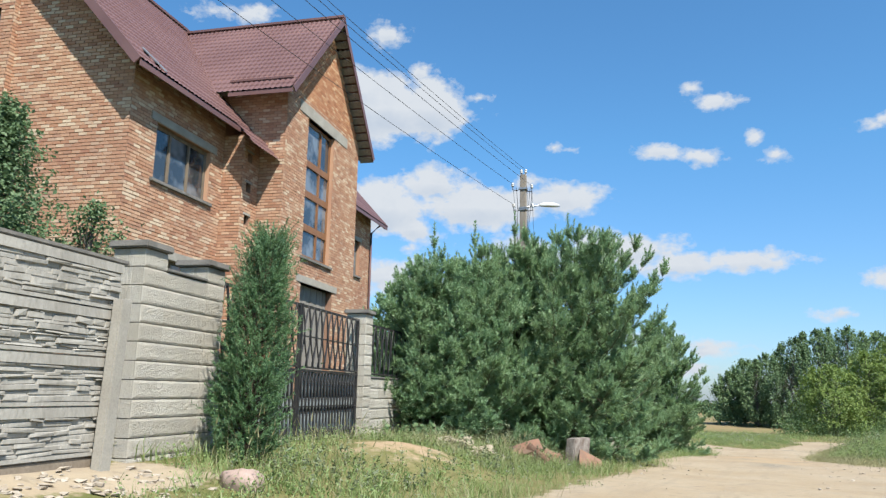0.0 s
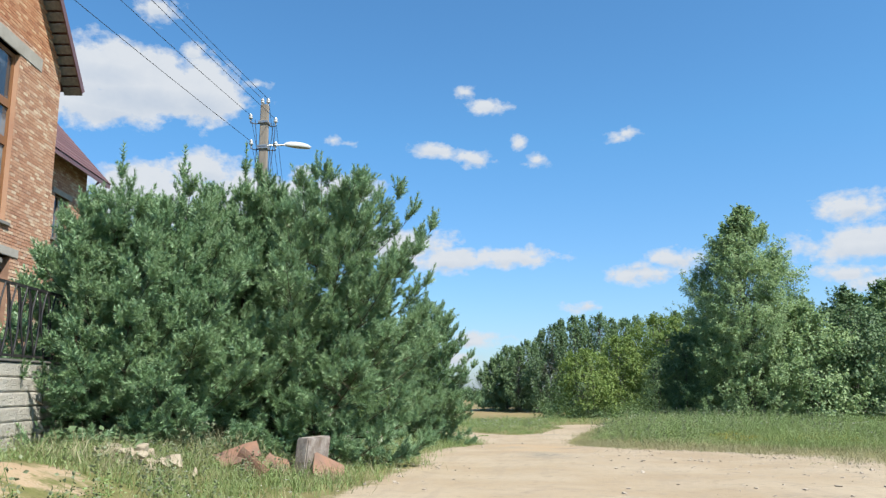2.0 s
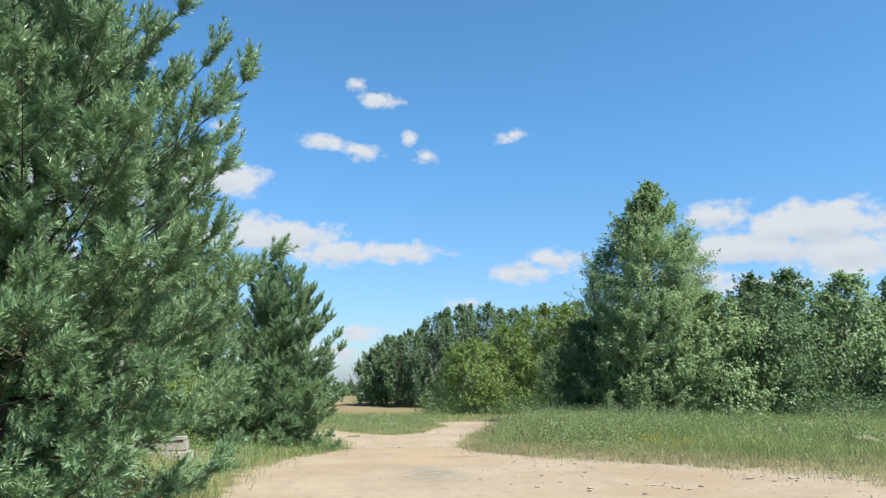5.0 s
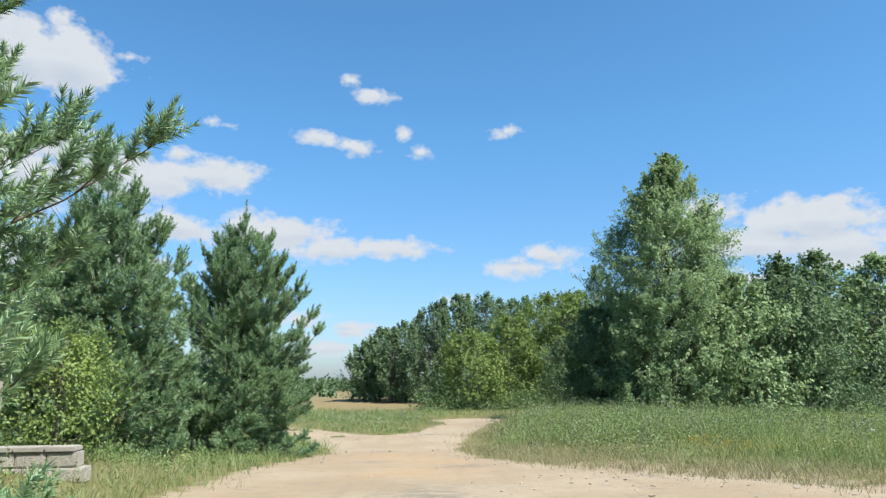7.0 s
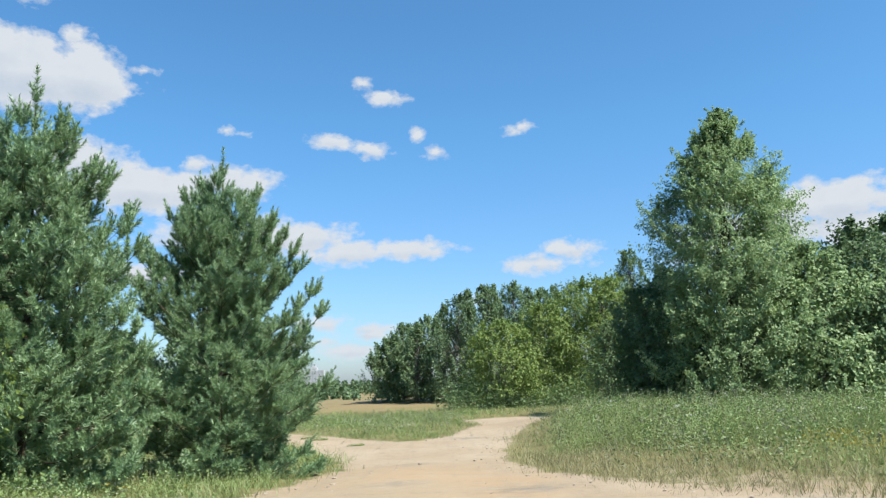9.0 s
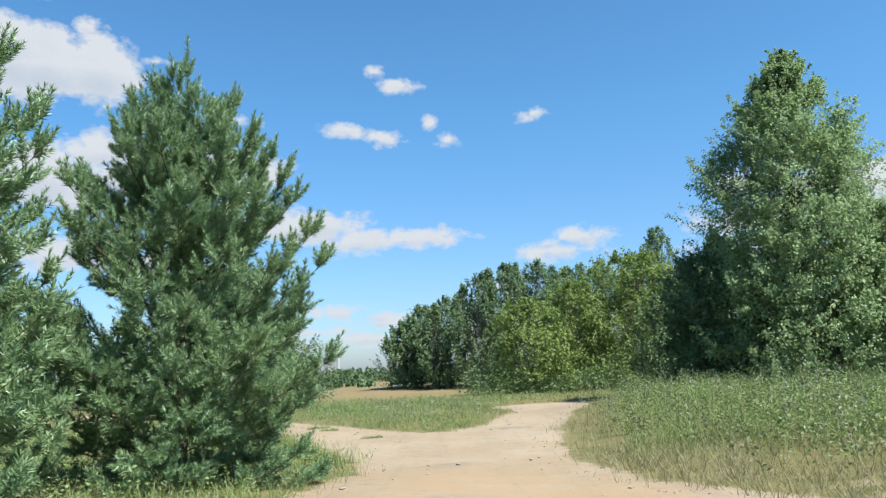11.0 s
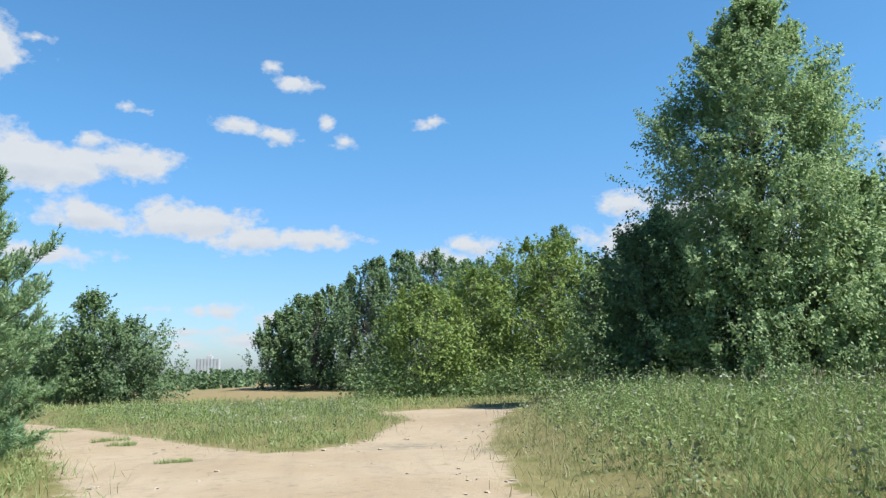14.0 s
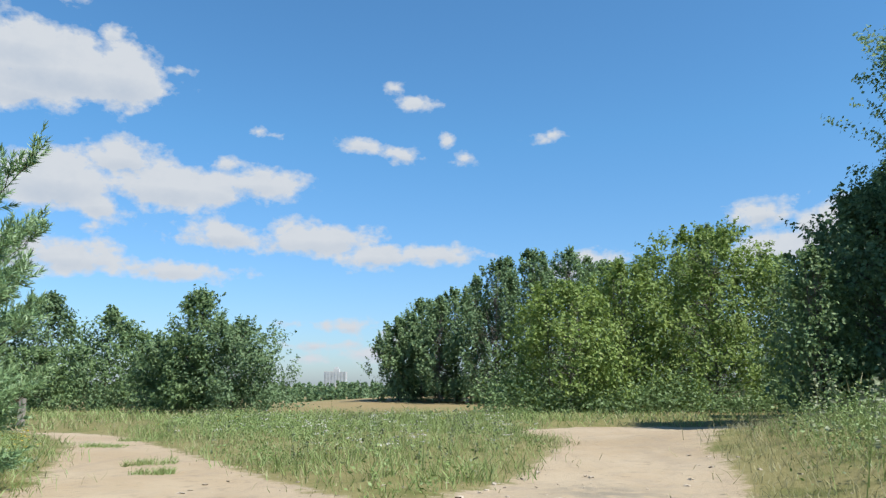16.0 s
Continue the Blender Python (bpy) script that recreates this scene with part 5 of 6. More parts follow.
def block_wall(w, u0, u1, z0, courses, label):
    wl_ = plot_thing("block_wall", w, u0, z0, label, "wall")
    part("core", box_bm(-0.18, 0.01, -0.3, -0.03, u1 - u0 - 0.01, courses * 0.21 - 0.01, 0), M_DARKCON, wl_)
    for k in range(courses):
        span = 0.96 if u1 - u0 < 1.0 else 0.40
        u = 0.0 if k % 2 or span > 0.9 else -0.2
        while u < u1 - u0 - 0.02:
            a, b = max(u, 0), min(u + span - 0.008, u1 - u0)
            if b - a > 0.05:
                lay(wl_, 0, a, k * 0.21, block(b - a, 0.199, 0.2, (k + int(u * 5)) % 2 + (k % 4 if span > 0.9 else 0), span < 0.9))
            u += span
    part("coping", box_bm(-0.22, 0, courses * 0.21, 0.02, u1 - u0, courses * 0.21 + 0.04, 0.012), M_DARKCON, wl_, "dark weathered coping")
    return wl_


block_wall(FENCE_W - 0.004, 3.75, 4.64, 1.0, 11, "grey split-block wall between two pillars")
block_wall(FENCE_W - 0.03, 11.1, 16.6, 0.98, 6, "low grey split-block wall under iron railing")


# ---- decorative concrete panels
def stone_panel(length, height, seed):
    """A cast panel of stacked flat stones between smooth rails."""
    rs = np.random.RandomState(seed)
    boxes = [(-0.05, 0, 0, 0, length, height), (-0.01, 0, 0.0, 0.030, length, 0.035), (-0.01, 0, height - 0.105, 0.030, length, height - 0.012)]
    vs, fs = [], []
    z = 0.04
    while z < height - 0.12:
        h = min(rs.uniform(0.022, 0.068), height - 0.11 - z)
        y = 0.01
        while y < length - 0.02:
            ln = min(rs.uniform(0.10, 0.55), length - 0.01 - y)
            dpt = rs.uniform(0.004, 0.042)
            a, b = rs.uniform(-0.011, 0.011, 2)
            n = len(vs)
            i = 0.006
            vs += [(-0.002, y, z + a), (-0.002, y + ln, z + b), (-0.002, y + ln, z + h + b), (-0.002, y, z + h + a), (dpt, y + i * 2, z + i + a), (dpt * rs.uniform(0.7, 1.1), y + ln - i * 2, z + i + b), (dpt, y + ln - i * 2, z + h - i + b), (dpt * rs.uniform(0.7, 1.1), y + i * 2, z + h - i + a)]
            fs += [tuple(n + q for q in f) for f in ((4, 5, 6, 7), (0, 1, 5, 4), (1, 2, 6, 5), (2, 3, 7, 6), (3, 0, 4, 7))]
            y += ln
        z += h
    b = np.asarray(boxes)
    v2 = (b[:, None, :3] + CUBE_V[None] * (b[:, None, 3:] - b[:, None, :3])).reshape(-1, 3)
    f2 = (CUBE_F[None] + 8 * np.arange(len(b))[:, None, None]).reshape(-1, 4) + len(vs)
    return mesh_of("panel", np.vstack([np.array(vs), v2]), np.vstack([np.array(fs), f2]), M_PANEL)


panel_fence = plot_thing("panel_fence", FENCE_W - 0.03, 3.06, 1.28, "whitewashed cast concrete panel fence with stacked stone relief", "fence")
for s in range(3):
    for k in range(4):
        ob = part("panel", stone_panel(2.0, 0.49 if k < 3 else 0.50, 60 + 4 * s + k), None, panel_fence)
        ob.location = (0, -2.02 * (s + 1) - 0.06, k * 0.495)
    part("post", box_bm(-0.10, -2.02 * (s + 1) - 0.15, -0.55, 0.05, -2.02 * (s + 1) - 0.03, 2.02, 0.012), M_CONCRETE, panel_fence)
part("plinth", box_bm(-0.08, -6.2, -0.45, 0.012, 0.05, -0.004, 0.015), M_SOILY, panel_fence, "soil-stained concrete plinth")
part("coping", box_bm(-0.07, -6.2, 1.985, 0.03, 0.0, 2.03, 0.01), M_DARKCON, panel_fence, "dark top rail")
lean_post = plot_thing("concrete_post", FENCE_W + 0.10, 2.70, 0.85, "leaning grey concrete post against the pillar", "post")
bm = box_bm(-0.06, -0.02, 0, 0.06, 0.15, 2.02, 0.014)
for v in bm.verts:
    v.co.y += 0.055 * v.co.z
part("shaft", bm, M_CONCRETE, lean_post)

# ---- wrought iron gate
gate = plot_thing("iron_gate", FENCE_W - 0.15, 5.08, 1.12, "black wrought iron double gate with curved bars", "gate")


def run_mesh(name, pts, r=0.009):
    return tubes_mesh(name, [(pts, np.full(len(pts), r))], M_IRON, 5)


zz = np.linspace(0, 1, 14)
LOWER = [run_mesh("bar", np.stack([0.018 * sg + 0 * zz, sg * 0.062 * np.sin(zz * math.pi * 2.0), 0.03 + zz * 1.12], -1), 0.014) for sg in (-1, 1)]
SHEET = boxes_mesh("backing_sheet", [(-0.06, 0.05, 0.05, -0.045, 2.7, 1.16)], M_SHEET)
UPPER = [run_mesh("bar", np.stack([0.018 * sg + 0 * zz, sg * (0.085 * np.cos(zz * math.pi * 1.5 + 0.4)), 1.23 + zz * 1.04], -1), 0.014) for sg in (-1, 1)]
UPPER += [run_mesh("bar", np.stack([0 * zz, 0.10 * np.sin(zz * math.pi), 1.23 + zz * 1.06], -1), 0.014)]
for a, b in ((0.0, 2.75), (2.8, 5.58)):
    leaf_frame = part("gate_leaf", boxes_mesh("gate_leaf", [(-0.02, a, 0, 0.02, a + 0.045, 2.3), (-0.02, b - 0.045, 0, 0.02, b, 2.3), (-0.02, a + 0.045, 0.0, 0.02, b - 0.045, 0.045), (-0.02, a + 0.045, 1.16, 0.02, b - 0.045, 1.2), (-0.02, a + 0.045, 1.22, 0.02, b - 0.045, 1.25), (-0.02, a + 0.045, 2.25, 0.02, b - 0.045, 2.29), (-0.015, a + 0.045, 0.56, 0.015, b - 0.045, 0.585), (-0.015, a + 0.045, 1.75, 0.015, b - 0.045, 1.77)], M_IRON), None, gate)
    part("backing_sheet", SHEET, None, leaf_frame, "dark sheet behind the lower bars").location = (0, a, 0)
    u, k = a + 0.09, 0
    while u < b - 0.07:
        ob = part("bar", LOWER[k % 2], None, leaf_frame)
        ob.location = (0, u, 0)
        u += 0.072
        k += 1
    u, k = a + 0.12, 0
    while u < b - 0.1:
        ob = part("bar", UPPER[k % 3], None, leaf_frame)
        ob.location = (0, u, 0)
        u += 0.086
        k += 1
for k in range(4):
    foot = plot_thing("concrete_block", FENCE_W - 0.22, 5.3 + 1.35 * k, 0.90, "dark grey concrete block under the gate", "concrete block", "blocks under the gate")
    part("block", box_bm(-0.12, 0, -0.1, 0.12, 0.95, 0.16, 0.02), M_DARKCON, foot)
railing = plot_thing("iron_railing", FENCE_W - 0.12, 11.06, 2.28, "black wrought iron railing on a low wall", "railing")
part("rail", boxes_mesh("rail", [(-0.02, 0, 0.04, 0.02, 5.4, 0.075), (-0.02, 0, 1.06, 0.02, 5.4, 1.10)], M_IRON), None, railing)
for k in range(50):
    ob = part("bar", UPPER[k % 3], None, railing)
    ob.location = (0, 0.06 + k * 0.105, -1.2)

# ---------------------------------------------------------------- street lamp pole and wires
POLE = Vector((-5.93, 17.45, 0))
pole_z = float(ground_z(POLE.x, POLE.y))
lamp_pole = thing("street_lamp", (POLE.x, POLE.y, pole_z), "concrete utility pole with street lamp and porcelain insulators", "street lamp")
PH = 8.55 - pole_z
bm = box_bm(-0.10, -0.10, -0.2, 0.10, 0.10, PH, 0.018)
for v in bm.verts:
    f = 1.25 - 0.42 * max(v.co.z, 0) / PH
    v.co.x *= f
    v.co.y *= f
part("pole", bm, plain("pole_concrete", (0.175, 0.150, 0.122), (0.266, 0.234, 0.196), 1.2, 35, 0.95, 0.5, 0.01, stretch=(3, 3, 0.4)), lamp_pole, "square tapered concrete shaft")


def insulator(at):
    vs = []
    prof = [(0.016, -0.07), (0.016, 0.0), (0.045, 0.005), (0.05, 0.03), (0.03, 0.045), (0.042, 0.06), (0.046, 0.085), (0.022, 0.10), (0.03, 0.115), (0.012, 0.125)]
    pts = np.array([(at[0], at[1], at[2] + z) for r, z in prof])
    return part("insulator", tubes_mesh("insulator", [(pts, np.array([r for r, z in prof]))], M_CERAMIC, 9), None, lamp_pole, "white porcelain insulator")


ARM_SPOTS = [(-0.30, -0.12, PH - 0.38), (0.22, 0.16, PH - 0.40), (-0.27, -0.10, PH - 1.02), (0.24, 0.16, PH - 1.0)]
for k, (ax, ay, az) in enumerate(ARM_SPOTS):
    part("bracket", tubes_mesh("bracket", [(np.array([(0, 0, az - 0.05), (ax * 0.6, ay * 0.6, az - 0.12), (ax, ay, az - 0.10), (ax, ay, az - 0.02)]), np.full(4, 0.013))], M_IRON, 6), None, lamp_pole)
    insulator((ax, ay, az))
for ax in (-0.07, 0.07):
    insulator((ax, 0.02, PH + 0.05))
arm_dir = Vector((0.86, 0.75, 0)).normalized()
lz = 7.62 - pole_z
part("lamp_arm", tubes_mesh("lamp_arm", [(np.array([(0, 0, lz - 0.12), tuple(arm_dir * 0.15 + Vector((0, 0, lz - 0.06))), tuple(arm_dir * 0.55 + Vector((0, 0, lz + 0.02)))]), np.full(3, 0.022))], M_ZINC, 7), None, lamp_pole)
bm = bmesh.new()
bmesh.ops.create_uvsphere(bm, u_segments=18, v_segments=10, radius=1)
for v in bm.verts:
    c = v.co
    along = c.x
    wide = (0.135 - 0.05 * (1 - along) * 0.5)
    q = arm_dir * (0.86 + 0.36 * along) + Vector((-arm_dir.y, arm_dir.x, 0)) * (c.y * wide) + Vector((0, 0, lz + 0.05 + max(c.z, -0.35) * 0.10 + 0.02 * along))
    v.co = q
part("lamp_head", bm, M_LAMPCASE, lamp_pole, "pale grey lamp head")
for z in (PH - 0.48, PH - 1.12, lz - 0.15):
    part("clamp", boxes_mesh("clamp", [(-0.115, -0.115, z, 0.115, 0.115, z + 0.05)], M_ZINC), None, lamp_pole)
for k, (ax, ay) in enumerate(((-0.2, -0.08), (0.2, 0.13), (0.14, 0.16))):
    s = np.linspace(0, 1, 8)
    part("drop_cable", tubes_mesh("drop_cable", [(np.stack([ax * (1 - 0.4 * s) + 0.03 * np.sin(s * 7 + k), ay * (1 - 0.4 * s), PH - 0.4 - 2.6 * s], -1), np.full(8, 0.008))], M_WIRE, 5), None, lamp_pole)
far_end = Vector((-5.7, -16.0, 0.9))
WIRE_STARTS = [(-0.30, -0.12, PH - 0.30), (0.22, 0.16, PH - 0.32), (-0.27, -0.10, PH - 0.94), (-0.07, 0.02, PH + 0.15), (0.07, 0.02, PH + 0.15)]
for k, (ax, ay, az) in enumerate(WIRE_STARTS):
    a = POLE + Vector((ax, ay, pole_z + az))
    b = far_end + Vector((ax, ay, az + 0.1))
    s = np.linspace(0, 1, 40)
    p = np.array(a)[None] * (1 - s[:, None]) + np.array(b)[None] * s[:, None]
    p[:, 2] -= 4 * 0.45 * s * (1 - s)
    tagged(new("power_line", tubes_mesh("power_line", [(p, np.full(40, 0.0055))], M_WIRE, 5)), "thin black overhead wire sagging between poles", "power line", "overhead wires")
ahead = Vector((-15.2, 50.0, -1.0))
for k, (ax, ay, az) in enumerate(WIRE_STARTS):
    a = POLE + Vector((ax, ay, pole_z + az))
    b = ahead + Vector((ax, ay, az + 0.1))
    s = np.linspace(0, 1, 40)
    p = np.array(a)[None] * (1 - s[:, None]) + np.array(b)[None] * s[:, None]
    p[:, 2] -= 4 * 0.5 * s * (1 - s)
    tagged(new("power_line", tubes_mesh("power_line", [(p, np.full(40, 0.0055))], M_WIRE, 5)), "thin black overhead wire sagging between poles", "power line", "overhead wires")
lamp_behind = thing("utility_pole", (far_end.x, far_end.y, float(ground_z(far_end.x, far_end.y))), "plain concrete utility pole carrying the wires", "utility pole")
part("pole", box_bm(-0.1, -0.1, -0.2, 0.1, 0.1, 8.0, 0.02), M_CONCRETE, lamp_behind)

# ---------------------------------------------------------------- juniper by the gate, orchard tree behind the fence
rs = np.random.RandomState(77)
jp = plot(-4.55, 4.72, 0)
jz = float(ground_z(jp.x, jp.y)) - 0.05
juniper = thing("juniper_shrub", (jp.x, jp.y, jz), "tall columnar juniper with dense green needles by the gate", "juniper")
tt = np.linspace(0, 1, 8)
part("trunk", tubes_mesh("trunk", [(np.stack([0 * tt, 0 * tt, tt * 3.1], -1), 0.05 * (1 - tt) + 0.008)], M_BARK, 7), None, juniper)
n = 2100
t = rs.uniform(0, 1, n) ** 0.95
az = rs.uniform(0, 2 * math.pi, n)
lump = 1 + 0.20 * np.sin(3 * az + 11 * t) + 0.18 * np.sin(5 * az - 23 * t)
rr = 0.36 * np.interp(t, [0, 0.12, 0.4, 0.65, 0.85, 0.95, 1], [0.60, 0.85, 1.0, 0.90, 0.55, 0.30, 0.08]) * lump * rs.uniform(0.30, 1.0, n) ** 0.45
P = np.stack([rr * np.cos(az) + 0.10 * t ** 2, rr * np.sin(az) + 0.14 * t ** 2, 0.04 + t * 2.74], -1)
D = unit(np.stack([np.cos(az) * 0.7, np.sin(az) * 0.7, 0.55 + 0.8 * t], -1) + rs.normal(size=(n, 3)) * 0.28)
SL = rs.uniform(0.12, 0.30, n) * (1 + 0.8 * step(0.7, 1.0, t))
nn = 36
u = rs.uniform(0, 1, (n, nn))
ring = unit(np.cross(D[:, None, :], rs.normal(size=(n, nn, 3))))
base = P[:, None] + D[:, None] * (u * SL[:, None])[..., None]
way = unit(D[:, None] * 0.7 + ring * 0.8)
part("crown", tri_mesh("crown", blades(base.reshape(-1, 3), way.reshape(-1, 3), 0.042 * rs.uniform(0.7, 1.3, n * nn), 0.011, rs), M_YEW), None, juniper)
part("sprays", tubes_mesh("sprays", [(np.stack([p * np.array([0.3, 0.3, 1.0]) - np.array([0, 0, 0.12]), p, p + d * l]), np.array([0.006, 0.004, 0.0025])) for p, d, l in zip(P[::3], D[::3], SL[::3])], M_BARK, 3), None, juniper)
op = plot(-7.9, 3.9, 0)
broadleaf("apple_tree", op.x, op.y, 4.5, 0.9, 301, "apple tree with dense small leaves behind the fence", "apple tree", M_LEAF_DARK, 0.065, 22000, "egg", 0.2, clump=0.7)
op = plot(-6.7, 4.2, 0)
broadleaf("apple_tree", op.x, op.y, 3.3, 0.75, 302, "thin apple shoots rising over the fence", "apple tree", M_LEAF_DARK, 0.06, 3600, "egg", 0.5, clump=0.5)


# ---------------------------------------------------------------- stones and scrap on the verge
def stone(name, x, y, size, seed, material, label, category, group="", flat=0.7, sink=0.25, z=None, blunt=False):
    rs = np.random.RandomState(seed)
    bm = bmesh.new()
    bmesh.ops.create_icosphere(bm, subdivisions=3 if size > 0.3 else 2, radius=1)
    cuts = [(unit(rs.normal(size=(1, 3)))[0], rs.uniform(0.38, 0.8) if not blunt else rs.uniform(0.28, 0.6)) for _ in range(10 if not blunt else 14)]
    for v in bm.verts:
        c = np.array(v.co)
        for nrm, lim in cuts:
            over = c @ nrm - lim
            if over > 0:
                c = c - nrm * over * (1.0 if blunt else 0.85)
        c = c * (1 + 0.05 * np.sin(c * 5 + seed).sum())
        v.co = Vector(c * size * np.array([1.0, rs.uniform(0.999, 1.001) * 0.85, flat]))
    for f in bm.faces:
        f.smooth = size > 0.3
    me = bpy.data.meshes.new(name)
    bm.to_mesh(me)
    bm.free()
    me.materials.append(material)
    ob = new(name, me)
    zz0 = float(ground_z(x, y)) if z is None else z
    ob.matrix_world = pose(x, y, zz0 + size * flat * (1 - sink) * 0.72, rs.uniform(-12, 12), rs.uniform(-12, 12), rs.uniform(0, 360))
    return tagged(ob, label, category, group)


stone("boulder", -4.46, 2.75, 0.34, 5, M_BOULDER, "rounded pinkish granite boulder on the verge", "boulder", flat=0.8, sink=1.28)
heap = np.random.RandomState(31)
for k in range(30):
    ang, far_out = heap.uniform(0, 6.28), heap.uniform(0.0, 1.0) ** 0.6
    sx, sy, ss = -4.95 + 0.85 * far_out * math.cos(ang), 10.6 + 0.55 * far_out * math.sin(ang), heap.uniform(0.10, 0.24)
    lift = 0.16 * max(0.0, 1 - far_out) * (k % 2)
    stone("rubble_stone", sx, sy, ss, 500 + k, M_STONE, "pale broken stone in a rubble heap on grass", "stone", "rubble heap", 0.75, 0.2, z=float(ground_z(sx, sy)) + lift - 0.03, blunt=True)
for k in range(16):
    r2 = np.random.RandomState(900 + k)
    stone("rubble_stone", 15.2 + r2.uniform(-0.9, 0.9), 32.0 + r2.uniform(-0.7, 0.7), r2.uniform(0.10, 0.24), 900 + k, M_STONE, "pale broken stone half hidden in meadow grass", "stone", "rubble in the meadow", 0.7, 0.0)
M_CHIPS = plain("pale_gravel", (0.286, 0.238, 0.184), (0.394, 0.347, 0.286), 6, 40, 0.9, 0.4, 0.006)
rs = np.random.RandomState(8)
spill = np.array([plot(-4.75 + rs.normal() * 0.38, 1.3 + rs.uniform(-1.6, 1.9), 0)[:2] for _ in range(230)])
cx, cy = rs.uniform(-3.0, 9.5, 16000), rs.uniform(5, 47, 16000)
cd = road_depth(cx, cy)
shoulder = np.exp(-((cd - 0.2) / 0.8) ** 2) + 0.9 * step(0.5, 3.5, cx) * (1 - step(26, 33, cy)) + 0.06
ok = (cd > -0.8) & (rs.uniform(size=16000) < 0.34 * shoulder * np.clip(0.6 + 0.8 * wavy(cx, cy, 0.8, 71), 0.05, 1))
cx, cy = np.concatenate([spill[:, 0], cx[ok]]), np.concatenate([spill[:, 1], cy[ok]])
cs = np.where(np.arange(len(cx)) < 230, rs.uniform(0.02, 0.085, len(cx)), 0.010 + 0.055 * rs.uniform(size=len(cx)) ** 4)
n = len(cx)
p = rs.normal(size=(n, 8, 3)) * 0.18 + (CUBE_V - 0.5)[None]
p = p * (cs[:, None] * np.stack([np.ones(n), rs.uniform(0.6, 1.2, n), rs.uniform(0.22, 0.45, n)], -1))[:, None]
a = rs.uniform(0, 6.28, n)[:, None]
p = np.stack([p[..., 0] * np.cos(a) - p[..., 1] * np.sin(a), p[..., 0] * np.sin(a) + p[..., 1] * np.cos(a), p[..., 2]], -1)
p = p + np.stack([cx, cy, ground_z(cx, cy) + cs * 0.15], -1)[:, None]
faces = (CUBE_F[None] + 8 * np.arange(n)[:, None, None]).reshape(-1, 4)
tagged(new("gravel", mesh_of("gravel", p.reshape(-1, 3), faces, M_CHIPS)), "loose pale stones and gravel on sand", "gravel", kind="stuff")

beam_z = float(ground_z(-3.45, 13.5))
slab = thing("concrete_slab", (-3.40, 12.55, beam_z - 0.05), "weathered grey concrete slab on edge on the verge", "concrete slab", rz=-17.0)
bm = box_bm(-0.11, 0, 0, 0.11, 0.66, 0.68, 0.02)
for v in bm.verts:
    v.co.x += 0.12 * v.co.z
part("slab", bm, plain("pitted_concrete", (0.170, 0.130, 0.105), (0.330, 0.295, 0.265), 5, 28, 0.95, 0.8, 0.02), slab)


def sheet(name, at, size, turn, label, bend=0.05):
    """A bent steel sheet with thickness, leaning as it was dropped."""
    bm = bmesh.new()
    bmesh.ops.create_grid(bm, x_segments=8, y_segments=6, size=0.5)
    for v in bm.verts:
        v.co = Vector((v.co.x * size[0], v.co.y * size[1], bend * math.sin(v.co.x * 5) + 0.4 * bend * math.sin(v.co.y * 7)))
    r = bmesh.ops.solidify(bm, geom=bm.faces[:], thickness=0.008)
    me = bpy.data.meshes.new(name)
    bm.to_mesh(me)
    bm.free()
    me.materials.append(M_RUST)
    ob = new(name, me)
    ob.matrix_world = pose(*at, *turn)
    return tagged(ob, label, "scrap metal", "scrap on the verge")


gz = lambda x, y: float(ground_z(x, y))
sheet("scrap_sheet", (-2.95, 12.75, gz(-2.95, 12.75) + 0.17), (0.58, 0.46), (48, 28, 40), "flat rust brown steel sheet leaning on the slab", 0.012)
sheet("scrap_sheet", (-4.15, 11.95, gz(-4.15, 11.95) + 0.24), (0.66, 0.42), (28, -14, 25), "bent rust brown steel sheet in grass", 0.018)
sheet("scrap_sheet", (-3.85, 11.75, gz(-3.85, 11.75) + 0.16), (0.70, 0.24), (70, 25, -30), "narrow rusty steel strip in grass", 0.02)
sheet("scrap_sheet", (-3.75, 12.6, gz(-3.75, 12.6) + 0.16), (0.4, 0.3), (40, 30, 10), "small rusty plate behind the slab", 0.04)

# ---- low stack of blocks and a far fence pillar
low = thing("block_stack", (-4.25, 23.0, gz(-4.25, 23.0) - 0.22), "low stack of grey concrete blocks with cap stones", "block stack", rz=-84)
for c in range(3):
    for k in range(5):
        lay(low, 0, -1.85 + k * 0.395 + (0.1 if c == 1 else 0), c * 0.2, block(0.385, 0.19, 0.3, (k + c) % 3))
for k in range(5):
    part("cap_stone", box_bm(-0.34, -1.88 + k * 0.395, 0.6, 0.03, -1.5 + k * 0.395, 0.665, 0.01), M_CONCRETE, low)
post2 = thing("concrete_post", (-6.15, 24.6, gz(-6.15, 24.6) - 0.1), "pale square concrete post among shrubs", "post")
part("shaft", box_bm(-0.1, -0.1, 0, 0.1, 0.1, 2.2, 0.015), M_PANEL, post2)
post3 = thing("timber_post", (-14.5, 60.5, gz(-14.5, 60.5) - 0.1), "short weathered timber post at the bend", "post")
part("shaft", box_bm(-0.09, -0.09, 0, 0.09, 0.09, 1.0, 0.015), M_WOODGREY, post3)

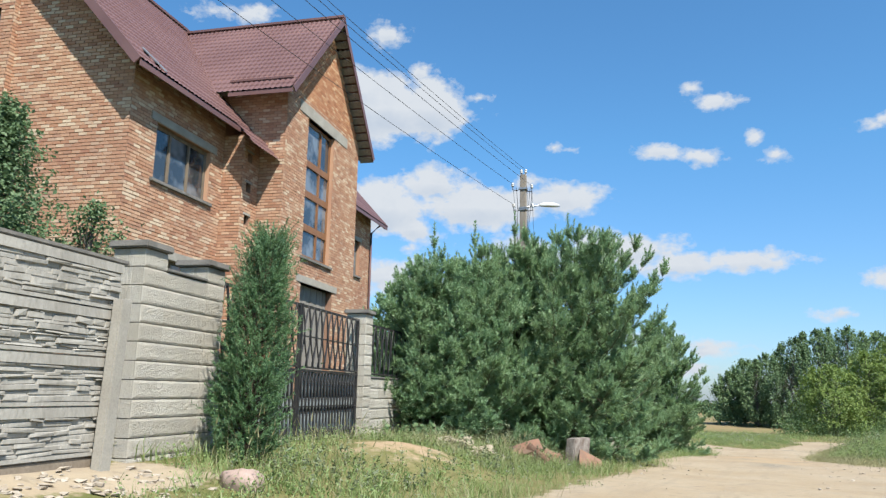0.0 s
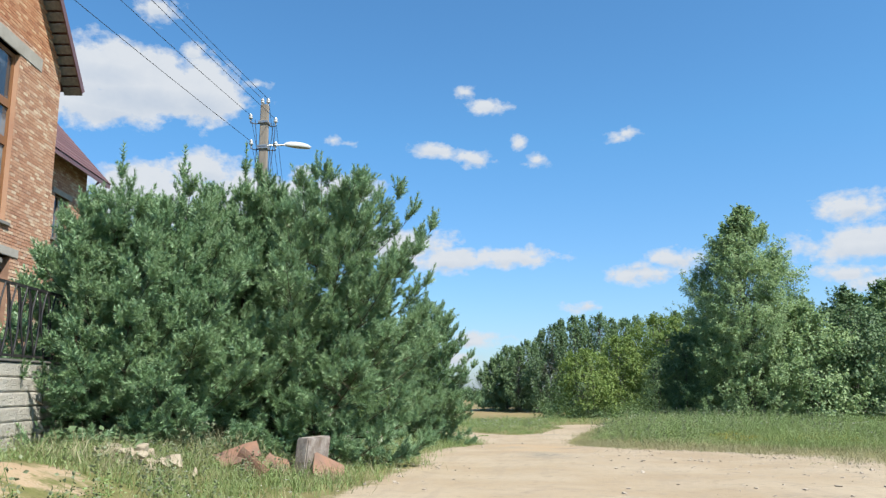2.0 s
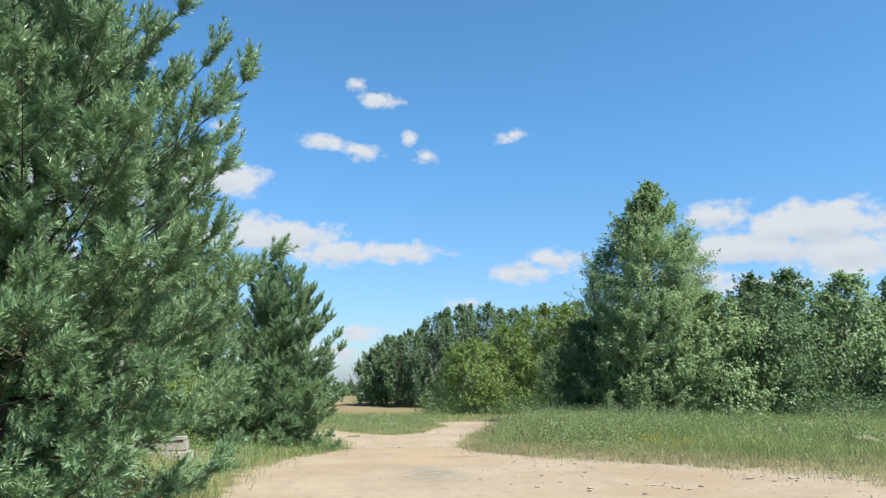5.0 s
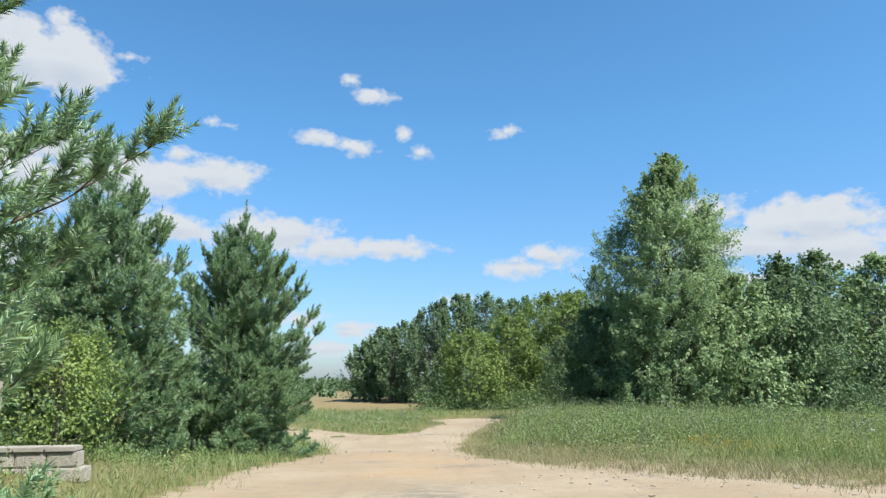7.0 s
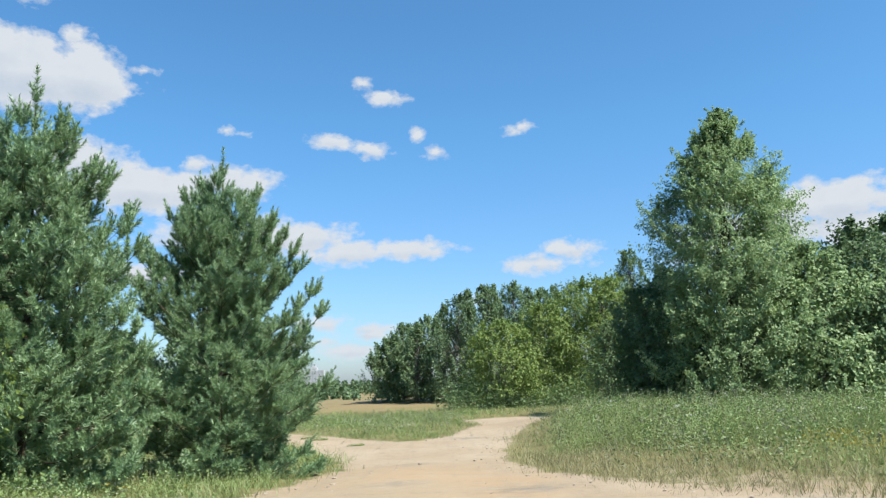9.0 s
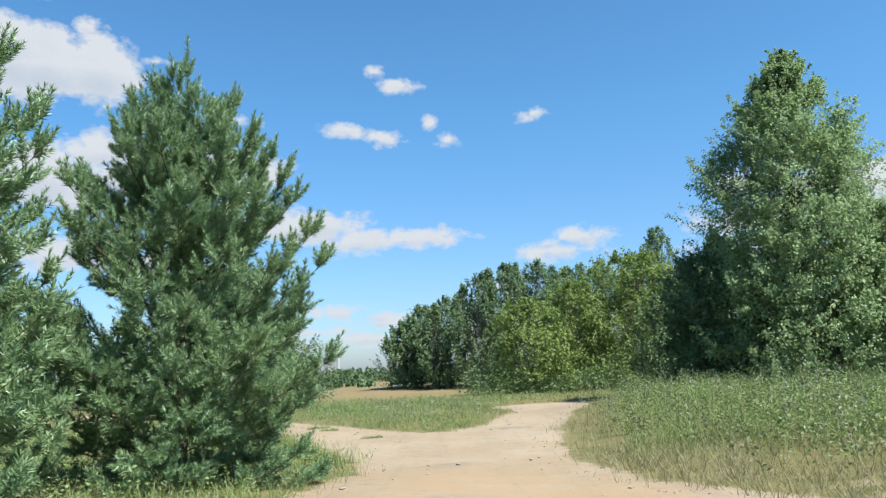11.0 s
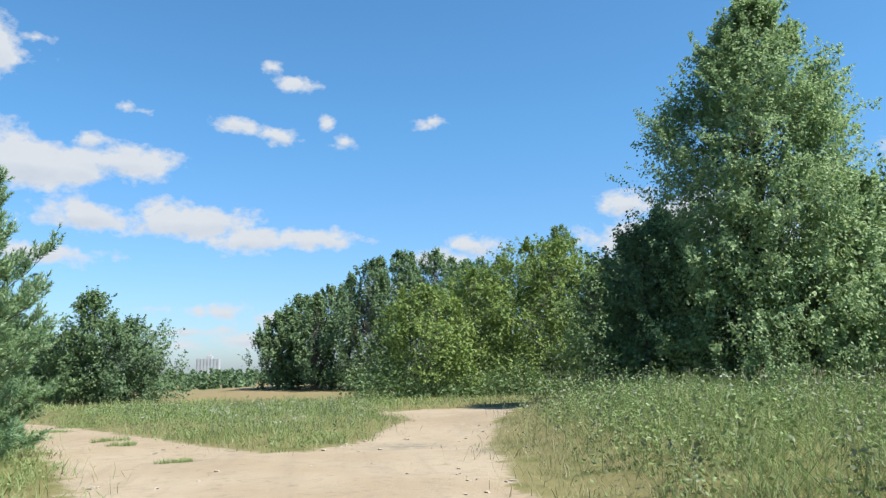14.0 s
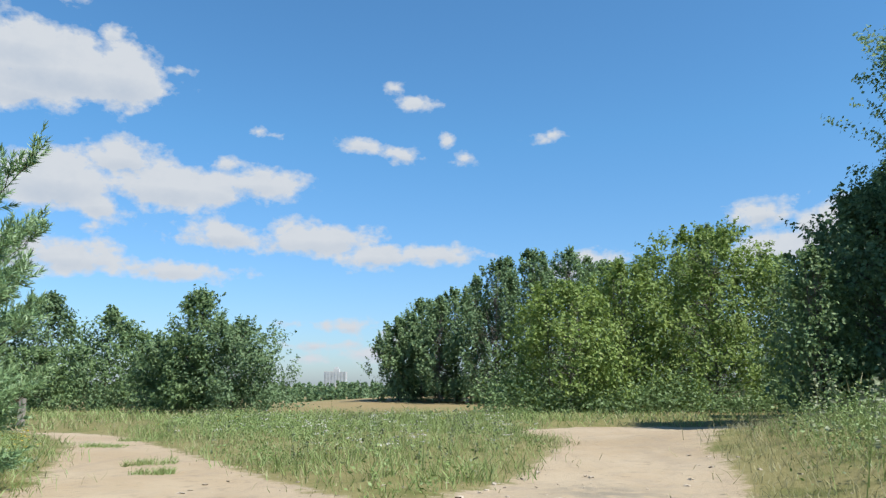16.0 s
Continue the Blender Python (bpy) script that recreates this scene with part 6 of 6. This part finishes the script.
# ---------------------------------------------------------------- far distance
rs = np.random.RandomState(5)
far_pts = []
for k in range(1500):
    near_belt = k % 8 == 0
    fx, fy = (rs.uniform(-150, 60), rs.uniform(300, 370)) if near_belt else (rs.uniform(-420, 160), rs.uniform(470, 620))
    hgt, fr = (rs.uniform(2.6, 5.0), rs.uniform(1.0, 1.9)) if near_belt else (rs.uniform(6.0, 9.5), rs.uniform(1.6, 3.0))
    fz = float(ground_z(fx, fy, False))
    m = 34
    t = rs.uniform(0.02, 1, m)
    a = rs.uniform(0, 6.28, m)
    r = fr * np.clip(1.05 - t, 0.05, 1) ** 0.6 * rs.uniform(0.5, 1, m)
    far_pts.append(np.stack([fx + r * np.cos(a), fy + r * np.sin(a), fz + t * hgt], -1))
tagged(new("far_wood", quad_mesh("far_wood", leaves_at(np.vstack(far_pts), 2.3, rs, 0.8), M_LEAF_DARK)), "dark strip of distant forest beyond the field", "forest", kind="stuff")
tower = thing("apartment_tower", (-303, 2000, -8), "pale high-rise block far beyond the forest", "building")
part("wall", boxes_mesh("wall", [(-28, -12, 0, -4, 12, 38), (-4, -12, 0, 10, 12, 44), (10, -12, 0, 28, 12, 37)], M_TOWER), None, tower)
part("roof_house", boxes_mesh("roof_house", [(-2, -8, 44, 6, 8, 49)], M_TOWER), None, tower)
# windows take pale zinc, so distance haze is put into their colour
for k in range(7):
    for c in range(11):
        part("window", boxes_mesh("window", [(-26.5 + k * 8, -12.3, 5 + c * 2.9, -23 + k * 8, -11.95, 6.5 + c * 2.9)], M_ZINC), None, tower)

# ---------------------------------------------------------------- grass, weeds and flowers
def scatter(n, x0, x1, y0, y1, seed, keep):
    rs = np.random.RandomState(seed)
    x, y = rs.uniform(x0, x1, n), rs.uniform(y0, y1, n)
    cell = np.floor(x * 2.2) * 928.3 + np.floor(y * 2.2) * 517.7
    hop = np.modf(np.abs(np.sin(cell) * 43758.5))[0]
    jit = np.modf(np.abs(np.sin(cell * 1.7 + 3) * 24634.6))[0]
    pull = rs.uniform(0, 1, n) < 0.55
    x = np.where(pull, (np.floor(x * 2.2) + hop) / 2.2 + rs.normal(size=n) * 0.09, x)
    y = np.where(pull, (np.floor(y * 2.2) + jit) / 2.2 + rs.normal(size=n) * 0.09, y)
    patch = np.clip(0.5 + 0.5 * wavy(x, y, 0.9, seed + 1) + 0.5 * (hop - 0.5) * pull, 0, 1)
    ok = keep(x, y, road_depth(x, y) + 0.32 * wavy(x, y, 1.6, seed + 2) + 0.22 * wavy(x, y, 5.0, seed + 3) + rs.normal(size=n) * 0.22, patch, rs.uniform(size=n))
    return x[ok], y[ok], patch[ok], rs


def grass_patch(name, n, box, seed, tall, wide, material, label, keep, rise=0.0):
    x, y, patch, rs = scatter(n, *box, seed, keep)
    k = len(x)
    base = np.stack([x, y, ground_z(x, y) - 0.02], -1)
    way = unit(np.stack([rs.normal(size=k) * 0.55, rs.normal(size=k) * 0.55, np.ones(k)], -1))
    ln = tall * (0.35 + 0.75 * patch) * rs.uniform(0.5, 1.2, k)
    if rise:
        ln = ln * np.clip(-road_depth(x, y) / rise, 0.25, 1)
    mid = base + way * (ln * 0.6)[:, None]
    tip = mid + unit(way + np.stack([rs.normal(size=k) * 0.5, rs.normal(size=k) * 0.5, np.full(k, -0.30)], -1)) * (ln * 0.5)[:, None]
    side = np.stack([np.cos(rs.uniform(0, 6.28, k)), np.sin(rs.uniform(0, 6.28, k)), np.zeros(k)], -1) * (wide * rs.uniform(0.6, 1.3, k))[:, None] * 0.5
    v = np.stack([base - side, base + side, mid + side * 0.7, mid - side * 0.7, tip], 1).reshape(-1, 3)
    o = 5 * np.arange(k)[:, None]
    f = np.vstack([np.hstack([o, o + 1, o + 2]), np.hstack([o, o + 2, o + 3]), np.hstack([o + 3, o + 2, o + 4])])
    return tagged(new(name, mesh_of(name, v, f, material)), label, "grass", kind="stuff")


def weeds(name, n, box, seed, size, material, label, keep, per=9, leaf=None):
    """Leafy rosettes and stems."""
    x, y, patch, rs = scatter(n, *box, seed, keep)
    k = len(x)
    h = size * rs.uniform(0.5, 1.3, k) * (0.5 + patch)
    c = np.repeat(np.stack([x, y, ground_z(x, y)], -1), per, 0)
    c = c + np.stack([rs.normal(size=k * per) * 0.35, rs.normal(size=k * per) * 0.35, rs.uniform(0.05, 1.0, k * per)], -1) * np.repeat(h, per)[:, None]
    return tagged(new(name, quad_mesh(name, leaves_at(c, leaf or min(size * 0.34, 0.17), rs, 0.5), material)), label, "weeds", kind="stuff")


def not_mound(x, y):
    return (((x + 4.9) / 0.85) ** 2 + ((y - 7.7) / 1.75) ** 2 > 1.0) & (((x + 5.3) / 0.8) ** 2 + ((y - 1.2) / 1.6) ** 2 > 1.0)


grass_patch("verge_grass", 52000, (-6.6, -1.4, 1.0, 36), 21, 0.30, 0.010, M_GRASS, "uneven green grass on the verge", lambda x, y, d, p, r: (d < -0.15) & not_mound(x, y) & (r < 0.35 + 0.65 * p))
grass_patch("dry_grass", 15000, (-6.6, -1.4, 1.0, 36), 22, 0.36, 0.007, M_GRASS_DRY, "dry straw coloured grass on the verge", lambda x, y, d, p, r: (d < -0.05) & not_mound(x, y) & (r < p))
grass_patch("meadow_grass", 90000, (1.4, 17, 26, 55), 23, 0.66, 0.009, M_GRASS, "tall green meadow grass beside the track", lambda x, y, d, p, r: (d < -0.9) & (r < (0.25 + 0.75 * p) * np.clip(-d / (2.2 + 2.6 * (y < 34)), 0.06, 1)), 3.6)
grass_patch("meadow_grass", 40000, (5.5, 36, 14, 56), 24, 0.46, 0.016, M_GRASS, "tall green meadow grass beside the track", lambda x, y, d, p, r: (d < -1.6) & (r < (0.3 + 0.7 * p) * np.clip(-d / (1.0 + 5.0 * (y < 33)), 0.05, 1)) & (x > 8), 4.5)
grass_patch("meadow_grass", 30000, (1.8, 11, 34, 50), 36, 0.72, 0.008, M_GRASS, "tall green meadow grass beside the track", lambda x, y, d, p, r: (d < -0.9) & (r < 0.3 + 0.7 * p), 2.6)
weeds("weeds", 2200, (2.2, 12, 33, 51), 58, 0.55, M_WEED, "bright leafy weeds in the meadow", lambda x, y, d, p, r: (d < -1.2) & (p > 0.45), 16, 0.05)
grass_patch("dry_grass", 60000, (1.4, 17, 13, 55), 25, 0.34, 0.009, M_GRASS_DRY, "dry straw coloured grass along the track", lambda x, y, d, p, r: (d < -0.05) & (r < np.clip(1.05 + d * 0.20, 0.28, 1)))
grass_patch("dry_grass", 34000, (2.0, 15, 23, 36), 37, 0.30, 0.009, M_GRASS_DRY, "dry straw coloured grass along the meadow", lambda x, y, d, p, r: (d < 0.2) & (d > -6.0) & (r < np.clip(1.0 + d * 0.17, 0.1, 0.9)))
grass_patch("dry_grass", 22000, (1.5, 14, 12, 33), 33, 0.13, 0.009, M_GRASS_DRY, "short dry grass on the gravel shoulder", lambda x, y, d, p, r: (d < 1.0) & (d > -2.0) & (r < 0.25 + 0.6 * p))
grass_patch("verge_grass", 9000, (-6.2, -3.1, 8.6, 12.6), 34, 0.27, 0.009, M_GRASS, "taller green grass round the rubble", lambda x, y, d, p, r: (d < -0.3) & (r < 0.2 + 0.8 * p))
grass_patch("dry_grass", 4000, (-6.2, -3.1, 9.2, 13.2), 35, 0.55, 0.007, M_GRASS_DRY, "tall dry grass round the rubble", lambda x, y, d, p, r: (d < -0.4) & (r < p))
grass_patch("island_grass", 48000, (-9, 2.4, 41.5, 66), 26, 0.32, 0.012, M_GRASS, "green grass between two tracks", lambda x, y, d, p, r: (d < -0.2) & (r < 0.35 + 0.65 * p))
grass_patch("dry_grass", 16000, (-9, 2.4, 41.5, 66), 27, 0.26, 0.010, M_GRASS_DRY, "dry straw coloured grass between two tracks", lambda x, y, d, p, r: (d < -0.05) & (r < np.clip(0.95 + d * 0.35, 0.12, 1)))
grass_patch("verge_grass", 42000, (-12, -1.8, 33, 52), 28, 0.38, 0.011, M_GRASS, "green grass under pines", lambda x, y, d, p, r: (d < -0.1) & (y < 36 + 1.7 * (-2 - x) + 3.0) & (r < 0.4 + 0.6 * p))
grass_patch("field_grass", 42000, (-34, 30, 56, 92), 29, 0.40, 0.030, M_GRASS, "low grass in front of the wood", lambda x, y, d, p, r: (d < -0.3) & (y + 0.25 * x < 71) & (r < 0.3 + 0.7 * p))
grass_patch("field_grass", 14000, (-34, 30, 56, 92), 30, 0.30, 0.030, M_GRASS_DRY, "dry grass in front of the wood", lambda x, y, d, p, r: (d < -0.3) & (y + 0.25 * x < 71) & (r < 0.3 + 0.7 * p))
grass_patch("yard_grass", 9000, (-12, -6.2, 0, 26), 31, 0.35, 0.014, M_GRASS, "rough grass behind the fence", lambda x, y, d, p, r: r < 1)


weeds("weeds", 1300, (-6.4, -2.2, 1.0, 16), 41, 0.20, M_WEED, "bright leafy weeds on the verge", lambda x, y, d, p, r: (d < -0.6) & not_mound(x, y) & (p > 0.45), 14, 0.036)
weeds("weeds", 1500, (-6.6, -2.3, 16, 36), 42, 0.26, M_WEED, "bright leafy weeds on the verge", lambda x, y, d, p, r: (d < -0.5) & (p > 0.5), 14, 0.045)
weeds("weeds", 6000, (2.2, 30, 26, 56), 43, 0.45, M_WEED, "bright leafy weeds in the meadow", lambda x, y, d, p, r: (d < -1.4) & (p > 0.5), 18, 0.055)
weeds("weeds", 1500, (-9, 2.2, 42, 62), 44, 0.32, M_WEED, "bright leafy weeds between two tracks", lambda x, y, d, p, r: (d < -0.5) & (p > 0.55), 18, 0.05)
weeds("weeds", 700, (-14, -2.2, 33, 52), 45, 0.30, M_WEED, "leafy weeds under pines", lambda x, y, d, p, r: (d < -0.3) & (p > 0.4), 14, 0.045)
weeds("undergrowth", 2300, (9, 42, 50.5, 58), 46, 1.3, M_LEAF_DARK, "dark leafy undergrowth at the wood's edge", lambda x, y, d, p, r: (y > 52.0 - 0.03 * x) & (d < -1.0), 17)
weeds("undergrowth", 900, (1, 20, 66.5, 73), 47, 1.2, M_LEAF, "green leafy undergrowth at the wood's edge", lambda x, y, d, p, r: (y > 68.5), 24)
weeds("undergrowth", 800, (-6, 16, 80, 92), 48, 1.6, M_LEAF_DARK, "dark leafy undergrowth below poplars", lambda x, y, d, p, r: y > 86 - 0.6 * x, 18)
weeds("undergrowth", 420, (-42, -9, 74, 84), 49, 1.4, M_LEAF_DARK, "dark leafy undergrowth below alders", lambda x, y, d, p, r: y > 76, 18)
for tx, ty, ta, tb in TUFTS:
    grass_patch("grass_tuft", 700, (tx - ta, tx + ta, ty - tb, ty + tb), int(900 + tx * 7 + ty), 0.13, 0.010, M_GRASS, "low grass tuft in the sandy track", lambda x, y, d, p, r: (((x - tx) / ta) ** 2 + ((y - ty) / tb) ** 2 < 0.9))
weeds("weeds", 420, (-13, -8.0, 6, 16), 57, 0.8, M_LEAF_DARK, "tall dark weeds behind the gate", lambda x, y, d, p, r: r < 1, 26, 0.09)
weeds("undergrowth", 320, (-9.6, -5.4, 11.4, 20), 50, 0.5, M_LEAF_DARK, "leafy undergrowth below pines", lambda x, y, d, p, r: p > 0.2, 18)


def flowers(name, n, box, seed, high, size, material, label, keep, per=7):
    """Thin stems with small flat heads."""
    x, y, patch, rs = scatter(n, *box, seed, keep)
    k = len(x)
    top = np.stack([x, y, ground_z(x, y) + high * rs.uniform(0.55, 1.15, k)], -1)
    c = np.repeat(top, per, 0) + rs.normal(size=(k * per, 3)) * size * np.array([1, 1, 0.18])
    tagged(new(name, quad_mesh(name, leaves_at(c, size * 0.8, rs, 0.2), material)), label, "flowers", kind="stuff")
    base = top.copy()
    base[:, 2] = ground_z(x, y)
    way = unit(top - base)
    tagged(new("flower_stems", tri_mesh("flower_stems", blades(base, way, np.linalg.norm(top - base, axis=1), 0.012, rs), M_GRASS)), "thin green flower stems", "flowers", kind="stuff")


flowers("white_umbels", 420, (3.5, 32, 27, 55), 51, 0.75, 0.055, M_PETAL, "white umbel flowers in tall meadow grass", lambda x, y, d, p, r: (d < -1.8) & (p > 0.4))
flowers("white_daisies", 420, (-6.2, -2.5, 2, 34), 52, 0.22, 0.022, M_PETAL, "small white daisies on the verge", lambda x, y, d, p, r: (d < -0.5) & not_mound(x, y) & (p > 0.4))
flowers("white_umbels", 260, (-8, 2, 43, 60), 53, 0.36, 0.045, M_PETAL, "white umbel flowers between two tracks", lambda x, y, d, p, r: (d < -0.5))
flowers("yellow_flowers", 420, (-8, 14, 28, 56), 54, 0.30, 0.04, M_PETAL_Y, "yellow flowers in grass", lambda x, y, d, p, r: (d < -1.0) & (p > 0.75))

def herbs(name, n, box, seed, high, leaf, material, label, keep, per=18):
    """Upright stems with small leaves all the way up."""
    x, y, patch, rs = scatter(n, *box, seed, keep)
    k = len(x)
    base = np.stack([x, y, ground_z(x, y) - 0.02], -1)
    way = unit(np.stack([rs.normal(size=k) * 0.16, rs.normal(size=k) * 0.16, np.ones(k)], -1))
    h = high * rs.uniform(0.45, 1.15, k) * (0.55 + 0.6 * patch)
    u = rs.uniform(0.12, 1.0, (k, per))
    c = base[:, None] + way[:, None] * (u * h[:, None])[..., None] + rs.normal(size=(k, per, 3)) * (0.10 * (1.15 - u) * h[:, None])[..., None]
    tagged(new(name, quad_mesh(name, leaves_at(c.reshape(-1, 3), leaf, rs, 0.7), material)), label, "weeds", kind="stuff")
    tagged(new("herb_stems", tri_mesh("herb_stems", blades(base, way, h, 0.012, rs), M_GRASS)), "thin stems of tall herbs", "weeds", kind="stuff")


M_WORM = leaf_mat("grey_green_herb_leaves", (0.117, 0.145, 0.075), (0.184, 0.212, 0.117), (0.148, 0.164, 0.094), 0.25, 0.04)
herbs("wormwood", 750, (2.2, 14, 29, 50), 71, 0.95, 0.065, M_WORM, "tall grey green wormwood in the meadow", lambda x, y, d, p, r: (d < -1.0) & (p > 0.35))
herbs("nettles", 1500, (3.6, 16, 30, 50), 72, 0.80, 0.062, M_WEED, "fresh green leafy nettles in the meadow", lambda x, y, d, p, r: (d < -2.2) & (p > 0.55), 22)
herbs("wormwood", 160, (-5.0, -3.2, 3.0, 12.5), 73, 0.55, 0.045, M_WORM, "grey green herbs on the verge", lambda x, y, d, p, r: (d < -0.7) & not_mound(x, y), 20)
herbs("nettles", 200, (-5.3, -2.8, 2.6, 15), 74, 0.36, 0.036, M_WEED, "fresh green leafy herbs on the verge", lambda x, y, d, p, r: (d < -0.6) & not_mound(x, y), 20)
herbs("wormwood", 420, (-8, 2, 43.5, 60), 75, 0.55, 0.05, M_WORM, "grey green herbs between two tracks", lambda x, y, d, p, r: (d < -0.6) & (p > 0.4))
herbs("nettles", 500, (-6.5, -2.4, 16, 36), 76, 0.45, 0.055, M_WEED, "fresh green leafy herbs below pines", lambda x, y, d, p, r: (d < -0.5) & (p > 0.4))
flowers("yellow_flowers", 160, (-6.8, -4.9, 42.5, 47), 77, 0.42, 0.035, M_PETAL_Y, "yellow flowers on the verge at the junction", lambda x, y, d, p, r: (d < -0.4))
flowers("yellow_flowers", 700, (7.0, 11.5, 28.5, 32.5), 78, 0.22, 0.035, M_PETAL_Y, "low yellow flowers in dry meadow grass", lambda x, y, d, p, r: (d < -1.5) & (p > 0.35))
# tall dry stalks by the gate, the slab and in the meadow
rs = np.random.RandomState(61)
stalks = []
for cx, cy, m, hgt in ((-4.75, 3.6, 26, 0.75), (-4.2, 4.6, 30, 0.7), (-3.9, 12.3, 34, 0.55), (-5.0, 9.4, 20, 0.4), (13.5, 31.0, 40, 1.0), (15.5, 34.0, 40, 1.1), (7.0, 39.5, 26, 0.8)):
    for k in range(m):
        x, y = cx + rs.normal() * 0.3, cy + rs.normal() * 0.3
        stalks.append(((x, y, gz(x, y)), (rs.normal() * 0.3, rs.normal() * 0.3, 1.0), hgt * rs.uniform(0.5, 1.15)))
for k in range(420):
    x, y = rs.uniform(2.5, 13), rs.uniform(29, 46)
    if road_depth(np.array(x), np.array(y)) < -1.0:
        stalks.append(((x, y, gz(x, y)), (rs.normal() * 0.22, rs.normal() * 0.22, 1.0), rs.uniform(0.5, 0.9)))
b, w, l = (np.array(v, float) for v in zip(*stalks))
w = unit(w)
v = [blades(b, w, l, 0.008, rs)]
heads = b + w * (l * 0.9)[:, None]
v.append(blades(heads, unit(w + np.array([0.15, 0.1, 0.0])), l * 0.16 + 0.04, 0.018, rs))
tagged(new("dry_stalks", tri_mesh("dry_stalks", np.vstack(v), M_GRASS_DRY)), "tall dry seeding grass stalks", "grass", kind="stuff")

# ---------------------------------------------------------------- bricks of the house, last
single, rest, gable_rows = [], [], []
for bricks, put, near in brick_jobs:
    for a, b, c, d, e in bricks:
        box = np.array(put(a, b, c, d, e)) - np.tile(np.array(H0), 2)
        if box[2] > 11.95 - H0.z and box[0] > W_BAY - 0.1 - H0.x:
            gable_rows.append(box)
            continue
        (single if near((a + b) / 2, (c + d) / 2) and b - a > BL - 0.01 else rest).append(box)
if len(single) > 300:
    rest += single[300:]
    single = single[:300]
tagged(part("brickwork", boxes_mesh("brickwork", rest, M_BRICK), None, house), kind="stuff")
tagged(part("gable_brickwork", boxes_mesh("gable_brickwork", gable_rows, M_BRICK_RED), None, house), kind="stuff")
brick_shapes = {}
for box in single:
    size = tuple(round(float(v), 2 if k < 2 else 3) for k, v in enumerate(box[3:] - box[:3]))
    if size not in brick_shapes:
        bm = box_bm(0, 0, 0, *size, 0)
        brick_shapes[size] = bpy.data.meshes.new("brick")
        bm.to_mesh(brick_shapes[size])
        bm.free()
        brick_shapes[size].materials.append(M_BRICK_ONE)
    ob = new("brick", brick_shapes[size])
    ob.parent = house
    ob.location = box[:3]
